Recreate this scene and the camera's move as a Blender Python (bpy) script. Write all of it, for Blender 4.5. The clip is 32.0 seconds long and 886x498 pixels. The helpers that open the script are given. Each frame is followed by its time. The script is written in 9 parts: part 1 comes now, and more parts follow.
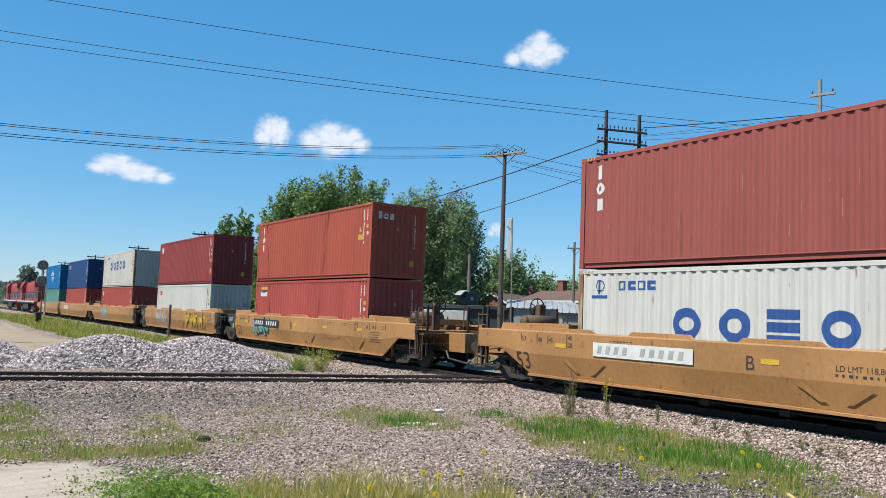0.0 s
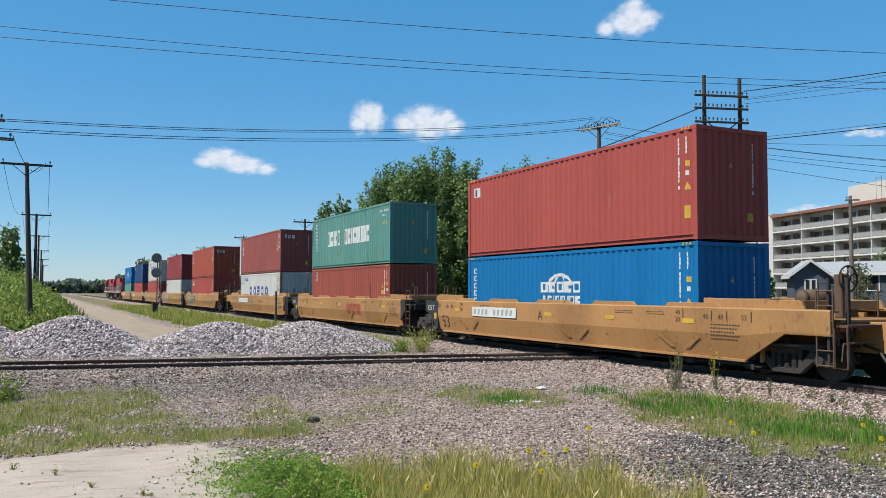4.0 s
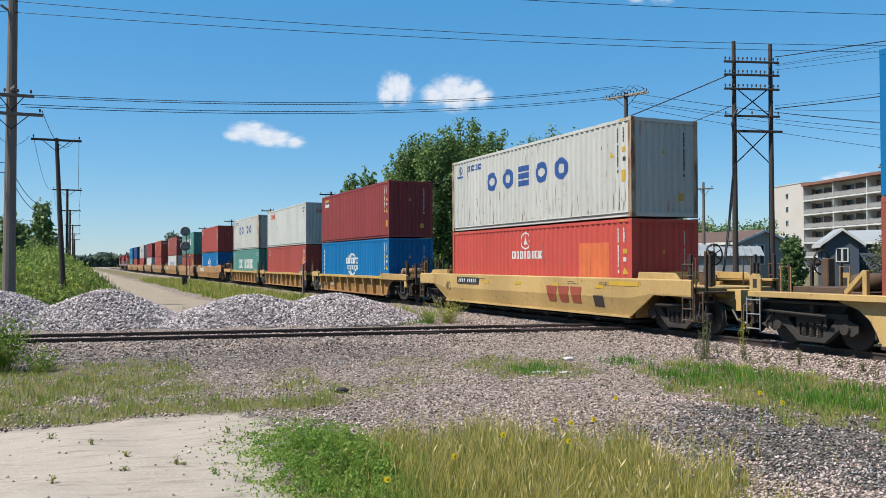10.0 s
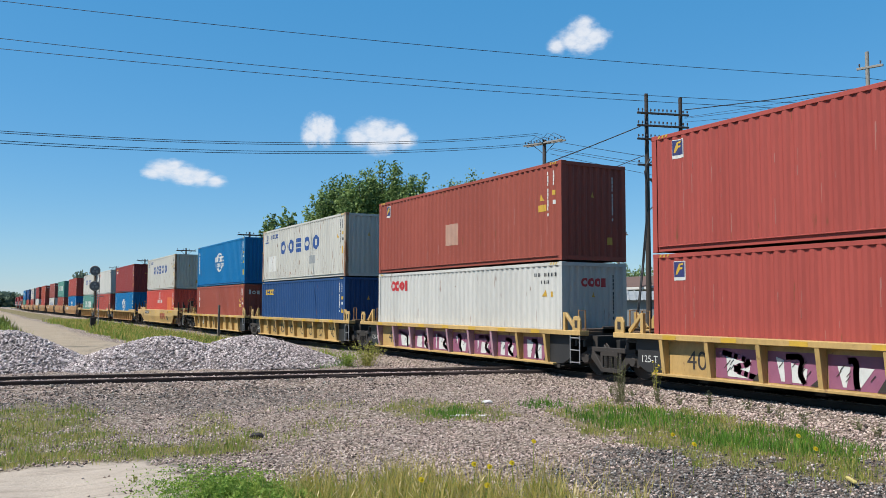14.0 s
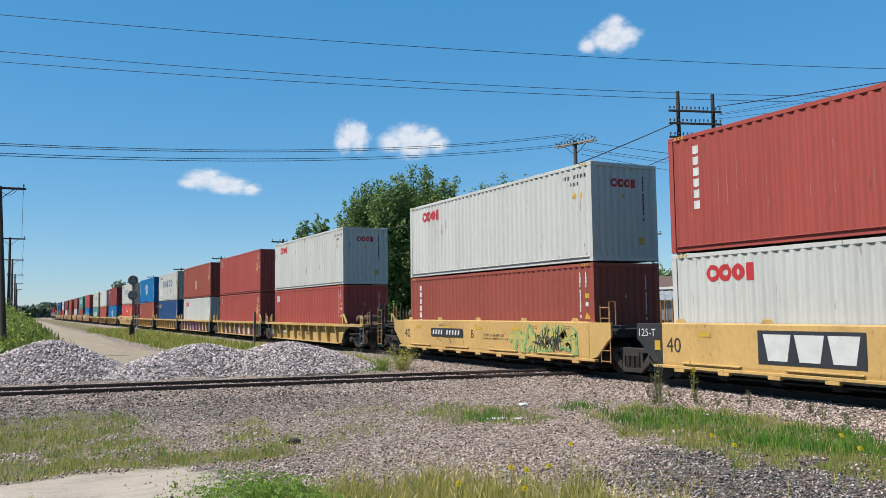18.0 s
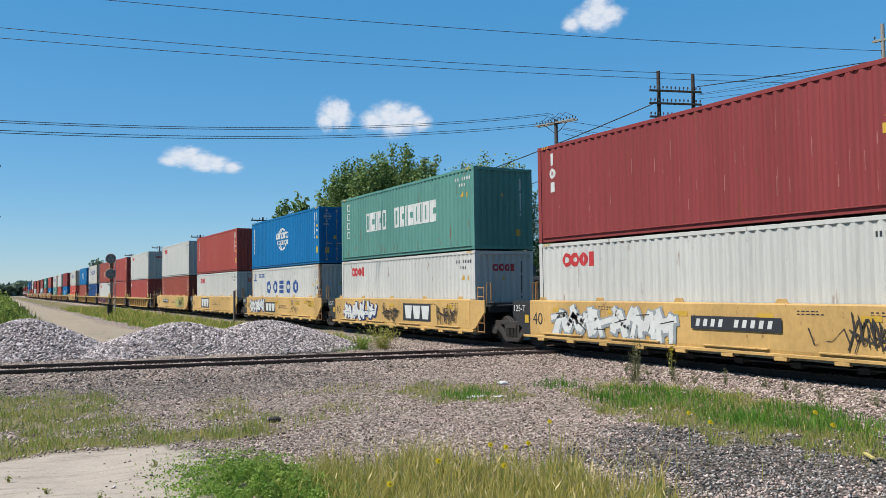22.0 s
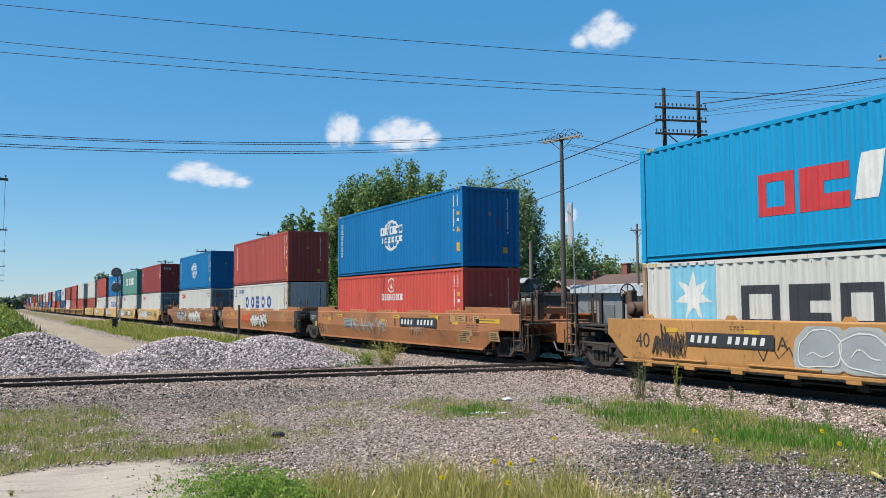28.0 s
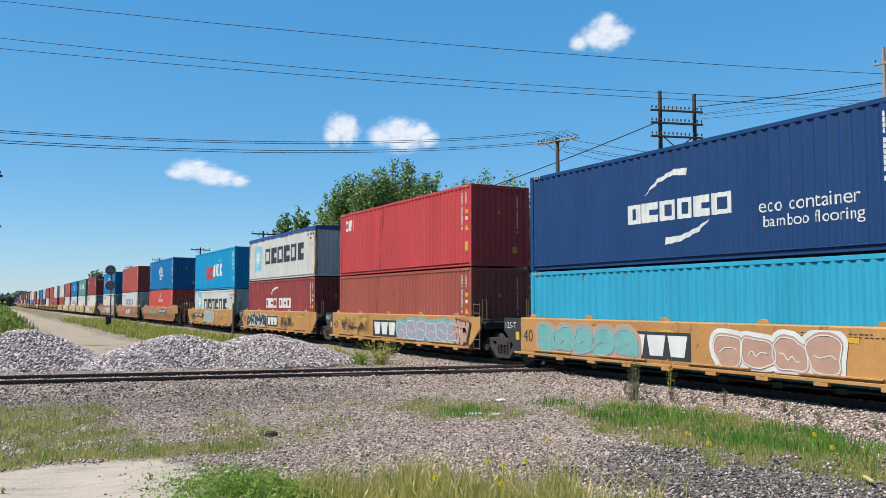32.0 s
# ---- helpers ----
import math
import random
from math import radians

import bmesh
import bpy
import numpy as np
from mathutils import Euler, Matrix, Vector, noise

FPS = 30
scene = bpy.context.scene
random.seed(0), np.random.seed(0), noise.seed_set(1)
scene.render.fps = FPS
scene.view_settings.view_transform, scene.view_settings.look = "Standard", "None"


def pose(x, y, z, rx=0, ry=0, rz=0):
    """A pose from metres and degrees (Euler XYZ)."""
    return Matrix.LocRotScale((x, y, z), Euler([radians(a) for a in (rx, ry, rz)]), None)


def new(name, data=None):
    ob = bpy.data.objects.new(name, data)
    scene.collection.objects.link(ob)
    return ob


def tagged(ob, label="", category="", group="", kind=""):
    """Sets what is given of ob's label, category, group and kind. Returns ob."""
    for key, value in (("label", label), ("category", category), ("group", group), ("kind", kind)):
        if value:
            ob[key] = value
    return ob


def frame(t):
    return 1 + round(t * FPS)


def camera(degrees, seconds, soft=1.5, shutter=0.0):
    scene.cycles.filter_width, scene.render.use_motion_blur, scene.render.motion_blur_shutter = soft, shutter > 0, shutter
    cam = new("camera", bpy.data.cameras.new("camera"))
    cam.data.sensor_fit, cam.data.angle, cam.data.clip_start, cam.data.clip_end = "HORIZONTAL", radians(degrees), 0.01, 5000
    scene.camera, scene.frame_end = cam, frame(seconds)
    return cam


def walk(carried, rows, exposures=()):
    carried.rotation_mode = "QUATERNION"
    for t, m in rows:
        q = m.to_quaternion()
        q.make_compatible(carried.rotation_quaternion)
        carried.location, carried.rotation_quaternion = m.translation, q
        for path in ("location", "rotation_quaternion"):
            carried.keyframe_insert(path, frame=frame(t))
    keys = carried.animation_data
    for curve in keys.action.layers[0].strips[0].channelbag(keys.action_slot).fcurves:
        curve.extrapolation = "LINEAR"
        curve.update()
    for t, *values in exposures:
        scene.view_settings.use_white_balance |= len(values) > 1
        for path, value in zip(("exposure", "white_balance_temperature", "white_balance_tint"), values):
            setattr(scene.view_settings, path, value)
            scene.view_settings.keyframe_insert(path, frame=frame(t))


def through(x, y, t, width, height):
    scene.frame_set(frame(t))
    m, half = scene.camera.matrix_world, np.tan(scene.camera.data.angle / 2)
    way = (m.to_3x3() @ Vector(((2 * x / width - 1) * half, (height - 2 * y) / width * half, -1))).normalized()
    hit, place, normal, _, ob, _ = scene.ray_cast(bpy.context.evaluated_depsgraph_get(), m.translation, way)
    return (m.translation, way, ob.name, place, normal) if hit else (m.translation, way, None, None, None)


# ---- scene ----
cam = camera(56.50, 32.0, soft=0.7)

PATH = [
    (0, pose(0, 0, 1.88, 94.51, -2.09, -32.86)),
    (0.5, pose(0, 0, 1.88, 94.86, -1.71, -32.60)),
    (1, pose(0, 0, 1.88, 94.39, -1.36, -28.42)),
    (1.5, pose(0, 0, 1.88, 93.80, -1.10, -27.61)),
    (2, pose(0, 0, 1.88, 93.33, -1.00, -27.94)),
    (2.5, pose(0, 0, 1.88, 92.97, -0.84, -27.80)),
    (4.5, pose(0, 0, 1.88, 92.75, 0.16, -24.30)),
    (5, pose(0, 0, 1.88, 92.29, 0.43, -21.92)),
    (5.5, pose(0, 0, 1.88, 92.22, 0.50, -20.48)),
    (6, pose(0, 0, 1.88, 92.10, 0.38, -19.97)),
    (6.5, pose(0, 0, 1.88, 91.90, 0.14, -20.86)),
    (7, pose(0, 0, 1.88, 91.84, -0.21, -23.60)),
    (7.5, pose(0, 0, 1.88, 92.45, -0.37, -23.83)),
    (8, pose(0, 0, 1.88, 92.57, -0.60, -23.44)),
    (8.5, pose(0, 0, 1.88, 92.26, -0.67, -22.94)),
    (9, pose(0, 0, 1.88, 91.53, -0.28, -22.89)),
    (9.5, pose(0, 0, 1.88, 91.12, 0.29, -23.31)),
    (10, pose(0, 0, 1.88, 90.95, 0.21, -24.21)),
    (10.5, pose(0, 0, 1.88, 91.35, -0.35, -26.38)),
    (11, pose(0, 0, 1.88, 92.64, -0.62, -29.74)),
    (11.5, pose(0, 0, 1.88, 93.54, -0.55, -29.65)),
    (12, pose(0, 0, 1.88, 93.90, -0.40, -29.37)),
    (12.5, pose(0, 0, 1.88, 93.87, -0.38, -29.33)),
    (13, pose(0, 0, 1.88, 93.69, -0.07, -29.22)),
    (13.5, pose(0, 0, 1.88, 93.72, -0.12, -29.49)),
    (14, pose(0, 0, 1.88, 93.90, -0.18, -29.75)),
    (14.5, pose(0, 0, 1.88, 93.80, -0.42, -29.59)),
    (16.5, pose(0, 0, 1.88, 94.27, 0.34, -27.41)),
    (17, pose(0, 0, 1.88, 94.43, 0.53, -27.60)),
    (17.5, pose(0, 0, 1.88, 94.40, 0.76, -27.38)),
    (18, pose(0, 0, 1.88, 94.15, 0.80, -27.43)),
    (18.5, pose(0, 0, 1.88, 93.89, 0.84, -27.56)),
    (19, pose(0, 0, 1.88, 93.79, 0.80, -27.90)),
    (19.5, pose(0, 0, 1.88, 93.77, 0.82, -28.28)),
    (20, pose(0, 0, 1.88, 93.78, 0.78, -28.65)),
    (20.5, pose(0, 0, 1.88, 93.83, 0.66, -29.10)),
    (21, pose(0, 0, 1.88, 93.65, 0.77, -29.24)),
    (21.5, pose(0, 0, 1.88, 93.17, 0.78, -28.98)),
    (22, pose(0, 0, 1.88, 92.67, 0.73, -28.79)),
    (22.5, pose(0, 0, 1.88, 92.53, 0.65, -28.75)),
    (23, pose(0, 0, 1.88, 92.53, 0.69, -28.98)),
    (23.5, pose(0, 0, 1.88, 92.60, 0.56, -28.88)),
    (24, pose(0, 0, 1.88, 92.55, 0.45, -28.58)),
    (24.5, pose(0, 0, 1.88, 92.48, 0.36, -28.21)),
    (26.5, pose(0, 0, 1.88, 92.94, 0.65, -27.76)),
    (27, pose(0, 0, 1.88, 93.21, 0.73, -27.93)),
    (27.5, pose(0, 0, 1.88, 93.47, 0.63, -28.22)),
    (28, pose(0, 0, 1.88, 93.75, 0.42, -28.46)),
    (28.5, pose(0, 0, 1.88, 93.97, 0.37, -28.55)),
    (29, pose(0, 0, 1.88, 94.18, 0.27, -28.68)),
    (29.5, pose(0, 0, 1.88, 94.48, 0.34, -28.75)),
    (30, pose(0, 0, 1.88, 94.70, 0.37, -28.70)),
    (30.5, pose(0, 0, 1.88, 94.92, 0.47, -28.78)),
    (31, pose(0, 0, 1.88, 94.84, 0.40, -28.95)),
    (31.5, pose(0, 0, 1.88, 94.32, 0.28, -28.99)),
    (32, pose(0, 0, 1.88, 93.79, -0.07, -28.83)),
]
walk(cam, PATH, [(0.0, 0.74), (2.0, 0.67), (5.0, 0.62), (7.0, 0.60), (8.0, 0.64), (9.5, 0.63), (11.0, 0.73), (13.0, 0.65), (17.0, 0.59), (20.0, 0.57), (24.0, 0.56), (27.0, 0.67), (30.0, 0.60), (32.0, 0.72)])

# ---- light ----
SUN_TO = Vector((-0.57, 0.05, 0.81)).normalized()
world = bpy.data.worlds.new("sky")
scene.world = world
world.use_nodes = True
wn = world.node_tree.nodes
sky = wn.new("ShaderNodeTexSky")
sky.sky_type, sky.sun_disc = "NISHITA", False
sky.sun_elevation = math.asin(SUN_TO.z)
sky.sun_rotation = math.atan2(SUN_TO.x, SUN_TO.y) % (2 * math.pi)
sky.air_density, sky.dust_density, sky.ozone_density = 1.0, 0.0, 1.6
hs = wn.new("ShaderNodeHueSaturation")
hs.inputs["Saturation"].default_value = 1.2
world.node_tree.links.new(sky.outputs[0], hs.inputs["Color"])
blue = wn.new("ShaderNodeMix")
blue.data_type = "RGBA"
blue.inputs[0].default_value = 0.5
blue.inputs[7].default_value = (0.25, 2.9, 6.2, 1)
world.node_tree.links.new(hs.outputs[0], blue.inputs[6])
world.node_tree.links.new(blue.outputs[2], wn["Background"].inputs[0])
wn["Background"].inputs[1].default_value = 0.081
sun = new("sun", bpy.data.lights.new("sun", "SUN"))
sun.data.energy, sun.data.angle, sun.data.color = 5.0, radians(0.5), (1.0, 0.95, 0.87)
sun.matrix_world = SUN_TO.to_track_quat("Z", "Y").to_matrix().to_4x4()
scene.view_settings.exposure = 0.56


# ---- materials ----
def nodes_of(name):
    m = bpy.data.materials.new(name)
    m.use_nodes = True
    return m, m.node_tree.nodes, m.node_tree.links, m.node_tree.nodes["Principled BSDF"]


DULL = 0.63  # scales all base colours down, so shade deepens while the sky stays bright


def tint(c, k):
    k *= DULL
    return (min(c[0] * k, 1), min(c[1] * k, 1), min(c[2] * k, 1), 1)


def paint(name, col, rough=0.5, var=0.15, scale=1.5, fine=30.0, bump=0.15, metal=0.0, stain=None, cover=0.0,
          stretch=(1, 1, 1), shift=True, spec=0.5, stain_scale=2.3):
    """A worn surface: two scales of grain, an optional stain colour that covers part of it, fine relief."""
    m, n, l, b = nodes_of(name)
    co = n.new("ShaderNodeTexCoord")
    mp = n.new("ShaderNodeMapping")
    mp.inputs["Scale"].default_value = stretch
    l.new(co.outputs["Object"], mp.inputs["Vector"])
    vec = mp.outputs["Vector"]
    if shift:
        oi = n.new("ShaderNodeObjectInfo")
        mu = n.new("ShaderNodeMath")
        mu.operation = "MULTIPLY"
        mu.inputs[1].default_value = 37.0
        l.new(oi.outputs["Random"], mu.inputs[0])
        ad = n.new("ShaderNodeVectorMath")
        l.new(vec, ad.inputs[0])
        l.new(mu.outputs[0], ad.inputs[1])
        vec = ad.outputs[0]

    def noise_at(s, detail=4.0):
        t = n.new("ShaderNodeTexNoise")
        t.inputs["Scale"].default_value, t.inputs["Detail"].default_value = s, detail
        l.new(vec, t.inputs["Vector"])
        return t.outputs["Fac"]

    def mix(fac, a, c):
        x = n.new("ShaderNodeMix")
        x.data_type = "RGBA"
        for sock, v in ((x.inputs[0], fac), (x.inputs[6], a), (x.inputs[7], c)):
            if hasattr(v, "is_output"):
                l.new(v, sock)
            else:
                sock.default_value = v
        return x.outputs[2]

    def ramp(fac, lo, hi):
        r = n.new("ShaderNodeMapRange")
        r.inputs[1].default_value, r.inputs[2].default_value = lo, hi
        l.new(fac, r.inputs[0])
        return r.outputs[0]

    big, small = noise_at(scale), noise_at(fine, 6.0)
    c = mix(ramp(big, 0.3, 0.7), tint(col, 1 - var), tint(col, 1 + var))
    c2 = mix(ramp(small, 0.25, 0.75), tint(col, 1 - var * 1.2), tint(col, 1 + var * 0.8))
    c = mix(0.4, c, c2)
    if stain:
        st = noise_at(scale * stain_scale, 8.0)
        c = mix(ramp(st, 0.72 - cover, 0.80 - cover * 0.8), c, (*stain, 1))
    l.new(c, b.inputs["Base Color"])
    rr = n.new("ShaderNodeMapRange")
    rr.inputs[3].default_value, rr.inputs[4].default_value = max(rough - 0.12, 0.02), min(rough + 0.12, 1)
    l.new(big, rr.inputs[0])
    l.new(rr.outputs[0], b.inputs["Roughness"])
    b.inputs["Metallic"].default_value = metal
    b.inputs["Specular IOR Level"].default_value = spec
    if bump:
        bp = n.new("ShaderNodeBump")
        bp.inputs["Strength"].default_value, bp.inputs["Distance"].default_value = bump, 0.02
        l.new(small, bp.inputs["Height"])
        l.new(bp.outputs[0], b.inputs["Normal"])
    return m


RUST = (0.13, 0.05, 0.022)
MAT = {}


def container_paint(key, col, cover=0.05):
    MAT[key] = paint("container_" + key, col, 0.58, 0.13, 0.9, 14, 0.05, spec=0.22, stain=RUST, cover=cover, stretch=(1, 1, 0.16), stain_scale=7.0)


container_paint("brown", (0.345, 0.085, 0.060))
container_paint("rosewood", (0.345, 0.096, 0.080))
container_paint("red", (0.42, 0.084, 0.068))
container_paint("orange_red", (0.42, 0.092, 0.058))
container_paint("maroon", (0.291, 0.053, 0.053))
container_paint("scarlet", (0.60, 0.092, 0.07))
container_paint("crimson", (0.515, 0.058, 0.061))
container_paint("white", (0.62, 0.62, 0.585), 0.05)
MAT["worn_white"] = paint("container_worn_white", (0.60, 0.595, 0.545), 0.58, 0.16, 0.7, 14, 0.05, spec=0.22, stain=(0.27, 0.15, 0.08), cover=0.045, stretch=(1, 1, 0.12), stain_scale=9.0)
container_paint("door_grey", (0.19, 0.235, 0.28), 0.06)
container_paint("green", (0.115, 0.30, 0.255), 0.06)
container_paint("blue", (0.003, 0.168, 0.42), 0.02)
container_paint("navy", (0.02, 0.072, 0.21), 0.04)
container_paint("deep_navy", (0.010, 0.052, 0.165), 0.02)
container_paint("cyan", (0.03, 0.36, 0.55), 0.05)
container_paint("sky_blue", (0.003, 0.30, 0.58), 0.03)
for k, c in dict(m_white=(0.72, 0.73, 0.70), m_blue=(0.02, 0.085, 0.30), m_red=(0.55, 0.03, 0.035), m_black=(0.03, 0.032, 0.04),
                 m_yellow=(0.65, 0.40, 0.04), m_orange=(0.62, 0.10, 0.03), m_grey=(0.33, 0.36, 0.37), m_sky=(0.22, 0.55, 0.72),
                 m_dark=(0.045, 0.035, 0.03), m_purple=(0.32, 0.11, 0.19), m_teal=(0.16, 0.42, 0.40), m_pink=(0.55, 0.28, 0.24),
                 m_navy=(0.03, 0.04, 0.16), m_rust=(0.30, 0.09, 0.05), m_stain=(0.25, 0.125, 0.06), m_pale=(0.50, 0.30, 0.22), m_faded=(0.40, 0.42, 0.40), m_ttxred=(0.36, 0.075, 0.035), m_patch=(0.74, 0.17, 0.05), m_tan=(0.46, 0.30, 0.13), m_scuff=(0.42, 0.17, 0.14), m_lilac=(0.34, 0.33, 0.40), m_sage=(0.26, 0.44, 0.17), m_lime=(0.56, 0.47, 0.13)).items():
    MAT[k] = paint("marking_" + k[2:], c, 0.55, 0.14, 3.0, 25, 0.0)


def car_paint(key, col, cover):
    MAT[key] = paint("railcar_" + key, col, 0.55, 0.3, 0.7, 18, 0.08, stain=(0.15, 0.07, 0.032), cover=cover, stretch=(1, 0.7, 0.4), stain_scale=15.0)


car_paint("tan", (0.44, 0.225, 0.078), 0.10)
car_paint("yellow", (0.64, 0.40, 0.135), 0.07)
car_paint("gold", (0.58, 0.38, 0.14), 0.08)
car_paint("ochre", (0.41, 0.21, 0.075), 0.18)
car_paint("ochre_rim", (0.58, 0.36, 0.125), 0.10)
car_paint("mustard", (0.50, 0.25, 0.075), 0.10)
MAT["sprayed_rib"] = paint("sprayed_rib", (0.50, 0.30, 0.35), 0.6, 0.25, 2.0, 20, 0.05, stain=(0.20, 0.10, 0.06), cover=0.1)
MAT["rusted_white"] = paint("rusted_white_post", (0.44, 0.33, 0.22), 0.7, 0.25, 1.2, 16, 0.1, stain=(0.15, 0.065, 0.03), cover=0.28, stretch=(1, 1, 0.2), stain_scale=6.0)
MAT["umber"] = paint("railcar_umber", (0.31, 0.135, 0.056), 0.65, 0.38, 0.8, 14, 0.12, stain=(0.11, 0.05, 0.028), cover=0.15, stretch=(1, 0.7, 0.4), stain_scale=9.0)
car_paint("rusty", (0.40, 0.165, 0.065), 0.10)
MAT["black"] = paint("black_paint", (0.028, 0.027, 0.027), 0.6, 0.25, 2, 20, 0.1)
MAT["iron"] = paint("worn_iron", (0.12, 0.07, 0.04), 0.75, 0.3, 4, 25, 0.15)
MAT["under"] = paint("underframe_grime", (0.035, 0.028, 0.023), 0.85, 0.3, 2, 20, 0.2)
# Truck and wheel tones are lowered to include the overhanging car body's shade.
MAT["truck"] = paint("cast_steel_dust_shaded", (0.036, 0.029, 0.025), 0.8, 0.3, 3, 25, 0.25)
MAT["wheel"] = paint("wheel_steel", (0.045, 0.036, 0.03), 0.7, 0.25, 3, 25, 0.15)
MAT["rail"] = paint("rail_rust", (0.05, 0.03, 0.023), 0.75, 0.25, 2, 30, 0.2)
MAT["rail_top"] = paint("rail_polished", (0.30, 0.28, 0.26), 0.35, 0.15, 3, 30, 0.0, metal=0.8)
MAT["tie"] = paint("tie_wood", (0.085, 0.062, 0.047), 0.9, 0.3, 2, 25, 0.5)
MAT["pole"] = paint("weathered_pole", (0.20, 0.165, 0.14), 0.9, 0.28, 1.2, 30, 0.4, stretch=(4, 4, 0.3))
# Brown pole wood with its shaded look put into the colour.
MAT["pole_mid"] = paint("brown_pole_shaded", (0.095, 0.08, 0.078), 0.9, 0.28, 1.2, 30, 0.4, stretch=(4, 4, 0.3))
MAT["pole_dark"] = paint("creosote_pole", (0.055, 0.042, 0.035), 0.85, 0.3, 1.2, 30, 0.4, stretch=(4, 4, 0.3))
MAT["pole_pale"] = paint("pale_pole", (0.33, 0.31, 0.28), 0.85, 0.2, 1.2, 30, 0.3, stretch=(4, 4, 0.3))
MAT["wire"] = paint("wire_black", (0.02, 0.02, 0.022), 0.6, 0.1, 3, 20, 0.0)
MAT["glass_ins"] = paint("insulator", (0.09, 0.06, 0.05), 0.25, 0.1, 5, 20, 0.0)
MAT["galv"] = paint("galvanised", (0.38, 0.39, 0.40), 0.5, 0.15, 3, 30, 0.05, metal=0.4)
MAT["loco_red"] = paint("loco_red", (0.42, 0.035, 0.03), 0.5, 0.15, 1, 15, 0.05)

# ---- mesh helpers ----
class Geo:
    """Collects vertices and faces of one mesh."""

    def __init__(self):
        self.v, self.f = [], []

    def add(self, verts, faces):
        o = len(self.v)
        self.v += [tuple(p) for p in verts]
        self.f += [tuple(i + o for i in q) for q in faces]
        return self

    def box(self, x0, x1, y0, y1, z0, z1):
        vs = [(x, y, z) for x in (x0, x1) for y in (y0, y1) for z in (z0, z1)]
        return self.add(vs, [(0, 1, 3, 2), (4, 6, 7, 5), (0, 4, 5, 1), (2, 3, 7, 6), (0, 2, 6, 4), (1, 5, 7, 3)])

    def prism(self, poly, axis, d0, d1):
        """A polygon in the plane across the axis (order y,z / x,z / x,y), drawn out from d0 to d1."""
        n = len(poly)

        def at(p, d):
            return ((d, p[0], p[1]), (p[0], d, p[1]), (p[0], p[1], d))[axis]
        vs = [at(p, d0) for p in poly] + [at(p, d1) for p in poly]
        fs = [tuple(range(n))[::-1], tuple(range(n, 2 * n))] + [(i, (i + 1) % n, n + (i + 1) % n, n + i) for i in range(n)]
        return self.add(vs, fs)

    def tube(self, p0, p1, r0, r1=None, seg=8, caps=True):
        p0, p1 = Vector(p0), Vector(p1)
        r1 = r0 if r1 is None else r1
        d = (p1 - p0).normalized()
        a = d.orthogonal().normalized()
        b = d.cross(a)
        ring = [(math.cos(2 * math.pi * i / seg), math.sin(2 * math.pi * i / seg)) for i in range(seg)]
        vs = [p0 + (a * c + b * s) * r0 for c, s in ring] + [p1 + (a * c + b * s) * r1 for c, s in ring]
        fs = [(i, (i + 1) % seg, seg + (i + 1) % seg, seg + i) for i in range(seg)]
        if caps:
            fs += [tuple(range(seg))[::-1], tuple(range(seg, 2 * seg))]
        return self.add(vs, fs)

    def path(self, pts, r, seg=6):
        """A bent rod through the points, in one piece."""
        pts = [Vector(p) for p in pts]
        n = len(pts)
        o, fs, a = [], [], None
        closed = (pts[0] - pts[-1]).length < 1e-6
        for i, p in enumerate(pts):
            before, after = pts[max(i - 1, 0)], pts[min(i + 1, n - 1)]
            if closed and i in (0, n - 1):
                before, after = pts[-2], pts[1]
            d = (after - before).normalized()
            a = d.orthogonal().normalized() if a is None else (a - d * a.dot(d)).normalized()
            b = d.cross(a)
            o += [p + (a * math.cos(2 * math.pi * k / seg) + b * math.sin(2 * math.pi * k / seg)) * r for k in range(seg)]
        for i in range(n - 1):
            for k in range(seg):
                j = (k + 1) % seg
                fs.append((i * seg + k, i * seg + j, (i + 1) * seg + j, (i + 1) * seg + k))
        fs += [tuple(range(seg))[::-1], tuple(range((n - 1) * seg, n * seg))]
        return self.add(o, fs)

    def ring(self, c, axis, r, w, seg=16):
        """A thin hoop (a hand wheel's rim) round c."""
        pts = []
        for i in range(seg + 1):
            s, k = math.sin(2 * math.pi * i / seg) * r, math.cos(2 * math.pi * i / seg) * r
            pts.append(((c[0], c[1] + s, c[2] + k), (c[0] + s, c[1], c[2] + k), (c[0] + s, c[1] + k, c[2]))[axis])
        return self.path(pts, w, 5)

    def loft(self, rings):
        n = len(rings[0])
        o = []
        for r in rings:
            o += r
        fs = []
        for k in range(len(rings) - 1):
            for i in range(n):
                j = (i + 1) % n
                fs.append((k * n + i, k * n + j, (k + 1) * n + j, (k + 1) * n + i))
        fs += [tuple(range(n))[::-1], tuple(range((len(rings) - 1) * n, len(rings) * n))]
        return self.add(o, fs)

    def mirror_x(self):
        g = Geo()
        g.v = [(-x, y, z) for x, y, z in self.v]
        g.f = [q[::-1] for q in self.f]
        return g

    def mesh(self, name, mat, bevel=0.0, smooth=False):
        me = bpy.data.meshes.new(name)
        me.from_pydata(self.v, [], self.f)
        if bevel or not smooth:
            bm = bmesh.new()
            bm.from_mesh(me)
            bmesh.ops.recalc_face_normals(bm, faces=bm.faces)
            if bevel:
                sharp = [e for e in bm.edges if len(e.link_faces) == 2 and e.calc_face_angle(0) > 0.6]
                bmesh.ops.bevel(bm, geom=sharp, offset=bevel, segments=1, affect="EDGES", clamp_overlap=True)
            bm.to_mesh(me)
            bm.free()
        me.materials.append(mat)
        if smooth:
            me.polygons.foreach_set("use_smooth", [True] * len(me.polygons))
        return me


CACHE = {}


def cached(key, build):
    if key not in CACHE:
        CACHE[key] = build()
    return CACHE[key]


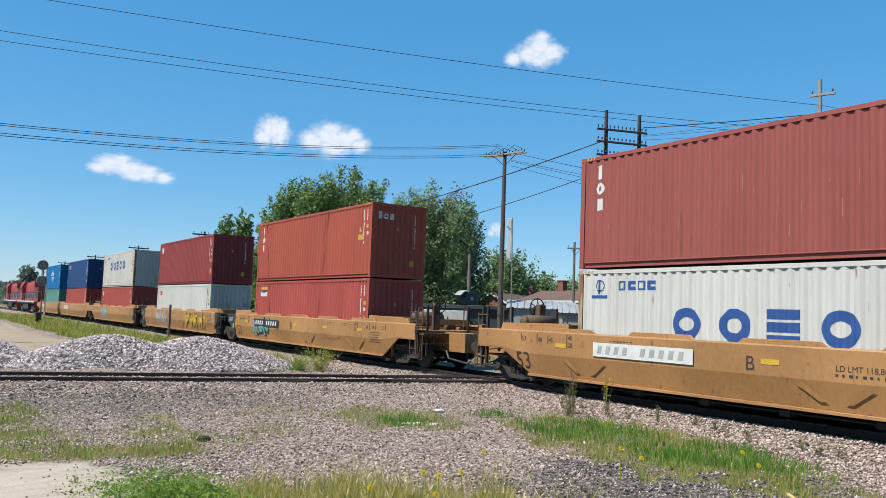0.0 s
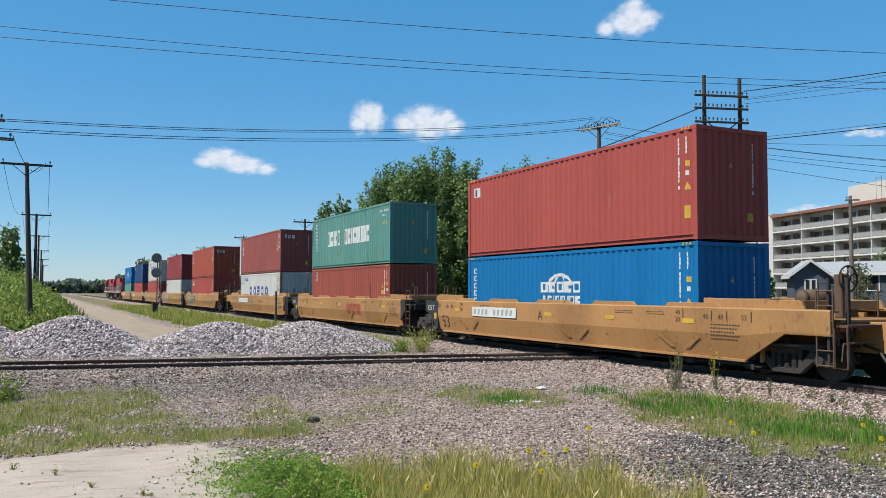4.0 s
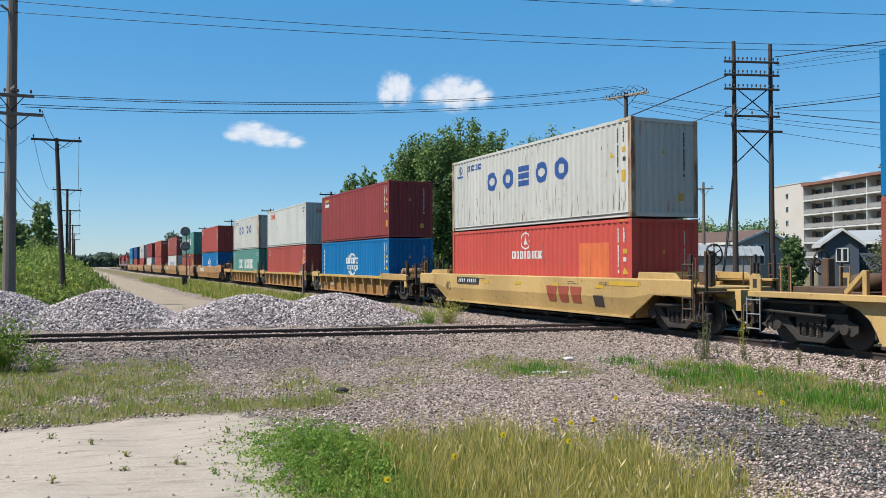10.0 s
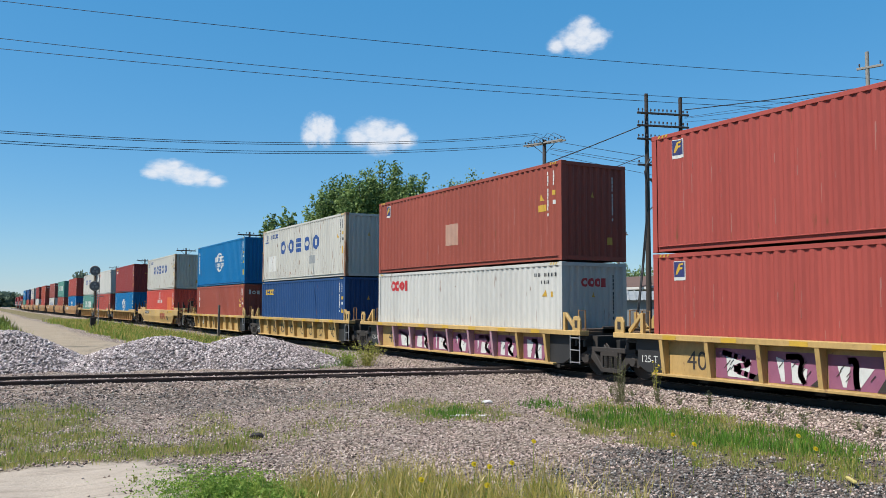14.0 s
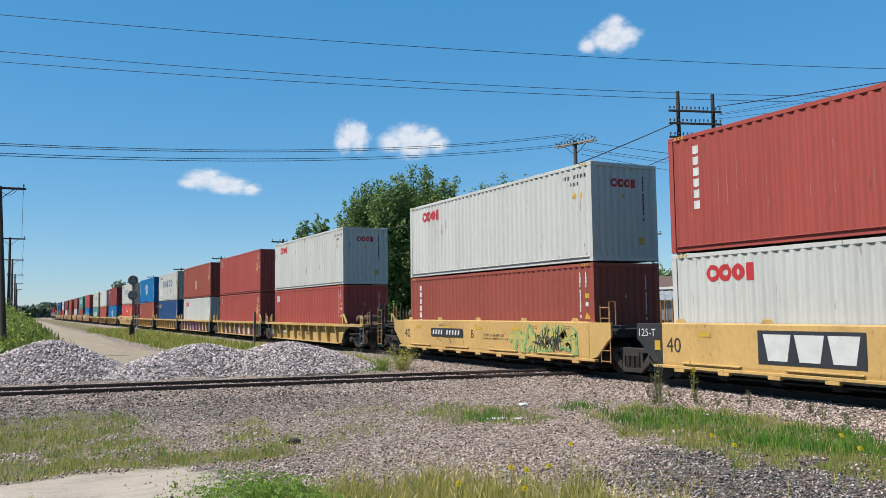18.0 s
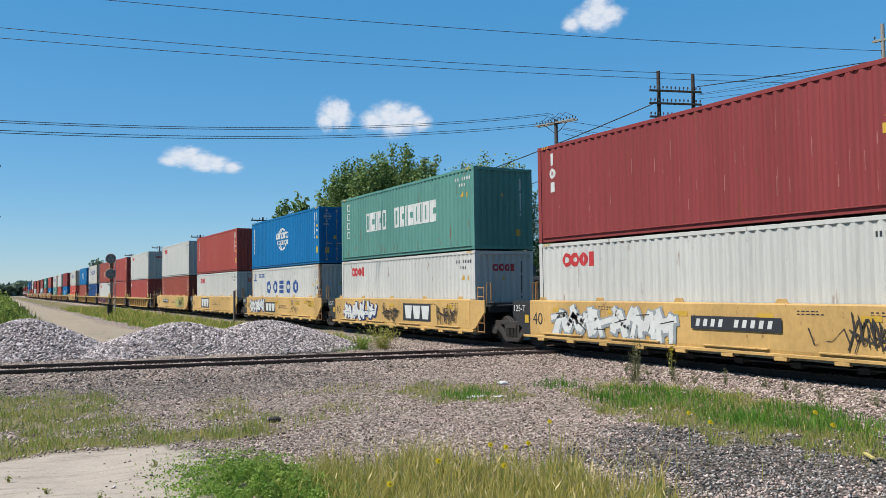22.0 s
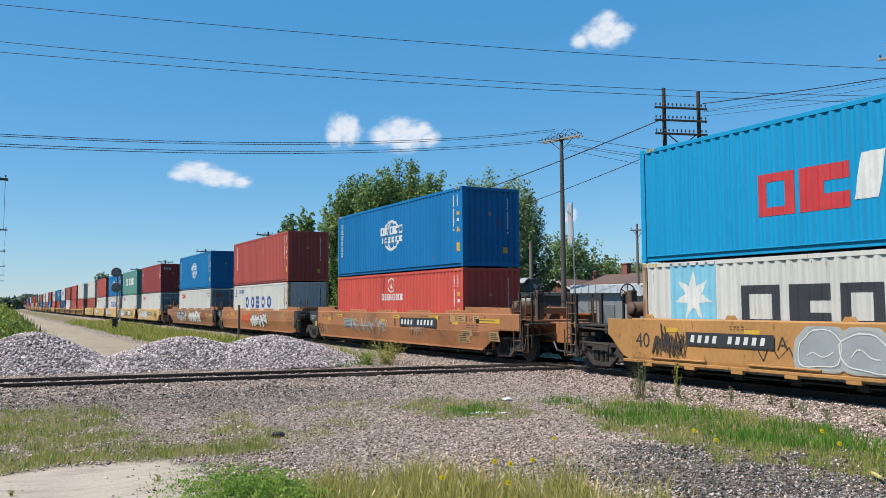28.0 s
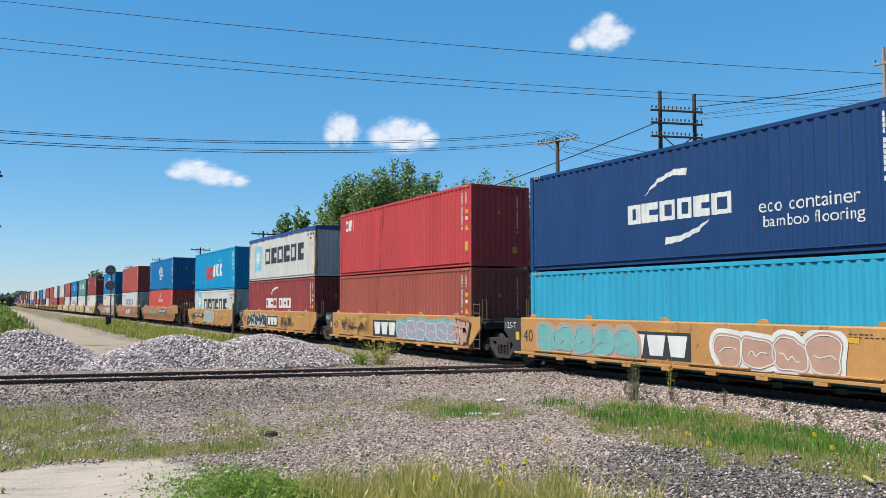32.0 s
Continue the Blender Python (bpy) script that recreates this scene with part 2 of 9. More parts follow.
def part(name, me, parent, label="", at=None):
    ob = new(name, me)
    ob.parent = parent
    if at is not None:
        ob.matrix_basis = at if isinstance(at, Matrix) else Matrix.Translation(at)
    if label:
        ob["label"] = label
    return ob


def thing(name, label, category, group="", kind="", at=(0, 0, 0), me=None):
    ob = new(name, me)
    ob.matrix_basis = at if isinstance(at, Matrix) else Matrix.Translation(at)
    return tagged(ob, label, category, group, kind)


# ---- painted shapes that lie on a side ----
def rect(u, v, w, h, lean=0.0):
    return [[(u, v), (u + w, v), (u + w + lean, v + h), (u + lean, v + h)]]


def hoop(u, v, w, h, t, n=30, a0=0.0, a1=360.0):
    out, step = [], (a1 - a0) / n
    for i in range(n):
        q = []
        for a, k in ((i, 1), (i + 1, 1), (i + 1, 0), (i, 0)):
            r = radians(a0 + a * step)
            q.append((u + w / 2 + (w / 2 - t * (1 - k)) * math.cos(r), v + h / 2 + (h / 2 - t * (1 - k)) * math.sin(r)))
        out.append(q)
    return out


def star(u, v, r, n=7):
    pts = [(u + math.sin(math.pi * i / n) * r * (1 if i % 2 == 0 else 0.42), v + math.cos(math.pi * i / n) * r * (1 if i % 2 == 0 else 0.42))
           for i in range(2 * n)]
    return [[(u, v), pts[i], pts[(i + 1) % (2 * n)]] for i in range(2 * n)]


def block_row(u, v, h, widths, gap, t=0.14):
    """A row of plain slabs and hollow frames in the place of a name, one list each."""
    out = []
    for i, w in enumerate(widths):
        k = min(t * 0.9, w * 0.34)
        if i % 2 == 0 or w < 0.24:
            out.append(rect(u, v, k, h) + rect(u + w - k, v, k, h) + rect(u + k, v, w - 2 * k, k * 0.8) + rect(u + k, v + h - k * 0.8, w - 2 * k, k * 0.8))
        else:
            out.append(rect(u, v, w, h * 0.36) + rect(u, v + h * 0.36, w * 0.5, h * 0.28) + rect(u, v + h * 0.64, w, h * 0.36))
        u += w + gap
    return out


def text_polys(body, size):
    cu = bpy.data.curves.new("words", "FONT")
    cu.body, cu.size, cu.resolution_u = body, size, 3
    ob = bpy.data.objects.new("words", cu)
    me = bpy.data.meshes.new_from_object(ob)
    out = [[(me.vertices[i].co.x, me.vertices[i].co.y) for i in p.vertices] for p in me.polygons]
    bpy.data.objects.remove(ob)
    bpy.data.curves.remove(cu)
    bpy.data.meshes.remove(me)
    return out


def moved(polys, du, dv, k=1.0):
    return [[(u * k + du, v * k + dv) for u, v in p] for p in polys]


def decal(name, polys, mat, surf, ucuts=(), vcuts=(), lift=0.0):
    """Shapes given in (u, v) on a side, cut at its folds and laid on it. surf turns (u, v) into a place."""
    bm = bmesh.new()
    for i, p in enumerate(polys):
        vs = [bm.verts.new((u, v, lift * (i % 14))) for u, v in p]
        try:
            bm.faces.new(vs)
        except ValueError:
            pass
    us = [v.co.x for v in bm.verts]
    vs = [v.co.y for v in bm.verts]
    for cuts, axis, lo, hi in ((ucuts, 0, min(us), max(us)), (vcuts, 1, min(vs), max(vs))):
        for c in cuts:
            if lo < c < hi:
                co, no = ((c, 0, 0), (1, 0, 0)) if axis == 0 else ((0, c, 0), (0, 1, 0))
                bmesh.ops.bisect_plane(bm, geom=bm.verts[:] + bm.edges[:] + bm.faces[:], plane_co=co, plane_no=no, dist=1e-5)
    for v in bm.verts:
        out = v.co.z
        v.co = surf(v.co.x, v.co.y)
        v.co.x -= out
    me = bpy.data.meshes.new(name)
    bm.to_mesh(me)
    bm.free()
    me.materials.append(mat)
    return me

# ---- ground ----
TRACK_X = 15.82
R2 = np.random.RandomState(11)
WAVE_DIR = [(math.cos(a), math.sin(a), p) for a, p in zip(R2.uniform(0, 6.28, 24), R2.uniform(0, 6.28, 24))]


def soft_noise(x, y, size, k0=0):
    """Smooth noise about -1..1 with features of that many metres."""
    out = 0
    for i in range(8):
        c, s, p = WAVE_DIR[(k0 + i) % 24]
        f = 2 * math.pi / size * (0.6 + 0.17 * i)
        out = out + np.sin((x * c + y * s) * f + p + 1.7 * np.sin((x * s - y * c) * f * 0.6 + p * 2))
    return out / 4.0


def step(v, lo, hi):
    t = np.clip((v - lo) / (hi - lo), 0, 1)
    return t * t * (3 - 2 * t)


CROSS_N = 1.0228


def cross_d(x, y):
    """Signed distance from the middle of the crossing track."""
    return (y - 23.73 + 0.215 * x) / CROSS_N


def ground_z(x, y):
    base = -0.35 + 0.035 * soft_noise(x, y, 3.0) + 0.06 * soft_noise(x, y, 14.0, 5)
    base = base + 0.12 * step(12.9 - y, 0, 5) * step(3.0 - x, 0, 4)
    dm = np.abs(x - TRACK_X)
    bm_ = -0.16 - np.clip(dm - 1.55, 0, 9) * 0.28
    dc = np.abs(cross_d(x, y))
    bc = -0.105 - np.clip(dc - 1.1, 0, 9) * 0.19
    return np.maximum(base, np.maximum(bm_, bc))


def zones(x, y):
    """Shares of sand, grass, pale dirt road; the rest is gravel."""
    n1, n2, n3 = soft_noise(x, y, 1.1, 3), soft_noise(x, y, 4.0, 7), soft_noise(x, y, 0.45, 11)
    edge = 12.45 + 0.12 * (x < 0) * x + 0.12 * n1
    sand = step(edge - y, -0.1, 0.25) * step(2.5 - 0.1 * (y < 10) * (10 - y) + 0.35 * n1 - x, -0.1, 0.25)
    road = step(x - 3.4 + 0.4 * n2, 0, 0.8) * step(7.7 + 0.5 * n2 + 0.25 * n1 - x, 0, 0.9) * step(y - 27, 0, 4)
    dm, dc = np.abs(x - TRACK_X), np.abs(cross_d(x, y))
    g_fore = step(0.9 - ((x - 3.95) / 2.4) ** 2 - ((y - 7.3) / 3.0) ** 2 + 0.3 * n1, 0, 0.5)
    g_right = step(1.0 - ((x - 11.2 - (y - 11) * 0.2) / 2.1) ** 2 - ((y - 10.6) / 4.6) ** 2 + 0.4 * n1, 0, 0.6)
    g_patch = 0.75 * step(0.9 - ((x - 8.8) / 1.6) ** 2 - ((y - 15.2) / 2.1) ** 2 + 0.4 * n1, 0, 0.7)
    g_left = step(3.9 + 0.9 * n2 - 0.12 * (y - 14) - x, 0, 2.4) * step(y - 12.2, 0, 0.6) * step(20.6 - y + 0.7 * n1, 0, 1.6) * np.clip(0.85 + 0.5 * n1 + 0.35 * n2 + 0.25 * n3, 0, 1)
    g_left = np.maximum(g_left, 0.9 * step(0.55 - np.abs(y - 12.85 - 0.15 * n1), 0, 0.4) * step(4.6 - x, 0, 1))
    g_mid = 0.5 * step(n2 + 0.5 * n1, -0.1, 0.9) * step(y - 12, 0, 2) * step(18.5 - y, 0, 2) * step(9 - x, 0, 3)
    g_verge = step(x - 8.0 + 0.5 * n2 + 0.25 * n1, 0, 0.9) * step(13.4 + 0.3 * n1 - x, 0, 0.5) * step(y - 30.5 + 0.6 * n1 + 0.2 * (x - 11), 0, 1.2)
    g_far = step(3.4 - x + 0.4 * n2, 0, 1) * step(y - 35, 0, 3) + step(x - 19.5, 0, 1.5) + step(-y - 2, 0, 4) + step(-8 - x, 0, 4)
    near_r = 0.6 * step(x - 14.2, 0, 1) * step(1.0 - np.abs(dm - 3.2) + 0.4 * n1, 0, 0.6) * step(12.5 - y, 0, 2) * 0.4
    grass = np.clip(g_fore + g_right + g_patch + g_left + g_mid + g_verge + g_far + near_r, 0, 1)
    rails = step(2.3 - dm, 0, 0.4) + step(2.1 - dc + 0.3 * n1, 0, 0.5)
    grass = grass * (1 - np.clip(rails, 0, 1)) * (1 - road)
    sand = sand * (1 - np.clip(grass * 0.6, 0, 1))
    return sand, grass, road * (1 - np.clip(rails, 0, 1))


def dark_share(x, y):
    """Where the stones are darker, oil-grey: by the far rails and in one patch near the viewer."""
    n1 = soft_noise(x, y, 1.3, 14)
    a = step(1.0 - ((x - 8.9) / 3.2) ** 2 - ((y - 7.4) / 2.8) ** 2 + 0.35 * n1, 0, 0.7)
    b = 0.62 * step(1.0 - np.abs(cross_d(x, y) + 3.2) / 2.4 + 0.35 * n1, 0, 0.6) * step(9.4 - x + n1, 0, 3)
    return np.clip(a + b, 0, 1)


def spaced(lo, hi, fine, far):
    mid = list(np.arange(lo, hi + 1e-6, fine))
    out, d = [], fine
    v = hi
    while v < far:
        d *= 1.22
        v += d
        out.append(v)
    neg, d, v = [], fine, lo
    while v > -far:
        d *= 1.22
        v -= d
        neg.append(v)
    return np.array(neg[::-1] + mid + out)


def build_ground():
    xs, ys = spaced(-6.0, 21.0, 0.16, 3000), spaced(5.0, 44.0, 0.16, 3000)
    gx, gy = np.meshgrid(xs, ys)
    x, y = gx.ravel(), gy.ravel()
    z = ground_z(x, y)
    far = np.hypot(x, y)
    z = np.where(far > 150, -0.35 + (z + 0.35) * np.clip(1 - (far - 150) / 100, 0, 1), z)
    nx, ny = len(xs), len(ys)
    idx = np.arange(nx * ny).reshape(ny, nx)
    q = np.stack([idx[:-1, :-1], idx[:-1, 1:], idx[1:, 1:], idx[1:, :-1]], -1).reshape(-1, 4)
    me = bpy.data.meshes.new("ground")
    me.vertices.add(nx * ny)
    me.vertices.foreach_set("co", np.stack([x, y, z], 1).ravel())
    me.loops.add(q.size)
    me.loops.foreach_set("vertex_index", q.ravel())
    me.polygons.add(len(q))
    me.polygons.foreach_set("loop_start", np.arange(0, q.size, 4))
    me.polygons.foreach_set("use_smooth", np.ones(len(q), bool))
    me.update(calc_edges=True)
    s, g, r = zones(x, y)
    at = me.color_attributes.new("zone", "FLOAT_COLOR", "POINT")
    at.data.foreach_set("color", np.stack([s, g, r, dark_share(x, y)], 1).ravel())
    return me


def ground_material():
    m, n, l, b = nodes_of("ground_gravel_sand_grass")
    co = n.new("ShaderNodeTexCoord")
    at = n.new("ShaderNodeAttribute")
    at.attribute_name = "zone"
    sep = n.new("ShaderNodeSeparateColor")
    l.new(at.outputs["Color"], sep.inputs[0])

    def noise_at(s, d=6.0):
        t = n.new("ShaderNodeTexNoise")
        t.inputs["Scale"].default_value, t.inputs["Detail"].default_value = s, d
        l.new(co.outputs["Object"], t.inputs["Vector"])
        return t.outputs["Fac"]

    def ramp(fac, stops):
        r = n.new("ShaderNodeValToRGB")
        e = r.color_ramp.elements
        e[0].position, e[0].color = stops[0][0], tint(stops[0][1], 1)
        e[1].position, e[1].color = stops[-1][0], tint(stops[-1][1], 1)
        for p, c in stops[1:-1]:
            k = e.new(p)
            k.color = tint(c, 1)
        l.new(fac, r.inputs[0])
        return r.outputs[0]

    def mix(fac, a, c, mode="MIX"):
        x = n.new("ShaderNodeMix")
        x.data_type, x.blend_type = "RGBA", mode
        if hasattr(fac, "is_output"):
            l.new(fac, x.inputs[0])
        else:
            x.inputs[0].default_value = fac
        l.new(a, x.inputs[6])
        l.new(c, x.inputs[7])
        return x.outputs[2]
    vo = n.new("ShaderNodeTexVoronoi")
    vo.inputs["Scale"].default_value = 21.0
    l.new(co.outputs["Object"], vo.inputs["Vector"])
    gs = n.new("ShaderNodeSeparateColor")
    l.new(vo.outputs["Color"], gs.inputs[0])
    gravel = ramp(gs.outputs[0], [(0.0, (0.06, 0.045, 0.037)), (0.4, (0.26, 0.20, 0.165)), (0.75, (0.47, 0.37, 0.31)), (1.0, (0.82, 0.70, 0.61))])
    dust = ramp(noise_at(0.7), [(0.35, (0.30, 0.24, 0.185)), (0.65, (0.47, 0.38, 0.285))])
    gravel = mix(0.2, gravel, dust)
    lay = n.new("ShaderNodeMapping")
    lay.inputs["Scale"].default_value, lay.inputs["Rotation"].default_value = (1.3, 8.5, 1.0), (0, 0, radians(9))
    l.new(co.outputs["Object"], lay.inputs["Vector"])
    rip = n.new("ShaderNodeTexNoise")
    rip.inputs["Scale"].default_value, rip.inputs["Detail"].default_value, rip.inputs["Roughness"].default_value = 1.4, 6.0, 0.62
    l.new(lay.outputs["Vector"], rip.inputs["Vector"])
    sand = mix(0.4, ramp(noise_at(1.6), [(0.3, (0.46, 0.38, 0.305)), (0.7, (0.60, 0.505, 0.415))]), ramp(noise_at(28.0), [(0.3, (0.38, 0.32, 0.26)), (0.7, (0.60, 0.52, 0.43))]))
    sand = mix(0.5, sand, ramp(rip.outputs["Fac"], [(0.33, (0.27, 0.215, 0.17)), (0.45, (0.52, 0.44, 0.36)), (0.7, (0.63, 0.54, 0.45))]))
    grass = mix(0.5, ramp(noise_at(0.9), [(0.3, (0.13, 0.14, 0.04)), (0.7, (0.36, 0.27, 0.15))]), ramp(noise_at(35.0), [(0.35, (0.07, 0.075, 0.025)), (0.65, (0.42, 0.34, 0.20))]))
    road = mix(0.4, ramp(noise_at(0.5), [(0.3, (0.42, 0.335, 0.24)), (0.7, (0.56, 0.46, 0.34))]), ramp(noise_at(9.0), [(0.3, (0.36, 0.285, 0.205)), (0.7, (0.58, 0.48, 0.36))]))
    dk = n.new("ShaderNodeMix")
    dk.data_type, dk.blend_type = "RGBA", "MULTIPLY"
    dk.inputs[7].default_value = (0.52, 0.53, 0.56, 1)
    l.new(at.outputs["Alpha"], dk.inputs[0])
    l.new(gravel, dk.inputs[6])
    gravel = dk.outputs[2]
    c = mix(sep.outputs[0], gravel, sand)
    c = mix(sep.outputs[2], c, road)
    c = mix(sep.outputs[1], c, grass)
    l.new(c, b.inputs["Base Color"])
    b.inputs["Roughness"].default_value = 0.95
    b.inputs["Specular IOR Level"].default_value = 0.2
    hm = n.new("ShaderNodeMath")
    hm.operation = "ADD"
    l.new(vo.outputs["Distance"], hm.inputs[0])
    hs_ = n.new("ShaderNodeMath")
    hs_.operation = "MULTIPLY_ADD"
    l.new(rip.outputs["Fac"], hs_.inputs[0])
    rs_ = n.new("ShaderNodeMath")
    rs_.operation, rs_.inputs[1].default_value = "MULTIPLY", 9.0
    l.new(sep.outputs[0], rs_.inputs[0])
    l.new(rs_.outputs[0], hs_.inputs[1])
    l.new(noise_at(24.0), hs_.inputs[2])
    l.new(hs_.outputs[0], hm.inputs[1])
    bp = n.new("ShaderNodeBump")
    bp.inputs["Distance"].default_value = 0.05
    soft_ = n.new("ShaderNodeMapRange")
    soft_.inputs[3].default_value, soft_.inputs[4].default_value = 0.9, 0.3
    l.new(sep.outputs[0], soft_.inputs[0])
    l.new(soft_.outputs[0], bp.inputs["Strength"])
    l.new(hm.outputs[0], bp.inputs["Height"])
    l.new(bp.outputs[0], b.inputs["Normal"])
    return m


ground_me = build_ground()
ground_me.materials.append(ground_material())
thing("ground", "flat ground of pinkish gravel, sand, dry grass and a dirt track", "ground", kind="structure", me=ground_me)


# ---- tracks ----
def rail_mesh(length):
    g = Geo()
    prof = [(-0.075, -0.17), (0.075, -0.17), (0.07, -0.155), (0.012, -0.13), (0.012, -0.045), (0.036, -0.035), (0.036, -0.002), (-0.036, -0.002), (-0.036, -0.035), (-0.012, -0.045), (-0.012, -0.13), (-0.07, -0.155)]
    g.prism(prof, 1, 0, length)
    return g.mesh("rail", MAT["rail"])


def rail_cap(length, mat):
    return Geo().box(-0.03, 0.03, 0, length, -0.004, 0.0005).mesh("rail_head", MAT[mat])


def railway(name, label, origin, heading, length, step_, count, head="rail_top"):
    root = thing(name, label, "railway track", kind="structure", at=origin)
    root.rotation_euler[2] = heading
    for s in (-0.7525, 0.7525):
        part("rail", rail_mesh(length), root, at=(s, 0, 0))
        part("rail_head", rail_cap(length, head), root, at=(s, 0, 0))
    tm = Geo().box(-1.3, 1.3, -0.115, 0.115, -0.34, -0.165).mesh("tie", MAT["tie"], 0.012)
    rnd = random.Random(3)
    for k in range(count):
        part("tie", tm, root, at=Matrix.Translation((rnd.uniform(-0.03, 0.03), 0.3 + step_ * k, 0)) @ Matrix.Rotation(rnd.uniform(-0.02, 0.02), 4, "Z"))
    return root


main_track = railway("main_track", "straight railway track, rusty rails on dark ties in gravel", (TRACK_X, -60, 0), 0, 460, 0.53, 290)
ANG = math.atan2(-0.215, 1.0)
railway("crossing_track", "older railway track that crosses the main line, dark rusty rails", (TRACK_X + 40 * math.cos(ANG), 20.33 + 40 * math.sin(ANG), -0.002), ANG + math.pi / 2, 130, 0.55, 220, "rail")

# ---- shipping containers ----

CLEN, CWID, HIGH, LOW = 12.192, 2.438, 2.896, 2.591
U0, WAVES = 0.15, 42
PITCH = (CLEN - 2 * U0) / WAVES
FOLDS = [U0 + PITCH * (k + f) for k in range(WAVES) for f in (0, 0.27, 0.5, 0.77)]


def wave(u, depth=0.036):
    """How far the corrugated side lies behind its outer ridges."""
    if u <= U0 or u >= CLEN - U0:
        return 0.0
    f = ((u - U0) / PITCH) % 1.0
    return depth * (0 if f < 0.27 else (f - 0.27) / 0.23 if f < 0.5 else 1 if f < 0.77 else (1 - f) / 0.23)


def side_at(u, v):
    return (-(CWID / 2 - 0.008 - wave(u)) - 0.006, CLEN / 2 - u, v)


def end_at(u, v):
    """u from the near corner, on the rear end."""
    return (-CWID / 2 + u, -(CLEN / 2 - 0.02 - end_wave(u)) - 0.006, v)


ENDN = 9
EP = (CWID - 0.32) / ENDN
END_FOLDS = [0.16 + EP * (k + f) for k in range(ENDN) for f in (0, 0.3, 0.5, 0.8)]


def end_wave(u):
    if u <= 0.16 or u >= CWID - 0.16:
        return 0.0
    f = ((u - 0.16) / EP) % 1.0
    return 0.05 * (0 if f < 0.3 else (f - 0.3) / 0.2 if f < 0.5 else 1 if f < 0.8 else (1 - f) / 0.2)


def container_side(key, h):
    g = Geo()
    us = [U0 + 0.04] + [f for f in FOLDS if U0 + 0.04 < f < CLEN - U0 - 0.04] + [CLEN - U0 - 0.04]
    vs, fs = [], []
    for u in us:
        x = -(CWID / 2 - 0.008 - wave(u))
        vs += [(x, CLEN / 2 - u, 0.15), (x, CLEN / 2 - u, h - 0.10)]
    for i in range(len(us) - 1):
        fs.append((2 * i, 2 * i + 2, 2 * i + 3, 2 * i + 1))
    g.add(vs, fs)
    return g.mesh("side_panel", MAT[key])


def container_end(key, h):
    g = Geo()
    us = [0.16] + [f for f in END_FOLDS if f > 0.161] + [CWID - 0.16]
    vs, fs = [], []
    for u in us:
        y = -(CLEN / 2 - 0.02 - end_wave(u))
        vs += [(-CWID / 2 + u, y, 0.15), (-CWID / 2 + u, y, h - 0.12)]
    for i in range(len(us) - 1):
        fs.append((2 * i, 2 * i + 2, 2 * i + 3, 2 * i + 1))
    return g.add(vs, fs).mesh("end_wall", MAT[key])


def container_door(key, h, sgn):
    """One leaf of the doors: flat sheet with recessed panels."""
    g = Geo()
    x0, x1 = (-1.06, -0.01) if sgn < 0 else (0.01, 1.06)
    y = -CLEN / 2
    g.box(x0, x1, y + 0.03, y + 0.07, 0.16, h - 0.13)
    for z0, z1 in ((0.25, 0.75), (0.85, 1.40), (1.50, 2.05), (2.15, h - 0.25)):
        g.box(x0 + 0.10, x1 - 0.10, y + 0.012, y + 0.03, z0, z1)
    return g.mesh("door_leaf", MAT[key], 0.008)


def lock_rod(key, h):
    g = Geo()
    g.tube((0, 0, 0.16), (0, 0, h - 0.13), 0.02, seg=6)
    for z in (0.2, 0.75, h - 0.75, h - 0.2):
        g.box(-0.05, 0.05, -0.03, 0.03, z - 0.04, z + 0.04)
    g.box(-0.02, 0.26, -0.035, -0.015, 1.0, 1.05)
    return g.mesh("lock_rod", MAT[key])


def container_roof(key, h):
    g = Geo()
    n = 30
    vs, fs = [], []
    for i in range(n * 4 + 1):
        y = -CLEN / 2 + 0.1 + (CLEN - 0.2) * i / (n * 4)
        z = h - 0.012 - (0.025 if i % 4 in (2, 3) else 0.0)
        vs += [(-1.15, y, z), (1.15, y, z)]
    for i in range(n * 4):
        fs.append((2 * i, 2 * i + 1, 2 * i + 3, 2 * i + 2))
    g.add(vs, fs)
    for y in (-CLEN / 2, CLEN / 2 - 0.1):
        g.box(-1.06, 1.06, y, y + 0.1, h - 0.12, h - 0.015)
    return g.mesh("roof", MAT[key])


def container_rail(key, z0, z1, inset):
    g = Geo()
    g.box(-CWID / 2 + inset, -CWID / 2 + inset + 0.068, -CLEN / 2 + 0.16, CLEN / 2 - 0.16, z0, z1)
    if inset > 0.03:
        g.box(-CWID / 2 + 0.006, -CWID / 2 + inset + 0.01, -CLEN / 2 + 0.18, CLEN / 2 - 0.18, z1 - 0.022, z1 + 0.004)
    return g.mesh("side_rail", MAT[key], 0.006)


def container_post(key, h):
    g = Geo()
    g.prism([(-CWID / 2 + 0.003, -CLEN / 2 + 0.003), (-CWID / 2 + 0.16, -CLEN / 2 + 0.003), (-CWID / 2 + 0.16, -CLEN / 2 + 0.06),
             (-CWID / 2 + 0.05, -CLEN / 2 + 0.06), (-CWID / 2 + 0.05, -CLEN / 2 + 0.16), (-CWID / 2 + 0.003, -CLEN / 2 + 0.16)], 2, 0.118, h - 0.118)
    return g.mesh("corner_post", MAT[key], 0.004)


def corner_casting(key):
    g = Geo()
    g.box(-0.089, 0.089, -0.081, 0.081, 0, 0.118)
    return g.mesh("corner_casting", MAT[key], 0.008)


def container_base(key):
    g = Geo()
    g.box(-1.14, 1.14, -CLEN / 2 + 0.1, CLEN / 2 - 0.1, 0.10, 0.145)
    for y in (-CLEN / 2 + 0.01, CLEN / 2 - 0.11):
        g.box(-1.06, 1.06, y, y + 0.1, 0.02, 0.15)
    return g.mesh("floor_frame", MAT[key])




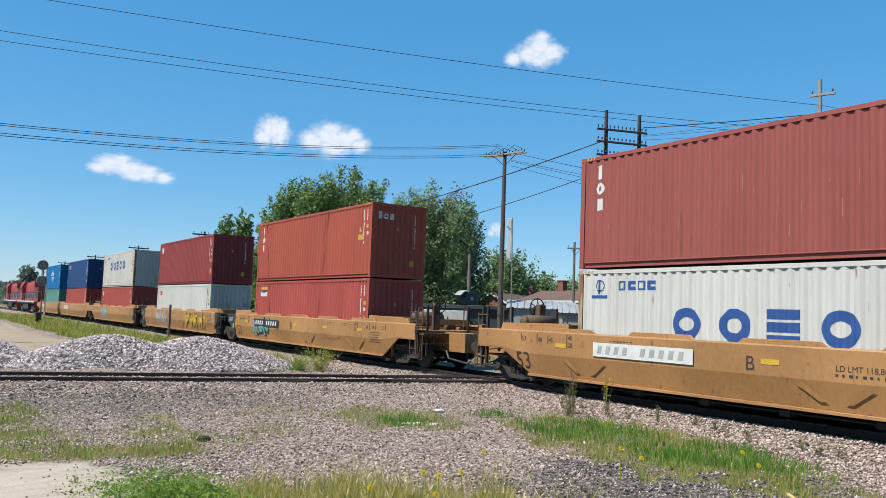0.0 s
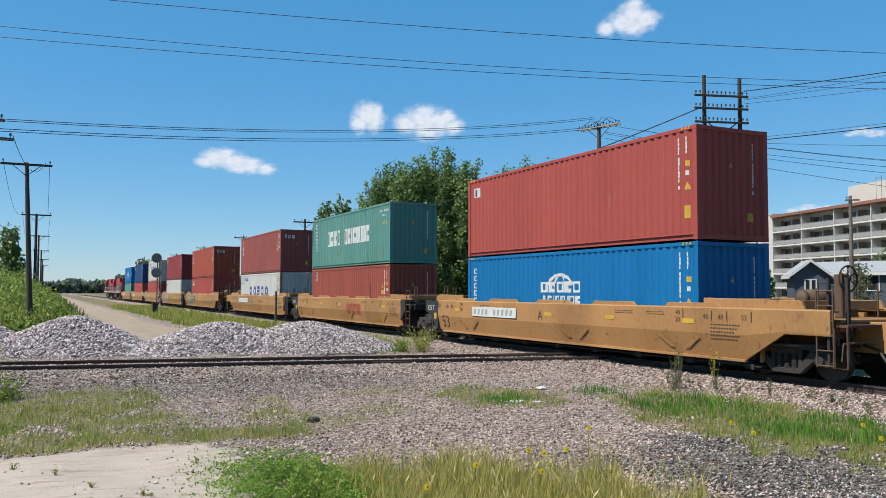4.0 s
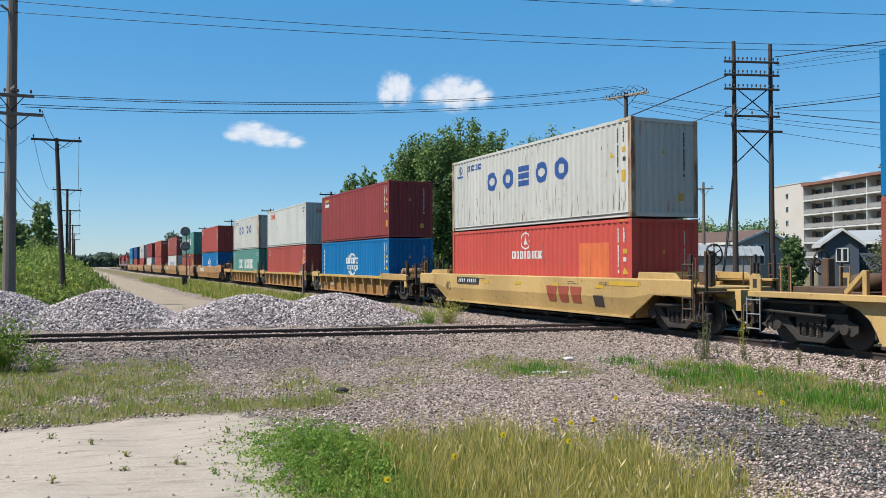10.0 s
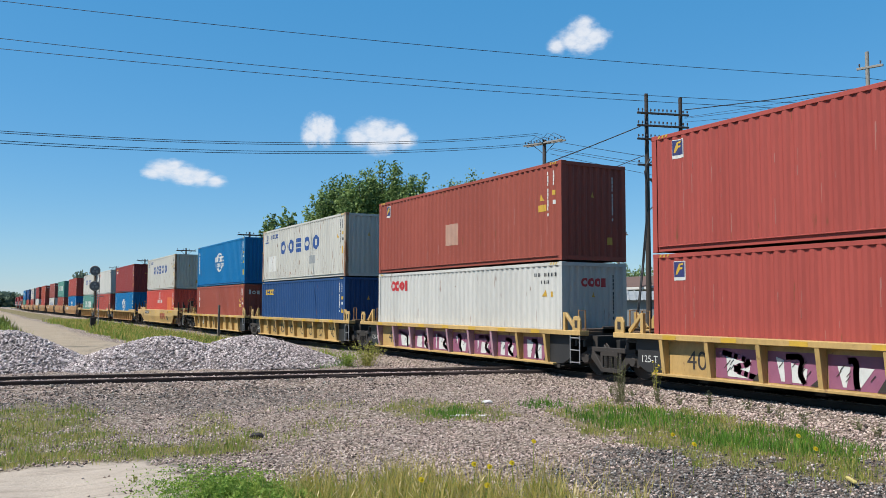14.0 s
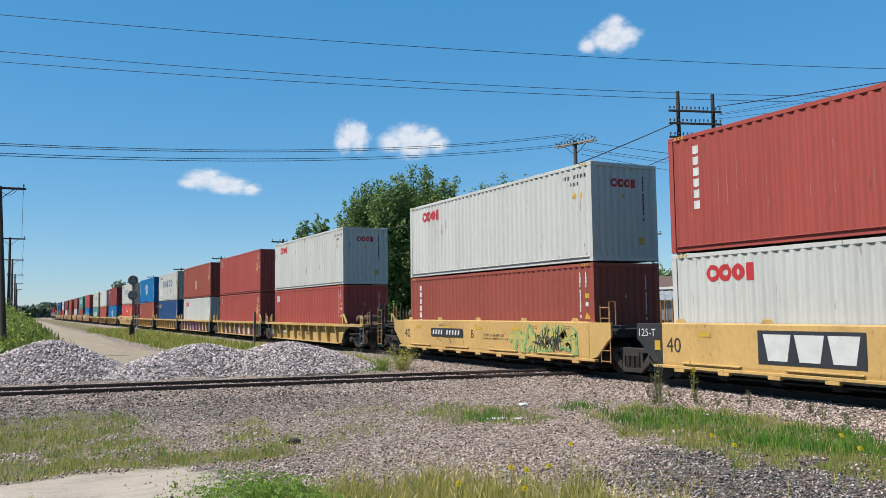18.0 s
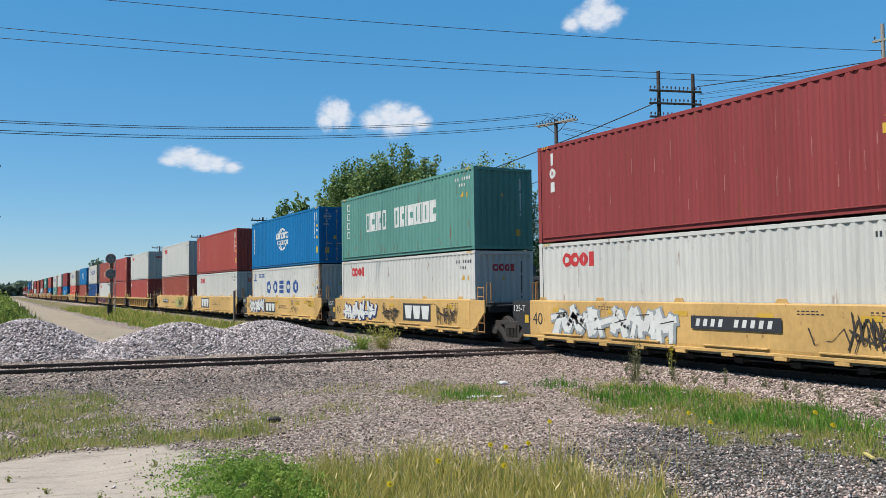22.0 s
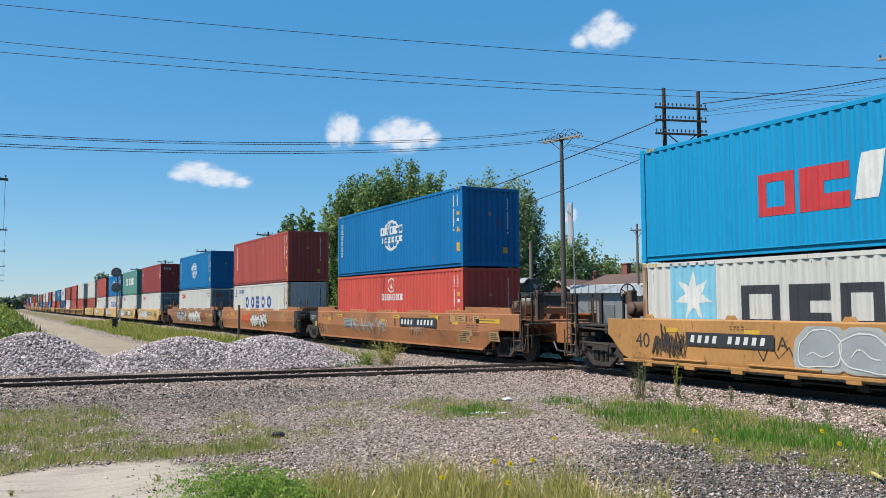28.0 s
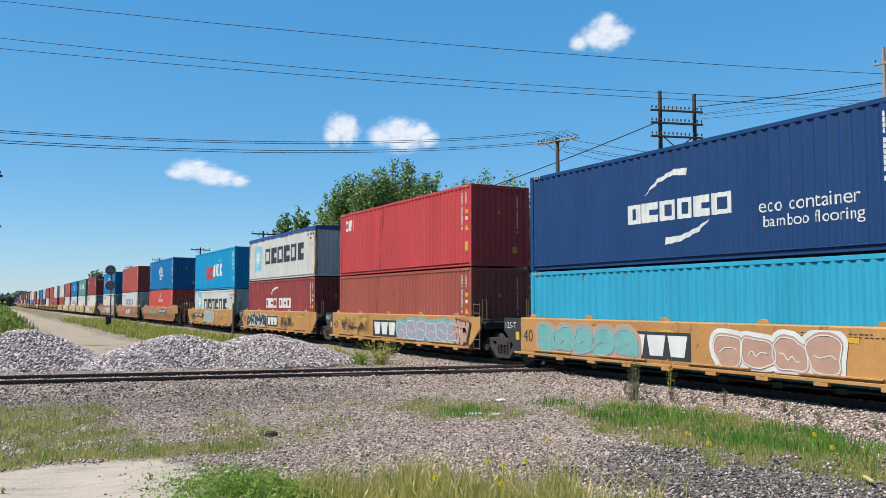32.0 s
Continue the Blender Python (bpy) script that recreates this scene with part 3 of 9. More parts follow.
def mirrored(me, sx, sy):
    """The same mesh turned over along x or y."""
    def build():
        m2 = me.copy()
        m2.transform(Matrix.Diagonal((sx, sy, 1, 1)))
        if sx * sy < 0:
            m2.flip_normals()
        return m2
    return cached(("mir", me.name, sx, sy), build)


def number_column(u, v_top, n):
    """Plain narrow bars, one under another, in the place of a number written downwards."""
    out = []
    for i in range(n):
        v = v_top - 0.108 * (i + 1) - (0.07 if i > 3 else 0) - (0.07 if i > 9 else 0)
        out += rect(u, v, 0.05 if i % 3 else 0.042, 0.09 if i % 4 else 0.1)
    return out


def one(*polys):
    """Shapes of one mark."""
    return [sum(polys, [])]


def logos(kind, h):
    """Rows of (material, marks) for the long side; names are plain shapes. u from the front corner, v from the base."""
    up = []
    if kind in ("cosco", "cosco_low"):
        v = 1.42 if kind == "cosco" else 1.25
        up.append(("m_blue", [hoop(3.15, v, 0.80, 0.72, 0.2), hoop(4.45, v, 0.78, 0.72, 0.2),
                              rect(5.62, v, 0.75, 0.2) + rect(5.62, v + 0.26, 0.75, 0.2) + rect(5.62, v + 0.52, 0.75, 0.2),
                              hoop(6.8, v, 0.80, 0.72, 0.2), hoop(8.05, v, 0.8, 0.72, 0.2)]))
        up.append(("m_blue", block_row(1.42, h - 0.52, 0.22, (0.24, 0.25, 0.24, 0.25), 0.07, 0.05) +
                   one(hoop(0.62, h - 0.56, 0.3, 0.3, 0.03), rect(0.74, h - 0.62, 0.06, 0.32), rect(0.5, h - 0.72, 0.56, 0.07))))
    elif kind == "china":
        v = 1.18
        up.append(("m_white", block_row(2.85, v, 0.82, (0.4, 0.42, 0.18, 0.42, 0.46), 0.07, 0.19) +
                   block_row(5.75, v, 0.82, (0.46, 0.46, 0.2, 0.46, 0.46, 0.2, 0.5, 0.5), 0.055, 0.19)))
        up.append(("m_white", sum((block_row(0.72, h - 0.62 - 0.42 * i, 0.3, (0.3,), 0, 0.06) for i in range(4)), [])))
    elif kind == "globe":
        c, v = 5.05, 0.92
        up.append(("m_white", one(hoop(c + 0.25, v, 1.65, 1.28, 0.1, 28, 28, 152)) + one(hoop(c + 0.25, v, 1.65, 1.28, 0.1, 28, 208, 332)) +
                   [hoop(c + 0.72, v + 0.02, 0.7, 1.24, 0.07, 8, a, a + 48) for a in (20, 112, 202, 290)]))
        up.append(("m_white", block_row(c, v + 0.68, 0.34, (0.37, 0.37, 0.37, 0.37, 0.37), 0.075, 0.1) +
                   block_row(c + 0.08, v + 0.34, 0.24, (0.2, 0.25, 0.08, 0.22, 0.25, 0.08, 0.23, 0.24), 0.075, 0.07)))
        up.append(("m_white", sum((block_row(0.5, h - 0.62 - 0.27 * i, 0.2, (0.22,), 0, 0.055) for i in range(6)), [])))
    elif kind == "oocl" or kind == "oocl_orange":
        m = "m_red" if kind == "oocl" else "m_orange"
        v = h - 0.72
        up.append((m, [hoop(1.12, v, 0.42, 0.4, 0.11, 14), hoop(1.52, v, 0.4, 0.4, 0.13, 14), hoop(1.92, v, 0.36, 0.4, 0.12, 14), rect(2.32, v, 0.22, 0.4)]))
    elif kind == "tex":
        up.append(("m_white", [rect(0.62, h - 0.62, 0.16, 0.36), hoop(0.56, h - 1.02, 0.3, 0.32, 0.09, 12), rect(0.6, h - 1.42, 0.22, 0.3)]))
    elif kind == "triton":
        up.append(("m_white", [rect(0.82, h - 0.52 - 0.27 * i, 0.2, 0.2) for i in range(6)]))
    elif kind == "eff":
        up.append(("m_white", [rect(0.66, h - 0.66, 0.40, 0.46)]))
        up.append(("m_navy", [rect(0.685, h - 0.58, 0.35, 0.36)]))
        up.append(("m_yellow", [[[(0.75, h - 0.52), (0.8, h - 0.52), (0.86, h - 0.4), (0.94, h - 0.39), (0.96, h - 0.35), (0.86, h - 0.35), (0.87, h - 0.3), (1.0, h - 0.28), (1.0, h - 0.24), (0.84, h - 0.26)]]]))
    elif kind == "flag":
        up.append(("m_yellow", [rect(0.75, h - 0.42, 0.75, 0.16)]))
        up.append(("m_white", [rect(0.6, h - 0.72, 0.9, 0.22)]))
        up.append(("m_navy", [rect(0.82, h - 0.54, 0.5, 0.14, 0.15), rect(0.6, h - 0.72, 0.12, 0.4)]))
    elif kind == "magellan":
        c = 5.1
        up.append(("m_white", [hoop(c + 0.68, 2.08, 0.62, 0.62, 0.05), [[(c + 0.85, 2.26), (c + 1.13, 2.26), (c + 0.99, 2.6)]]] +
                   block_row(c, 1.76, 0.27, (0.28, 0.2, 0.25, 0.18, 0.25, 0.18, 0.2, 0.24), 0.05, 0.07)))
    elif kind == "maersk":
        up.append(("m_sky", [rect(1.2, 0.62, 1.45, 1.5)]))
        up.append(("m_white", [star(1.92, 1.36, 0.62)]))
        up.append(("m_black", block_row(3.4, 0.95, 0.92, (1.05, 0.95, 0.9, 0.95, 0.95, 1.0), 0.24, 0.25)))
    elif kind == "maersk_low":
        up.append(("m_sky", [rect(1.0, 1.15, 1.45, 1.4)]))
        up.append(("m_white", [star(1.72, 1.75, 0.62)]))
        up.append(("m_black", block_row(3.15, 1.05, 0.92, (1.05, 0.95, 0.9, 0.95, 0.95, 1.0), 0.24, 0.25)))
    elif kind == "smline":
        up.append(("m_red", block_row(3.7, 0.82, 0.92, (0.95, 1.15), 0.12, 0.26)))
        up.append(("m_white", [rect(6.0, 0.95, 0.5, 0.9, 0.2), rect(6.78, 0.95, 0.24, 0.9, 0.2)] +
                   block_row(7.25, 0.98, 0.88, (0.6, 0.6), 0.1, 0.2) + one(rect(8.2, 1.85, 0.1, 0.35, 0.18), rect(8.0, 1.85, 0.1, 0.3, -0.18))))
    elif kind == "cma_low":
        up.append(("m_white", block_row(3.75, 1.28, 0.56, (0.55, 0.7, 0.65), 0.08, 0.17) + block_row(6.2, 1.28, 0.56, (0.6, 0.62, 0.7), 0.08, 0.17) +
                   [[[(4.7, 2.0), (5.1, 2.28), (6.0, 2.42), (6.0, 2.5), (5.2, 2.44), (4.8, 2.2)]]]))
    elif kind == "cma_big":
        up.append(("m_white", block_row(4.45, 1.06, 0.5, (0.44, 0.6, 0.52), 0.06, 0.15) + block_row(6.2, 1.06, 0.5, (0.48, 0.5, 0.58), 0.06, 0.15) +
                   [[[(5.05, 1.75), (5.5, 2.12), (6.1, 2.3), (6.52, 2.28), (6.5, 2.1), (6.05, 2.16), (5.55, 2.03)]],
                    [[(5.75, 0.46), (6.3, 0.52), (6.9, 0.72), (7.25, 1.0), (6.85, 0.82), (6.3, 0.66), (5.8, 0.64)]]]))
        up.append(("m_white", [moved(text_polys("eco container", 0.43), 8.62, 0.98), moved(text_polys("bamboo flooring", 0.355), 8.72, 0.66)]))
    elif kind == "cai":
        up.append(("m_white", [hoop(0.62, h - 0.85, 0.36, 0.5, 0.11, 14), rect(1.04, h - 0.85, 0.3, 0.5, 0.06), rect(1.48, h - 0.85, 0.12, 0.5)]))
    elif kind == "seaco":
        up.append(("m_yellow", block_row(0.6, h - 0.72, 0.3, (0.24, 0.25, 0.26, 0.25, 0.26), 0.06, 0.08)))
    elif kind == "ccl":
        up.append(("m_red", [hoop(0.6, h - 0.68, 0.3, 0.3, 0.09, 12), rect(0.95, h - 0.68, 0.34, 0.3)]))
    elif kind == "textainer":
        up.append(("m_white", [rect(0.5, h - 0.7, 0.4, 0.35)]))
        up.append(("m_navy", [rect(0.55, h - 0.66, 0.18, 0.27)]))
    return up


def end_marks(kind, h):
    rows = []
    dark = kind in ("cosco", "cosco_low", "oocl", "oocl_orange", "maersk", "maersk_low")
    m = "m_black" if dark else "m_white"
    rows.append((m, number_column(1.94, h - 0.35, 11)))
    rows.append(("m_yellow", [[(1.10, h - 1.02), (1.26, h - 1.02), (1.18, h - 0.84)]]))
    if kind in ("tex",):
        rows.append(("m_white", rect(0.32, h - 0.62, 0.12, 0.28) + hoop(0.52, h - 0.62, 0.22, 0.22, 0.06, 12) + rect(0.82, h - 0.62, 0.18, 0.22)))
    if kind in ("oocl", "oocl_orange"):
        k = "m_red" if kind == "oocl" else "m_orange"
        rows.append((k, hoop(0.75, h - 0.72, 0.24, 0.26, 0.07, 12) + hoop(1.0, h - 0.72, 0.24, 0.26, 0.08, 12) + hoop(1.25, h - 0.72, 0.2, 0.26, 0.07, 10) + rect(1.5, h - 0.72, 0.13, 0.26)))
    rows.append(("m_yellow", rect(1.75, 0.5, 0.2, 0.22)))
    return rows


def door_marks(kind, h, ink):
    """Emblem, number and weight bars, a warning triangle and a plate on the door leaves."""
    pale = "m_faded"
    bars = sum((rect(1.42 + 0.085 * i + (0.07 if i > 3 else 0), h - 0.44, 0.055, 0.1) for i in range(9)), []) + sum((rect(1.75 + 0.08 * i, h - 0.6, 0.05, 0.08) for i in range(4)), [])
    for i in range(5):
        bars += rect(1.4, 1.98 - 0.17 * i - (0.2 if i > 2 else 0), 0.24, 0.05) + rect(1.8, 1.98 - 0.17 * i - (0.2 if i > 2 else 0), 0.26, 0.06)
    rows = [(pale, bars), ("m_yellow", [[(0.76, 1.26), (0.98, 1.26), (0.87, 1.48)]] + rect(0.34, 0.52, 0.2, 0.3))]
    if kind == "globe":
        rows.append((pale, hoop(0.28, h - 0.66, 0.38, 0.34, 0.03, 16) + rect(0.26, h - 0.53, 0.42, 0.07) + rect(0.26, 1.96, 0.26, 0.08)))
    elif kind == "oocl":
        rows.append((ink, hoop(0.3, h - 0.66, 0.2, 0.22, 0.06, 12) + hoop(0.5, h - 0.66, 0.2, 0.22, 0.06, 12) + hoop(0.7, h - 0.66, 0.18, 0.22, 0.06, 12) + rect(0.9, h - 0.66, 0.1, 0.22)))
    return rows


def id_marks(kind, h):
    dark = kind in ("cosco", "cosco_low", "oocl", "oocl_orange", "maersk", "maersk_low", "ccl")
    m = "m_black" if dark else "m_white"
    rows = []
    if kind in ("oocl", "china", "maersk", "oocl_orange", "maersk_low"):
        bars = []
        for i in range(10):
            bars += rect(10.82 + 0.105 * i + (0.08 if i > 3 else 0), h - 0.42, 0.05, 0.11)
        for i in range(4):
            bars += rect(11.2 + 0.105 * i, h - 0.63, 0.05, 0.10)
        rows.append((m, bars))
        rows.append(("m_yellow", [[(11.25, h - 1.0), (11.48, h - 1.0), (11.36, h - 0.8)]] + rect(11.62, h - 1.02, 0.13, 0.16)))
    else:
        rows.append((m, number_column(11.52, h - 0.26, 11) + number_column(11.8, h - 0.26, 4) +
                     rect(11.79, h - 1.25, 0.1, 0.12)))
        left = [[(11.1, h - 1.1), (11.34, h - 1.1), (11.22, h - 0.9)]] + rect(11.04, h - 1.42, 0.4, 0.2) + rect(11.76, h - 0.98, 0.12, 0.14)
        upright = left[:1] + rect(11.76, h - 0.98, 0.12, 0.14) + rect(11.68, h - 1.85, 0.2, 0.34)
        under = [[(11.73, h - 1.62), (11.96, h - 1.62), (11.84, h - 1.42)]] + rect(11.78, h - 1.02, 0.14, 0.14) + rect(11.7, h - 2.34, 0.22, 0.32)
        rows.append(("m_yellow", left if kind in ("tex", "eff") else upright if kind in ("cosco", "cosco_low") else under))
    # hazard stripes on the top corners
    rows.append(("m_yellow", sum((rect(0.22 + 0.12 * i, h - 0.085, 0.055, 0.07, 0.04) + rect(CLEN - 0.55 + 0.12 * i, h - 0.085, 0.055, 0.07, 0.04) for i in range(3)), [])))
    return rows


def rail_at(u, v):
    return (-CWID / 2 - 0.004, CLEN / 2 - u, v)


COLOUR_WORDS = dict(brown="rust-brown", rosewood="faded rosewood-brown", red="brick-red", orange_red="orange-red", maroon="dark maroon", scarlet="bright scarlet", crimson="crimson",
                    white="pale grey-white", worn_white="worn off-white", green="sea-green", blue="strong blue", navy="navy blue",
                    deep_navy="deep navy blue", cyan="light cyan-blue", sky_blue="turquoise blue")
MOVERS = []


def rust_spots(seed, h, n, low):
    """Uneven rust runs and chips, mostly along the foot and the top of a side."""
    rnd = random.Random(seed)
    out = []
    for _ in range(n):
        u = rnd.uniform(0.2, CLEN - 0.3)
        foot = rnd.random() < (0.86 if low else 0.7)
        w, hh = rnd.uniform(0.005, 0.028), rnd.uniform(0.05, 0.6 if low else 0.2) * rnd.random()
        v = 0.16 + rnd.random() ** 2 * (1.1 if low else 0.5) if foot else h - 0.12 - hh - rnd.random() ** 2 * 0.9
        out.append([(u, v), (u + w * 0.8, v + 0.01), (u + w, v + hh * 0.6), (u + w * 0.55, v + hh), (u + w * 0.1, v + hh * 0.7)])
    return out


PATCHES = {-148.6: ((5.5, 0.8, 0.9, 0.75, "m_pale"),), -132.88: ((1.1, 0.55, 1.3, 0.85, "m_white"), (7.6, 0.75, 0.8, 0.4, "m_grey")),
           -45.15: ((5.5, 1.3, 1.0, 1.0, "worn_white"),)}
LOW_PATCHES = {-96.91: ((9.5, 1.0, 1.55, 1.22, "m_patch"),)}


def scuff_marks(seed, h):
    """Thin upright scratches where the paint is worn pale."""
    rs = random.Random(seed)
    out = []
    for _ in range(34):
        k = rs.randrange(1, WAVES - 1)
        u = U0 + PITCH * (k + rs.uniform(0.03, 0.2))
        v, n = rs.uniform(0.3, h - 0.9), rs.uniform(0.06, 0.55)
        out += rect(u, v, rs.uniform(0.008, 0.022), n)
    return out


def shipping_container(key, kind, x, y, z, h=HIGH, doors="", tarp=False, on="in a well car", patches=()):
    mark = dict(cosco="blue block lettering", cosco_low="blue block lettering", china="large white lettering", globe="white globe emblem", oocl="small red lettering",
                oocl_orange="small orange lettering", maersk="pale blue star panel", maersk_low="pale blue star panel", magellan="white ring emblem",
                smline="red and white lettering", cma_low="white lettering", cma_big="white lettering and two arcs", eff="small blue square emblem",
                flag="small flag emblem").get(kind, "small white marks")
    words = COLOUR_WORDS[key] + " container, " + mark + (", tarpaulin top" if tarp else "") + ", " + on
    root = thing("shipping_container", words, "shipping container", "double-stacked containers", at=(x, y, z))
    root.empty_display_size = 0.3
    s = cached(("cs", key, h), lambda: container_side(key, h))
    part("side_panel", s, root)
    part("side_panel", mirrored(s, -1, 1), root)
    e = cached(("ce", key, h), lambda: container_end(key, h))
    if doors:
        for sg in (-1, 1):
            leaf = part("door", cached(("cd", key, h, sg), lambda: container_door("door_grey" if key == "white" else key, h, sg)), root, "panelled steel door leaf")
            for k in (0.25, 0.8):
                part("lock_rod", cached(("rod", h), lambda: lock_rod("galv", h)), leaf, at=((-1.06 if sg < 0 else 0.01) + k, -CLEN / 2 - 0.005, 0))
    else:
        part("end_wall", e, root)
    part("end_wall", mirrored(e, 1, -1), root)
    if tarp:
        part("tarpaulin", cached(("tarp", h), lambda: tarp_roof(h)), root, "blue tarpaulin stretched over the open top")
    else:
        part("roof", cached(("cr", key, h), lambda: container_roof(key, h)), root)
    part("floor_frame", cached(("cb", key), lambda: container_base(key)), root)
    post_mat = "rusted_white" if key == "worn_white" or key == "white" and kind in ("cosco", "cosco_low", "maersk", "maersk_low") else key
    p = cached(("cp", post_mat, h), lambda: container_post(post_mat, h))
    c = cached(("cc", post_mat), lambda: corner_casting(post_mat))
    for sx in (1, -1):
        for z0, z1 in ((0.02, 0.155), (h - 0.11, h - 0.012)):
            r = cached(("crl", key, z0, z1), lambda: container_rail(key, z0, z1, 0.05 if z0 < 0.1 else 0.002))
            part("side_rail", mirrored(r, sx, 1), root)
        for sy in (1, -1):
            part("corner_post", mirrored(p, sx, sy), root)
            for zc in (0, h - 0.118):
                part("corner_casting", c, root, at=(-sx * (CWID / 2 - 0.089), -sy * (CLEN / 2 - 0.081), zc))
    for i, (m, marks) in enumerate(logos(kind, h)):
        for j, polys in enumerate(marks):
            part("side_marking", cached(("lg", kind, h, i, j), lambda: decal("side_marking", polys, MAT[m], lambda u, v: tuple(np.add(side_at(u, v), (-0.003 * i, 0, 0))), FOLDS)), root)
    for u, v, w, hh, m in patches:
        part("repaint_patch", decal("repaint_patch", rect(u, v, w, hh), MAT[m], lambda a, b: tuple(np.add(side_at(a, b), (0.002 if m != "worn_white" else -0.006, 0, 0))), FOLDS), root, "patch of newer paint")
    wear = 170 if key == "worn_white" else 70 if key == "green" else 26 if key in ("white", "cyan", "navy") else 0
    if wear:
        k = int(abs(y * 7)) % 5
        part("rust_run", cached(("rust", k, h, wear), lambda: decal("rust_run", rust_spots(k, h, wear, wear > 50), MAT["m_stain"], lambda a, b: tuple(np.add(side_at(a, b), (0.001, 0, 0))), FOLDS)), root, "brown rust runs")["kind"] = "stuff"
    if key in ("red", "brown", "rosewood", "maroon", "crimson", "scarlet", "orange_red"):
        k = int(abs(y * 3)) % 4
        part("scuff", cached(("scuff", k, h), lambda: decal("scuff", scuff_marks(40 + k, h), MAT["m_scuff"], lambda a, b: tuple(np.add(side_at(a, b), (0.002, 0, 0))), FOLDS)), root, "pale upright scuff marks")["kind"] = "stuff"
    ids = id_marks(kind, h)
    for i, (m, polys) in enumerate(ids):
        f = side_at if i < len(ids) - 1 else rail_at
        part("number_mark" if i == 0 else "warning_label", cached(("id", m, kind, h, i), lambda: decal("number_mark", polys, MAT[m], f, FOLDS if f is side_at else ())), root)["kind"] = "stuff"
    if doors:
        for i, (m, polys) in enumerate(door_marks(kind, h, doors)):
            part("door_marking", cached(("dm", kind, h, i, doors), lambda: decal("door_marking", polys, MAT[m], lambda u, v: (-CWID / 2 + u, -CLEN / 2 + 0.008, v))), root)["kind"] = "stuff"
    else:
        for i, (m, polys) in enumerate(end_marks(kind, h)):
            part("end_marking", cached(("em", kind, h, i), lambda: decal("end_marking", polys, MAT[m], end_at, END_FOLDS)), root)["kind"] = "stuff"
    MOVERS.append((root, x, y, z))
    return root


def tarp_roof(h):
    g = Geo()
    rnd = random.Random(5)
    n, vs, fs = 40, [], []
    for i in range(n + 1):
        y = -CLEN / 2 - 0.02 + (CLEN + 0.04) * i / n
        sag = 0.05 * abs(math.sin(i * math.pi / 4)) + rnd.uniform(-0.01, 0.01)
        drop = 0.16 + rnd.uniform(-0.04, 0.03)
        for x, z in ((-1.235, h - drop), (-1.228, h + 0.01), (-0.8, h + 0.05 - sag * 0.6), (0, h + 0.06 - sag * 0.6), (0.8, h + 0.05 - sag * 0.6), (1.228, h + 0.01), (1.235, h - drop)):
            vs.append((x, y, z))
    for i in range(n):
        for k in range(6):
            fs.append((7 * i + k, 7 * i + k + 1, 7 * i + k + 8, 7 * i + k + 7))
    fs += [(0, 1, 2, 3, 4, 5, 6), tuple(7 * n + k for k in range(7))]
    return g.add(vs, fs).mesh("tarpaulin", MAT["tarp"])


MAT["tarp"] = paint("blue_tarpaulin", (0.012, 0.04, 0.25), 0.5, 0.2, 2.5, 20, 0.4)


# ---- well cars ----
SPEC = dict(
    wide=dict(foot=7.8, end=8.1, up=8.95, art=9.1, cpl=10.1, top=1.52, knee=0.90, bot=0.36, well=8.08, truck=8.65, face=11.9),
    short=dict(foot=6.3, up=7.4, art=7.4, cpl=8.9, top=1.42, knee=0.86, bot=0.36, well=6.3, truck=7.9, face=9.93),
    flat=dict(foot=6.2, up=7.15, art=7.15, cpl=8.9, top=1.46, knee=0.5, bot=0.38, well=6.25, truck=7.9, face=9.93),
    ribbed=dict(foot=5.95, up=6.5, art=7.25, cpl=9.35, top=1.20, knee=0.3, bot=0.24, well=6.25, truck=7.9, face=9.93))
XO = 1.52


def sill_x(kind, v):
    """How far out the side stands at the height v."""
    s = SPEC[kind]
    if kind == "ribbed":
        return XO if v > s["top"] - 0.13 else XO - 0.2
    if v >= s["knee"]:
        return XO
    slant = 0.13 if kind != "flat" else 0.02
    return XO - slant * (s["knee"] - v) / (s["knee"] - s["bot"])


def car_at(kind, off=0.005):
    return lambda u, v: (-sill_x(kind, v) - off, -u, v)


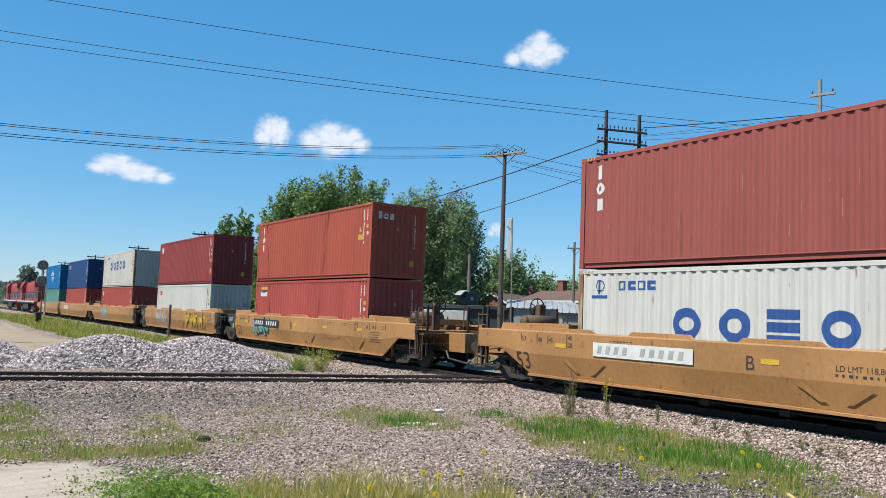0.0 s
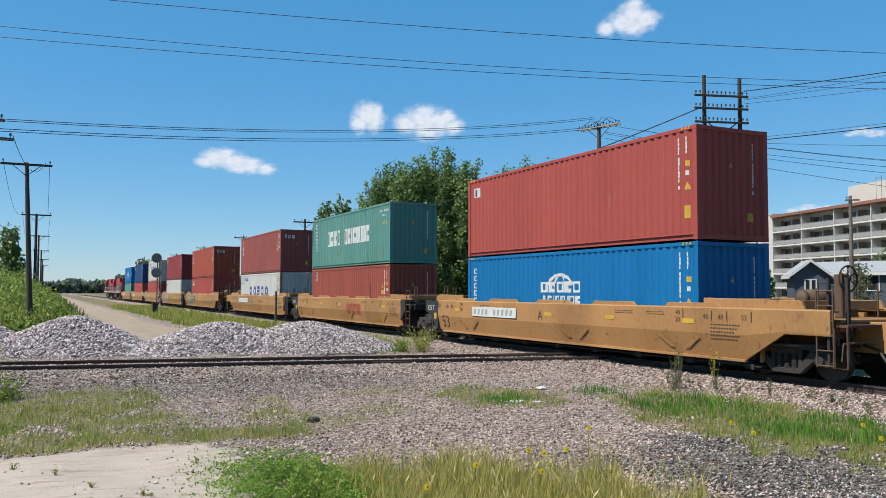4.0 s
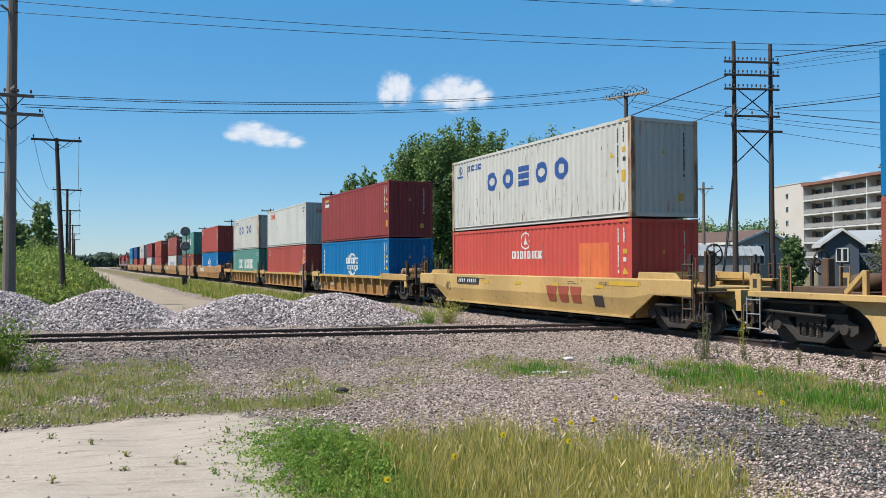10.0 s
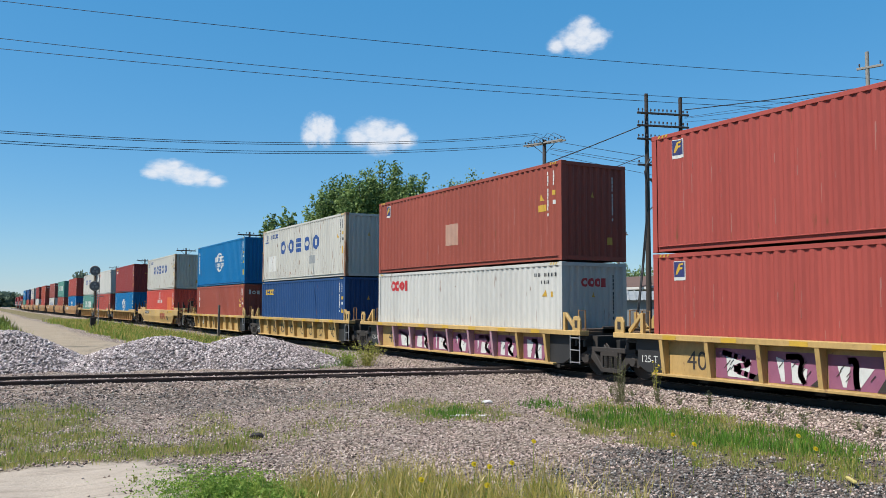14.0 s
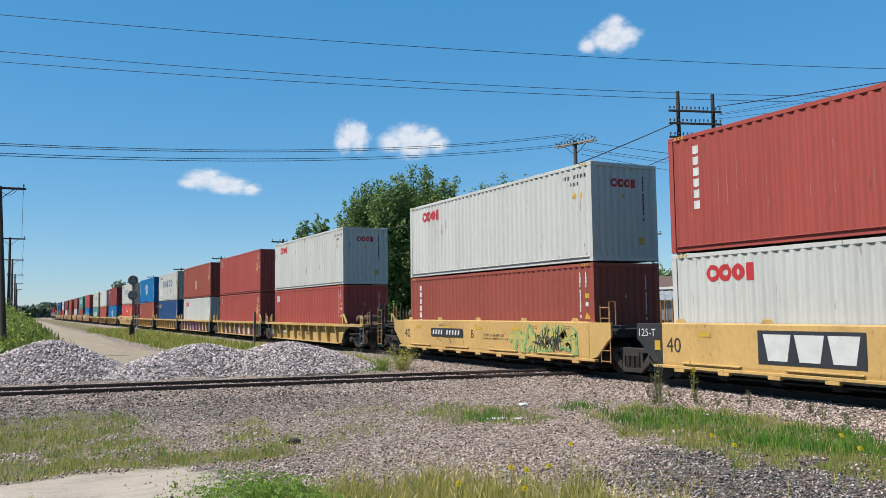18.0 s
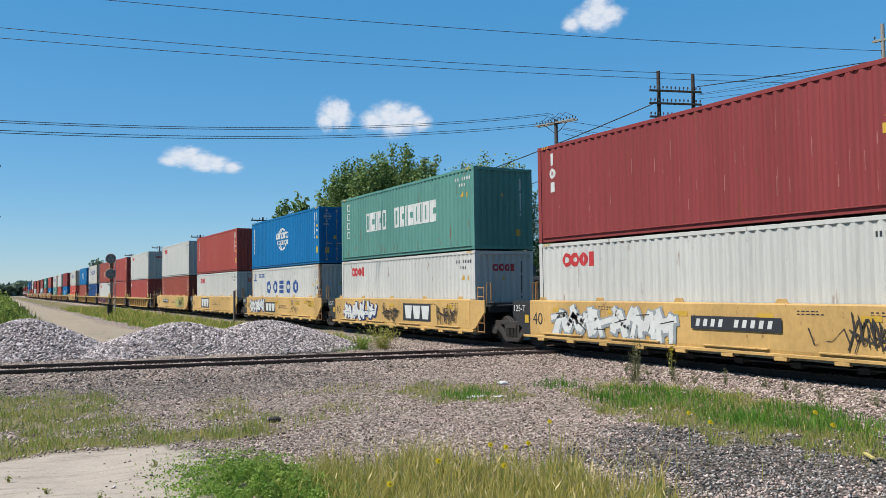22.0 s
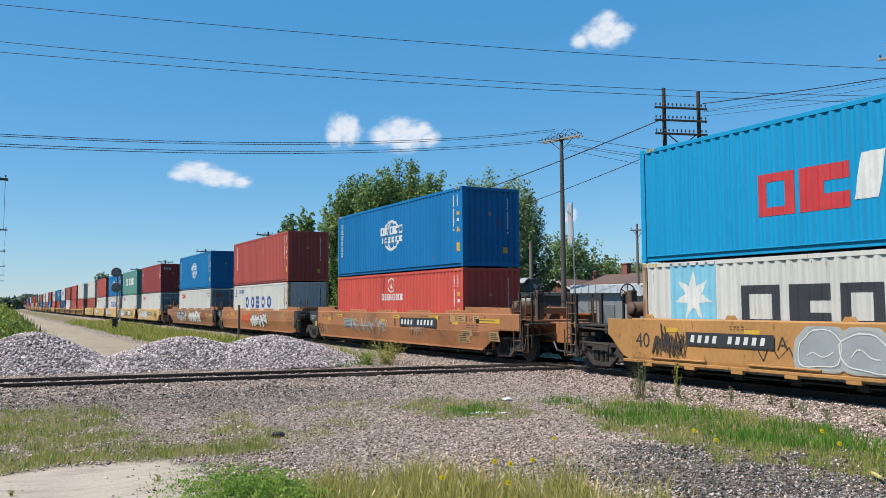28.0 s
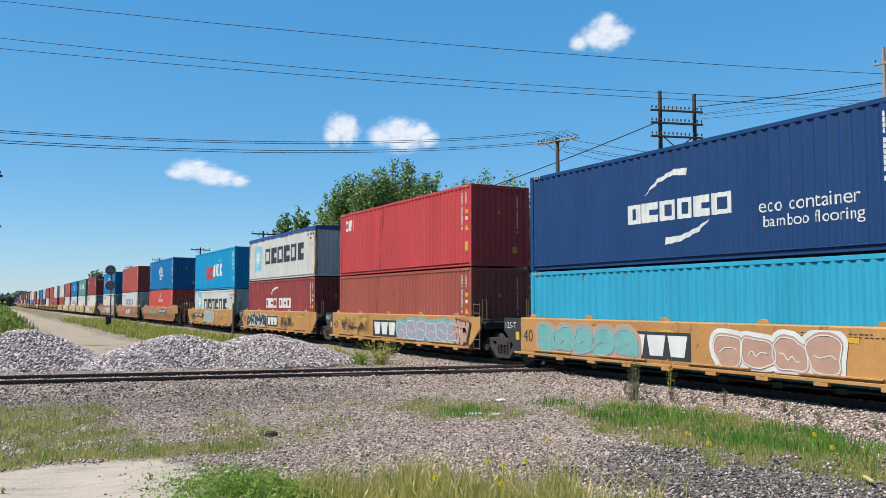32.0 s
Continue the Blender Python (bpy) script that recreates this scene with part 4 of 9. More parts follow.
def side_sill(kind, col, front, rear):
    """One long side of the well. Ends slope up over the trucks."""
    s, g = SPEC[kind], Geo()
    top, knee, bot = s["top"], s["knee"], s["bot"]
    yf, yr = s[front], -s[rear]

    def ring(y, lift):
        b = bot + lift
        k = max(knee, b + 0.05)
        xb = sill_x(kind, b) if b < knee else XO - 0.01
        return [(-XO + 0.28, y, top), (-XO + 0.02, y, top), (-XO, y, top - 0.03), (-XO, y, k), (-xb, y, b), (-xb + 0.05, y, b), (-XO + 0.06, y, k), (-XO + 0.06, y, top - 0.06), (-XO + 0.28, y, top - 0.06)]
    lift = 0.62
    if kind == "flat":
        g.loft([ring(-s["foot"], 0), ring(s["foot"], 0)])
        g.box(-XO - 0.05, -XO + 0.1, -s["foot"] - 0.3, s["foot"] + 0.3, bot - 0.02, bot + 0.05)
        for y in (-4.6, -1.6, 1.6, 4.6):
            g.box(-XO - 0.06, -XO, y - 0.9, y + 0.9, bot + 0.10, bot + 0.14)
        for k in range(9):
            y = -5.6 + 1.4 * k
            g.box(-XO - 0.05, -XO + 0.05, y - 0.16, y + 0.16, bot - 0.10, bot - 0.02)
    elif kind == "ribbed":
        g.add([], [])
        g.box(-XO + 0.25, -XO + 0.31, -s["foot"], s["foot"], bot, top - 0.13)
        g.box(-XO + 0.08, -XO + 0.31, -s["foot"], s["foot"], bot - 0.03, bot + 0.03)
    else:
        back = [ring(-s["end"], 0)] if rear == "art" else [ring(yr, lift), ring(-s["up"], lift), ring(-s["foot"], 0)]
        ahead = [ring(s["end"], 0)] if front == "art" else [ring(s["foot"], 0), ring(s["up"], lift), ring(yf, lift)]
        g.loft(back + ahead)
        g.loft([[(-XO + 0.06, y, bot), (-XO + 0.16, y, bot), (-XO + 0.16, y, bot - 0.07), (-XO + 0.06, y, bot - 0.07)] for y in (-s["foot"], s["foot"])])
    return g.mesh("side_sill", MAT[col], 0.008)


def ribbed_chord(front, rear, col):
    s = SPEC["ribbed"]
    g = Geo()
    g.box(-XO, -XO + 0.32, -s[rear], s[front], s["top"] - 0.13, s["top"])
    return g.mesh("top_chord", MAT[col], 0.01)


def rib(col):
    g = Geo()
    g.prism([(-XO + 0.01, 1.07), (-XO + 0.25, 1.07), (-XO + 0.25, 0.24), (-XO + 0.12, 0.24)], 1, -0.055, 0.055)
    return g.mesh("rib", MAT[col], 0.006)


def end_deck(kind, dark, end):
    """Pieces of the platform over the truck, for the front end."""
    s = SPEC[kind]
    y1 = s[end] - (0.1 if end == "art" else 0.0)
    w = s["well"]
    z = s["top"] - 0.2
    boxes = [("bulkhead", (-1.24, 1.24, w - 0.06, w, 0.3, s["top"] - 0.12)), ("end_platform", (-1.2, 1.2, w, y1, z - 0.06, z)),
             ("centre_sill", (-0.33, 0.33, w, s["face"] - 0.55 if end == "cpl" else y1 + 0.35, 0.62, z - 0.06))]
    boxes += [("cross_beam", (-1.22, 1.22, y - 0.05, y + 0.05, z - 0.24, z - 0.06)) for y in (w + 0.25, (w + y1) / 2, y1 - 0.1)]
    boxes += [("guide", (x - 0.06, x + 0.06, w, w + 0.9, z, z + 0.1)) for x in (-1.05, 1.05)]
    return [(name, Geo().box(*b).mesh(name, MAT[dark], 0.008)) for name, b in boxes]


def end_cheek(kind, col, end, fore=True):
    """The dark side plate that slopes down to the truck."""
    s, g = SPEC[kind], Geo()
    f, t = s["foot"], s["top"]
    hw = 0.95 if kind != "wide" else 1.25
    if kind == "wide":
        f = s["end"] + 0.002
        poly = [(f, t - 0.02), (f + 1.15, t - 0.02), (f + 1.15, 1.06), (f + 0.85, 1.0), (f + 0.06, 0.4), (f, 0.4)]
        if not fore:
            poly = [(f, t - 0.02), (f + 0.5, t - 0.02), (f + 0.5, 1.08), (f + 0.36, 0.92), (f, 0.58)]
        x0, x1 = -XO - 0.006, -XO + 0.05
    elif kind == "ribbed":
        poly = [(f - 0.35, t - 0.13), (f + 0.62, t - 0.13), (f + 0.62, 0.42), (f + 0.3, 0.26), (f - 0.35, 0.24)]
        if end == "cpl":
            poly = [(f - 0.35, t - 0.13), (f + 1.15, t - 0.13), (f + 0.95, 1.0), (f + 0.62, 0.9), (f + 0.36, 0.7), (f + 0.2, 0.45), (f + 0.12, 0.25), (f - 0.35, 0.24)]
        x0, x1 = -XO + 0.2, -XO + 0.28
    else:
        poly = [(f, t - 0.02), (f + hw, t - 0.02), (f + hw, t - 0.42), (f + hw - 0.15, 0.92), (f + 0.35, 0.5), (f, 0.40)]
        x0, x1 = -XO + 0.01, -XO + 0.08
    g.prism(poly, 0, x0, x1)
    return g.mesh("end_cheek", MAT[col], 0.008)


def side_frame():
    """Cast side frame of a truck with two windows, journal caps and springs."""
    g = Geo()
    x0, x1 = -1.14, -1.00
    g.prism([(-1.2, 0.55), (-1.2, 0.40), (-1.05, 0.30), (-0.85, 0.36), (-0.75, 0.44), (-0.36, 0.12), (0.36, 0.12), (0.75, 0.44), (0.85, 0.36), (1.05, 0.30),
             (1.2, 0.40), (1.2, 0.55), (0.95, 0.66), (0.62, 0.64), (0.60, 0.58), (0.52, 0.50), (0.30, 0.24), (-0.30, 0.24), (-0.52, 0.50), (-0.60, 0.58), (-0.62, 0.64), (-0.95, 0.66)], 0, x0, x1)
    g.box(x0, x1, -0.95, 0.95, 0.645, 0.77)
    for y in (-0.36, 0.36):
        g.box(x0 + 0.01, x1, y - 0.05, y + 0.05, 0.22, 0.66)
    return g.mesh("side_frame", MAT["truck"], 0.012)


def spring_nest():
    g = Geo()
    for y in (-0.2, 0.0, 0.2):
        for k in range(6):
            g.tube((-1.07, y, 0.25 + 0.05 * k), (-1.07, y, 0.28 + 0.05 * k), 0.085, seg=8)
        g.tube((-1.07, y, 0.24), (-1.07, y, 0.56), 0.06, seg=6)
    g.box(-1.15, -0.95, -0.3, 0.3, 0.55, 0.68)
    return g.mesh("spring_nest", MAT["under"])


def wheel_mesh():
    g = Geo()
    g.tube((-0.79, 0, 0), (-0.70, 0, 0), 0.445, 0.445, 24)
    g.tube((-0.70, 0, 0), (-0.67, 0, 0), 0.475, 0.475, 24)
    g.tube((-0.82, 0, 0), (-0.79, 0, 0), 0.12, 0.15, 12)
    return g.mesh("wheel", MAT["wheel"], 0.01)


def axle_mesh():
    g = Geo()
    g.tube((-1.15, 0, 0), (1.15, 0, 0), 0.075, seg=10)
    for s in (-1, 1):
        g.tube((s * 1.13, 0, 0), (s * 1.2, 0, 0), 0.13, 0.11, 10)
    return g.mesh("axle", MAT["truck"], 0.006)


def bolster():
    g = Geo()
    g.box(-1.0, 1.0, -0.2, 0.2, 0.45, 0.72)
    g.box(-0.3, 0.3, -0.35, 0.35, 0.6, 0.8)
    return g.mesh("bolster", MAT["under"], 0.01)


def add_truck(car, y):
    tr = part("truck", cached(("bol",), bolster), car, "dusty cast-steel two-axle truck", at=(0, y, 0))
    sf, wh = cached(("sf",), side_frame), cached(("wh",), wheel_mesh)
    for sx in (1, -1):
        part("side_frame", mirrored(sf, sx, 1), tr)
        part("spring_nest", mirrored(cached(("sn",), spring_nest), sx, 1), tr)
        for yy in (-0.89, 0.89):
            part("wheel", mirrored(wh, sx, 1), tr, at=(0, yy, 0.445))
    for yy in (-0.89, 0.89):
        part("axle", cached(("ax",), axle_mesh), tr, at=(0, yy, 0.445))


def coupler_mesh(y0, y1):
    g = Geo()
    g.box(-0.09, 0.09, y0, y1 - 0.25, 0.76, 0.94)
    g.box(-0.2, 0.16, y1 - 0.3, y1 - 0.02, 0.70, 1.0)
    g.box(0.02, 0.2, y1 - 0.1, y1 + 0.14, 0.72, 0.98)
    g.path([(0.35, y0, 0.85), (0.36, y1 - 0.3, 0.45), (0.2, y1, 0.36)], 0.03)
    return g.mesh("coupler", MAT["under"], 0.012)


def ladder_mesh(z0, z1, rungs):
    g = Geo()
    for y in (-0.2, 0.2):
        g.tube((0, y, z0), (0, y, z1), 0.018, seg=6)
    for k in range(rungs):
        z = z0 + 0.04 + (z1 - z0 - 0.1) * k / max(rungs - 1, 1)
        g.tube((0, -0.2, z), (0, 0.2, z), 0.016, seg=6)
    return g


def handrail_mesh(h):
    g = Geo()
    g.path([(0, -0.14, 0), (0, -0.14, h), (0, 0.14, h), (0, 0.14, 0)], 0.022)
    return g


def brake_wheel():
    g = Geo()
    g.ring((0, 0, 0), 1, 0.28, 0.02, 18)
    for k in range(6):
        a = math.pi / 3 * k
        g.tube((0, 0, 0), (0.28 * math.sin(a), 0, 0.28 * math.cos(a)), 0.014, seg=5)
    g.tube((0, -0.05, 0), (0, 0.14, 0), 0.05, seg=8)
    return g


def air_tank():
    g = Geo()
    g.tube((-0.55, 0, 0), (0.55, 0, 0), 0.2, seg=16)
    g.tube((-0.63, 0, 0), (-0.55, 0, 0), 0.11, 0.2, 16)
    g.tube((0.55, 0, 0), (0.63, 0, 0), 0.2, 0.11, 16)
    for x in (-0.4, 0.4):
        g.box(x - 0.03, x + 0.03, -0.12, 0.12, -0.32, -0.15)
    return g


def valve_box():
    g = Geo()
    g.box(-0.16, 0.16, -0.14, 0.14, 0, 0.34)
    g.tube((-0.1, 0.0, 0.34), (-0.1, 0.0, 0.48), 0.03, seg=6)
    g.path([(0.16, 0, 0.2), (0.4, 0.05, 0.26), (0.5, 0.1, 0.05)], 0.02)
    return g


def stroke(pts, w0, w1):
    """Straight pieces along the points, wider at one end, each a little longer than its stretch."""
    out = []
    for (a, b), (c, d) in zip(pts[:-1], pts[1:]):
        n = math.hypot(c - a, d - b) or 1.0
        ex, ey = (c - a) / n, (d - b) / n
        e = min(w0, w1) * 0.42
        a2, b2, c2, d2 = a - ex * e, b - ey * e, c + ex * e, d + ey * e
        out.append([(a2 - ey * w0 / 2, b2 + ex * w0 / 2), (a2 + ey * w0 / 2, b2 - ex * w0 / 2), (c2 + ey * w1 / 2, d2 - ex * w1 / 2), (c2 - ey * w1 / 2, d2 + ex * w1 / 2)])
        w0, w1 = w1, w0
    return out


def rounded(pts, times=2):
    """The same run with its corners cut round."""
    for _ in range(times):
        out = [pts[0]]
        for (a, b), (c, d) in zip(pts[:-1], pts[1:]):
            out += [(a * 0.75 + c * 0.25, b * 0.75 + d * 0.25), (a * 0.25 + c * 0.75, b * 0.25 + d * 0.75)]
        pts = out + [pts[-1]]
    return pts


def blob(rnd, u, v, w, h, grow=0.0):
    p, q, k = rnd
    pts = []
    for i in range(26):
        a = 2 * math.pi * i / 26
        r = 1 + 0.09 * math.sin(2 * a + p) + 0.07 * math.sin(3 * a + q) + 0.04 * math.sin(5 * a + k)
        c, s = math.cos(a), math.sin(a)
        e = 0.72
        pts.append((u + w / 2 + (w / 2 * r + grow) * math.copysign(abs(c) ** e, c), v + h / 2 + (h / 2 * r + grow) * math.copysign(abs(s) ** e, s)))
    return [pts]


def tag_shapes(rnd, u, w, v0, v1, style):
    """Sprayed lettering: an outline layer, a fill layer and a layer of thin lines."""
    out, fill, lines = [], [], []
    h = v1 - v0
    n = max(3, round(w / (0.95 * h)))
    gap = w / n
    for i in range(n):
        gl = []
        for _ in range(2):
            x, up, run = rnd.uniform(-0.15, 0.25), rnd.random() < 0.5, []
            for _ in range(rnd.choice((3, 4))):
                run.append((x, rnd.uniform(0.72, 1.0) if up else rnd.uniform(0.0, 0.28)))
                x, up = x + rnd.uniform(0.12, 0.5), not up
            gl.append(run)
        gl.append([(rnd.uniform(-0.1, 0.2), rnd.uniform(0.3, 0.7)), (rnd.uniform(0.6, 1.1), rnd.uniform(0.3, 0.7))])
        b, hh = v0 + rnd.uniform(0.02, 0.07) * h, h * rnd.uniform(0.84, 0.93)
        lean = rnd.uniform(-0.1, 0.22) * gap
        wide = gap * rnd.uniform(0.86, 1.02)
        skel = [[(u + i * gap + x * wide + lean * (y - 0.5) + rnd.uniform(-0.03, 0.03), b + y * hh) for x, y in g] for g in gl]
        if style == "bubble":
            seed3 = (rnd.uniform(0, 6.28), rnd.uniform(0, 6.28), rnd.uniform(0, 6.28))
            out += blob(seed3, u + i * gap - 0.05, b, gap * 1.1, hh * 0.94, 0.1)
            fill += blob(seed3, u + i * gap - 0.05, b, gap * 1.1, hh * 0.94)
            ring = blob(seed3, u + i * gap - 0.02, b + hh * 0.05, gap * 1.02, hh * 0.82)[0]
            lines += stroke(ring + ring[:1], 0.026, 0.026)
            wob = [(u + (i + 0.2 + 0.12 * k) * gap, b + hh * (0.42 + rnd.uniform(-0.14, 0.14))) for k in range(6)]
            lines += stroke(rounded(wob), 0.024, 0.024)
        elif style == "thin":
            for g in skel:
                lines += stroke(rounded(g), 0.034, 0.034)
                lines += stroke(rounded([(x + 0.13, y - 0.05) for x, y in g]), 0.022, 0.022)
        else:
            t = h * (0.2 if style == "block" else 0.17)
            for g in skel:
                wa, wb = t * rnd.uniform(0.75, 1.2), t * rnd.uniform(0.75, 1.2)
                g = rounded(g, 2)
                out += stroke([(x + 0.03, y - 0.02) for x, y in g], wa + 0.12, wa + 0.12)
                fill += stroke(g, wa, wa)
            lines += stroke([(u + (i + 0.2) * gap, b + hh * rnd.uniform(0.2, 0.8)), (u + (i + 0.75) * gap, b + hh * rnd.uniform(0.2, 0.8))], 0.02, 0.03)
    lo, hi_ = v0 + 0.01, v1 - 0.01
    clip = lambda ps: [[(x, min(max(y, lo), hi_)) for x, y in p] for p in ps]
    return clip(out), clip(fill), clip(lines)


def scrawl(rnd, u, v, w, h, t=0.028):
    out = []
    x, y = u, v + rnd.uniform(0, h)
    for i in range(int(w / 0.13)):
        x2, y2 = u + (i + 1) * 0.13, v + rnd.uniform(0, h)
        out.append([(x, y), (x2, y2), (x2 + t, y2 + t * 0.4), (x + t, y + t * 0.4)])
        x, y = x2, y2
    return out


CAR_WORDS = dict(tan="faded tan-orange smooth-sided well car", yellow="pale yellow flat-sided well car", gold="yellow ribbed well car", ochre="dirty ochre ribbed well car",
                 mustard="mustard-yellow flat-sided well car", rusty="rust-brown weathered well car", umber="dull dark-brown weathered well car")


def well_car(kind, col, y, front, rear, plate="white", stencil="", letter="", graffiti=(), seed=1, emblem=None, panels=(), plate_u=None, letter_u=None, labels=()):
    s = SPEC[kind]
    rnd = random.Random(seed)
    rib_mat = lambda k, sx: "sprayed_rib" if sx > 0 and seed == 17 and any(bg == "m_purple" and k0 < k <= k1 for k0, k1, bg, fg in panels) else rim
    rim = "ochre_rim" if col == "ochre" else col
    words = CAR_WORDS[col] + (" with graffiti" if graffiti or panels else "") + " on the rails"
    car = thing("well_car", words, "railcar", "well cars of the train", at=(TRACK_X, y, 0))
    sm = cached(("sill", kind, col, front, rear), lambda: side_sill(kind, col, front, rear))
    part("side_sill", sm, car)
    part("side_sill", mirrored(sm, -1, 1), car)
    g = cached(("floor", kind), lambda: floor_mesh(kind))
    part("well_floor", g, car, "grimy well floor with cross beams")
    if kind == "ribbed":
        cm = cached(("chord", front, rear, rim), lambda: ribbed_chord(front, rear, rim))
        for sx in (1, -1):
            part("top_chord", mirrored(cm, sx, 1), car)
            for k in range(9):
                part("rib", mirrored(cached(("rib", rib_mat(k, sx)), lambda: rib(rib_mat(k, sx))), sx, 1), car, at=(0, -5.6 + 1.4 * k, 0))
    for end, sy in ((front, 1), (rear, -1)):
        dark = "black" if end == "art" or kind == "ribbed" else ("under" if kind == "flat" else col)
        dm = cached(("deck", kind, dark, end), lambda: end_deck(kind, dark, end))
        for nm, m1 in dm:
            part(nm, mirrored(m1, 1, sy), car)
        cheek = "black" if end == "art" and not (kind == "flat" and sy < 0) else col
        if kind != "wide" or end == "art":
            if kind != "short":
                ck = cached(("cheek", kind, cheek, end, sy), lambda: end_cheek(kind, cheek, end, sy > 0))
                for sx in (1, -1):
                    part("end_cheek", mirrored(ck, sx, sy), car)
        metal = MAT["iron"] if kind in ("wide", "short") or col == "mustard" else MAT["ochre"]
        z = s["top"] - 0.2
        ye = s[end] - 0.25
        lad = cached(("lad", kind, col), lambda: (ladder_mesh(0.35, s["top"] + 0.45, 6) if kind != "ribbed" else ladder_mesh(0.3, s["top"] - 0.14, 3)).mesh("ladder", metal if kind != "ribbed" else MAT["galv"]))
        for sx in (-1, 1):
            if (sy * sx > 0 or end == "cpl") and col != "ochre":
                part("ladder", lad, car, at=(sx * (XO - 0.03), sy * (ye + (0.1 if end == "cpl" else 0.0)), 0))
            rl = cached(("rail", kind, col), lambda: handrail_mesh(0.75).mesh("handrail", metal))
            part("handrail", rl, car, at=(sx * 0.95, sy * (ye - 0.35), z))
        if end == "cpl":
            cpm = cached(("cpl", kind), lambda: coupler_mesh(s["cpl"] - 1.2, s["face"]))
            part("coupler", mirrored(cpm, 1, sy), car)
            part("brake_wheel", cached(("bw", col), lambda: brake_wheel().mesh("brake_wheel", MAT["under"])), car, at=(0.25 * sy, sy * (s["cpl"] - 0.55), z + 0.85))
            st = cached(("bws", col), lambda: Geo().box(-0.12, 0.12, -0.1, 0.1, 0, 0.95).mesh("brake_stand", metal, 0.02))
            part("brake_stand", st, car, at=(0.25 * sy, sy * (s["cpl"] - 0.72), z))
            if kind != "short":
                part("air_tank", cached(("at", col), lambda: air_tank().mesh("air_tank", MAT[col if col == "ochre" else "iron"], 0, True)), car, at=(-0.25, sy * (s["well"] + 0.75), z + 0.42))
            part("valve_box", cached(("vb",), lambda: valve_box().mesh("valve_box", MAT["iron"], 0.015)), car, at=(0.8, sy * (s["well"] + 0.6), z))
            cs = cached(("step", kind, col), lambda: cross_step(kind, col))
            part("crossover_step", mirrored(cs, 1, sy), car)
            add_truck(car, sy * s["truck"])
            hose = cached(("hose", kind), lambda: Geo().path([(-0.4, s["cpl"] - 0.1, 0.78), (-0.42, s["cpl"] + 0.25, 0.7), (-0.45, s["cpl"] + 0.5, 0.4), (-0.46, s["face"] - 0.15, 0.3), (-0.46, s["face"], 0.38)], 0.035, 6).mesh("brake_hose", MAT["black"]))
            part("brake_hose", mirrored(hose, 1, sy), car)
            lever = cached(("lever", kind), lambda: Geo().path([(-1.45, s["cpl"] + 0.2, 0.5), (-1.42, s["cpl"] + 0.22, 0.85), (-0.3, s["cpl"] + 0.3, 0.9), (-0.1, s["cpl"] + 0.35, 0.75)], 0.018, 5).mesh("uncoupling_lever", MAT["iron"]))
            part("uncoupling_lever", mirrored(lever, 1, sy), car)
            post = cached(("gpost", kind), lambda: Geo().box(-0.04, 0.04, -0.03, 0.03, 0.45, s["top"] + 0.65).mesh("grab_post", MAT["under"], 0.008))
            for px, py in ((-1.42, -0.1), (-1.1, 0.1), (0.6, 0.05), (1.42, -0.1), (-0.55, -0.35)):
                part("grab_post", post, car, at=(px, sy * (s["cpl"] + py), 0))
            for z2 in (0.72, 1.12):
                run = cached(("pipe", kind, z2), lambda: Geo().path([(-1.35, s["truck"] - 0.6, z2), (-1.3, s["cpl"] - 0.3, z2 + 0.05), (0.9, s["cpl"] - 0.15, z2)], 0.03, 6).mesh("pipe_run", MAT["under"]))
                part("pipe_run", mirrored(run, 1, sy), car)
        elif sy > 0:
            add_truck(car, 7.8 if kind != "wide" else 9.8)
    # marks
    vc = (s["knee"],)

    def put(name, polys, m, off=0.005, label="", lift=0.0):
        ob = part(name, decal(name, polys, MAT[m], car_at(kind, off), (), vc, lift), car, label)
        if len(polys) > 1:
            ob["kind"] = "stuff"
    hi = s["top"] - 0.08
    lo = s["knee"] if kind in ("wide", "short") else 0.5
    tl = -s["foot"]
    if kind != "ribbed":
        for k in range(5):
            put("reflector", rect(tl + 1.2 + k * (2 * s["foot"] - (3.15 if kind == "wide" else 2.8)) / 4, hi - (0.32 if kind == "wide" else 0.24), 0.42, 0.11), "m_yellow", 0.008)
        num = "53" if kind == "wide" else "40"
        put("number", moved(text_polys(num, 0.6 if kind != "wide" else 0.66), tl + (0.15 if kind != "wide" else -0.5 if front != "art" else -0.2 if col == "rusty" else 0.03), 0.48 if kind == "wide" else 0.75, 0.85 if kind != "wide" else 1.0), "m_dark")
        if kind == "wide" and col not in ("rusty", "umber"):
            for u in (tl + 1.5, 0.4, 4.9):
                put("stiffener", [[(u, 0.8), (u + 0.16, 0.86), (u + 0.62, 0.52), (u + 0.46, 0.5)], [(u + 1.4, 0.86), (u + 1.56, 0.8), (u + 1.1, 0.5), (u + 0.94, 0.52)]], col, 0.03)
        if kind == "wide":
            put("number", moved(text_polys("53", 0.18), tl - 0.21, 1.24) + moved(text_polys("48", 0.17), tl + 0.48, 1.24) + moved(text_polys("45", 0.17), tl + 0.93, 1.24) +
                moved(text_polys("40", 0.17), tl + 1.68, 1.32) + moved(text_polys("20", 0.17), tl + 1.68, 1.14) + rect(tl - 0.26, 1.2, 0.03, 0.24) + rect(tl + 0.43, 1.2, 0.03, 0.24) + rect(tl + 0.88, 1.2, 0.03, 0.24) + rect(tl + 1.63, 1.14, 0.03, 0.34), "m_dark")
            rear_marks = rect(-tl - 1.94, 1.14, 0.03, 0.34) + rect(-tl - 0.97, 1.2, 0.03, 0.24) + rect(-tl - 0.49, 1.2, 0.03, 0.24) + rect(-tl + 0.24, 1.2, 0.03, 0.24)
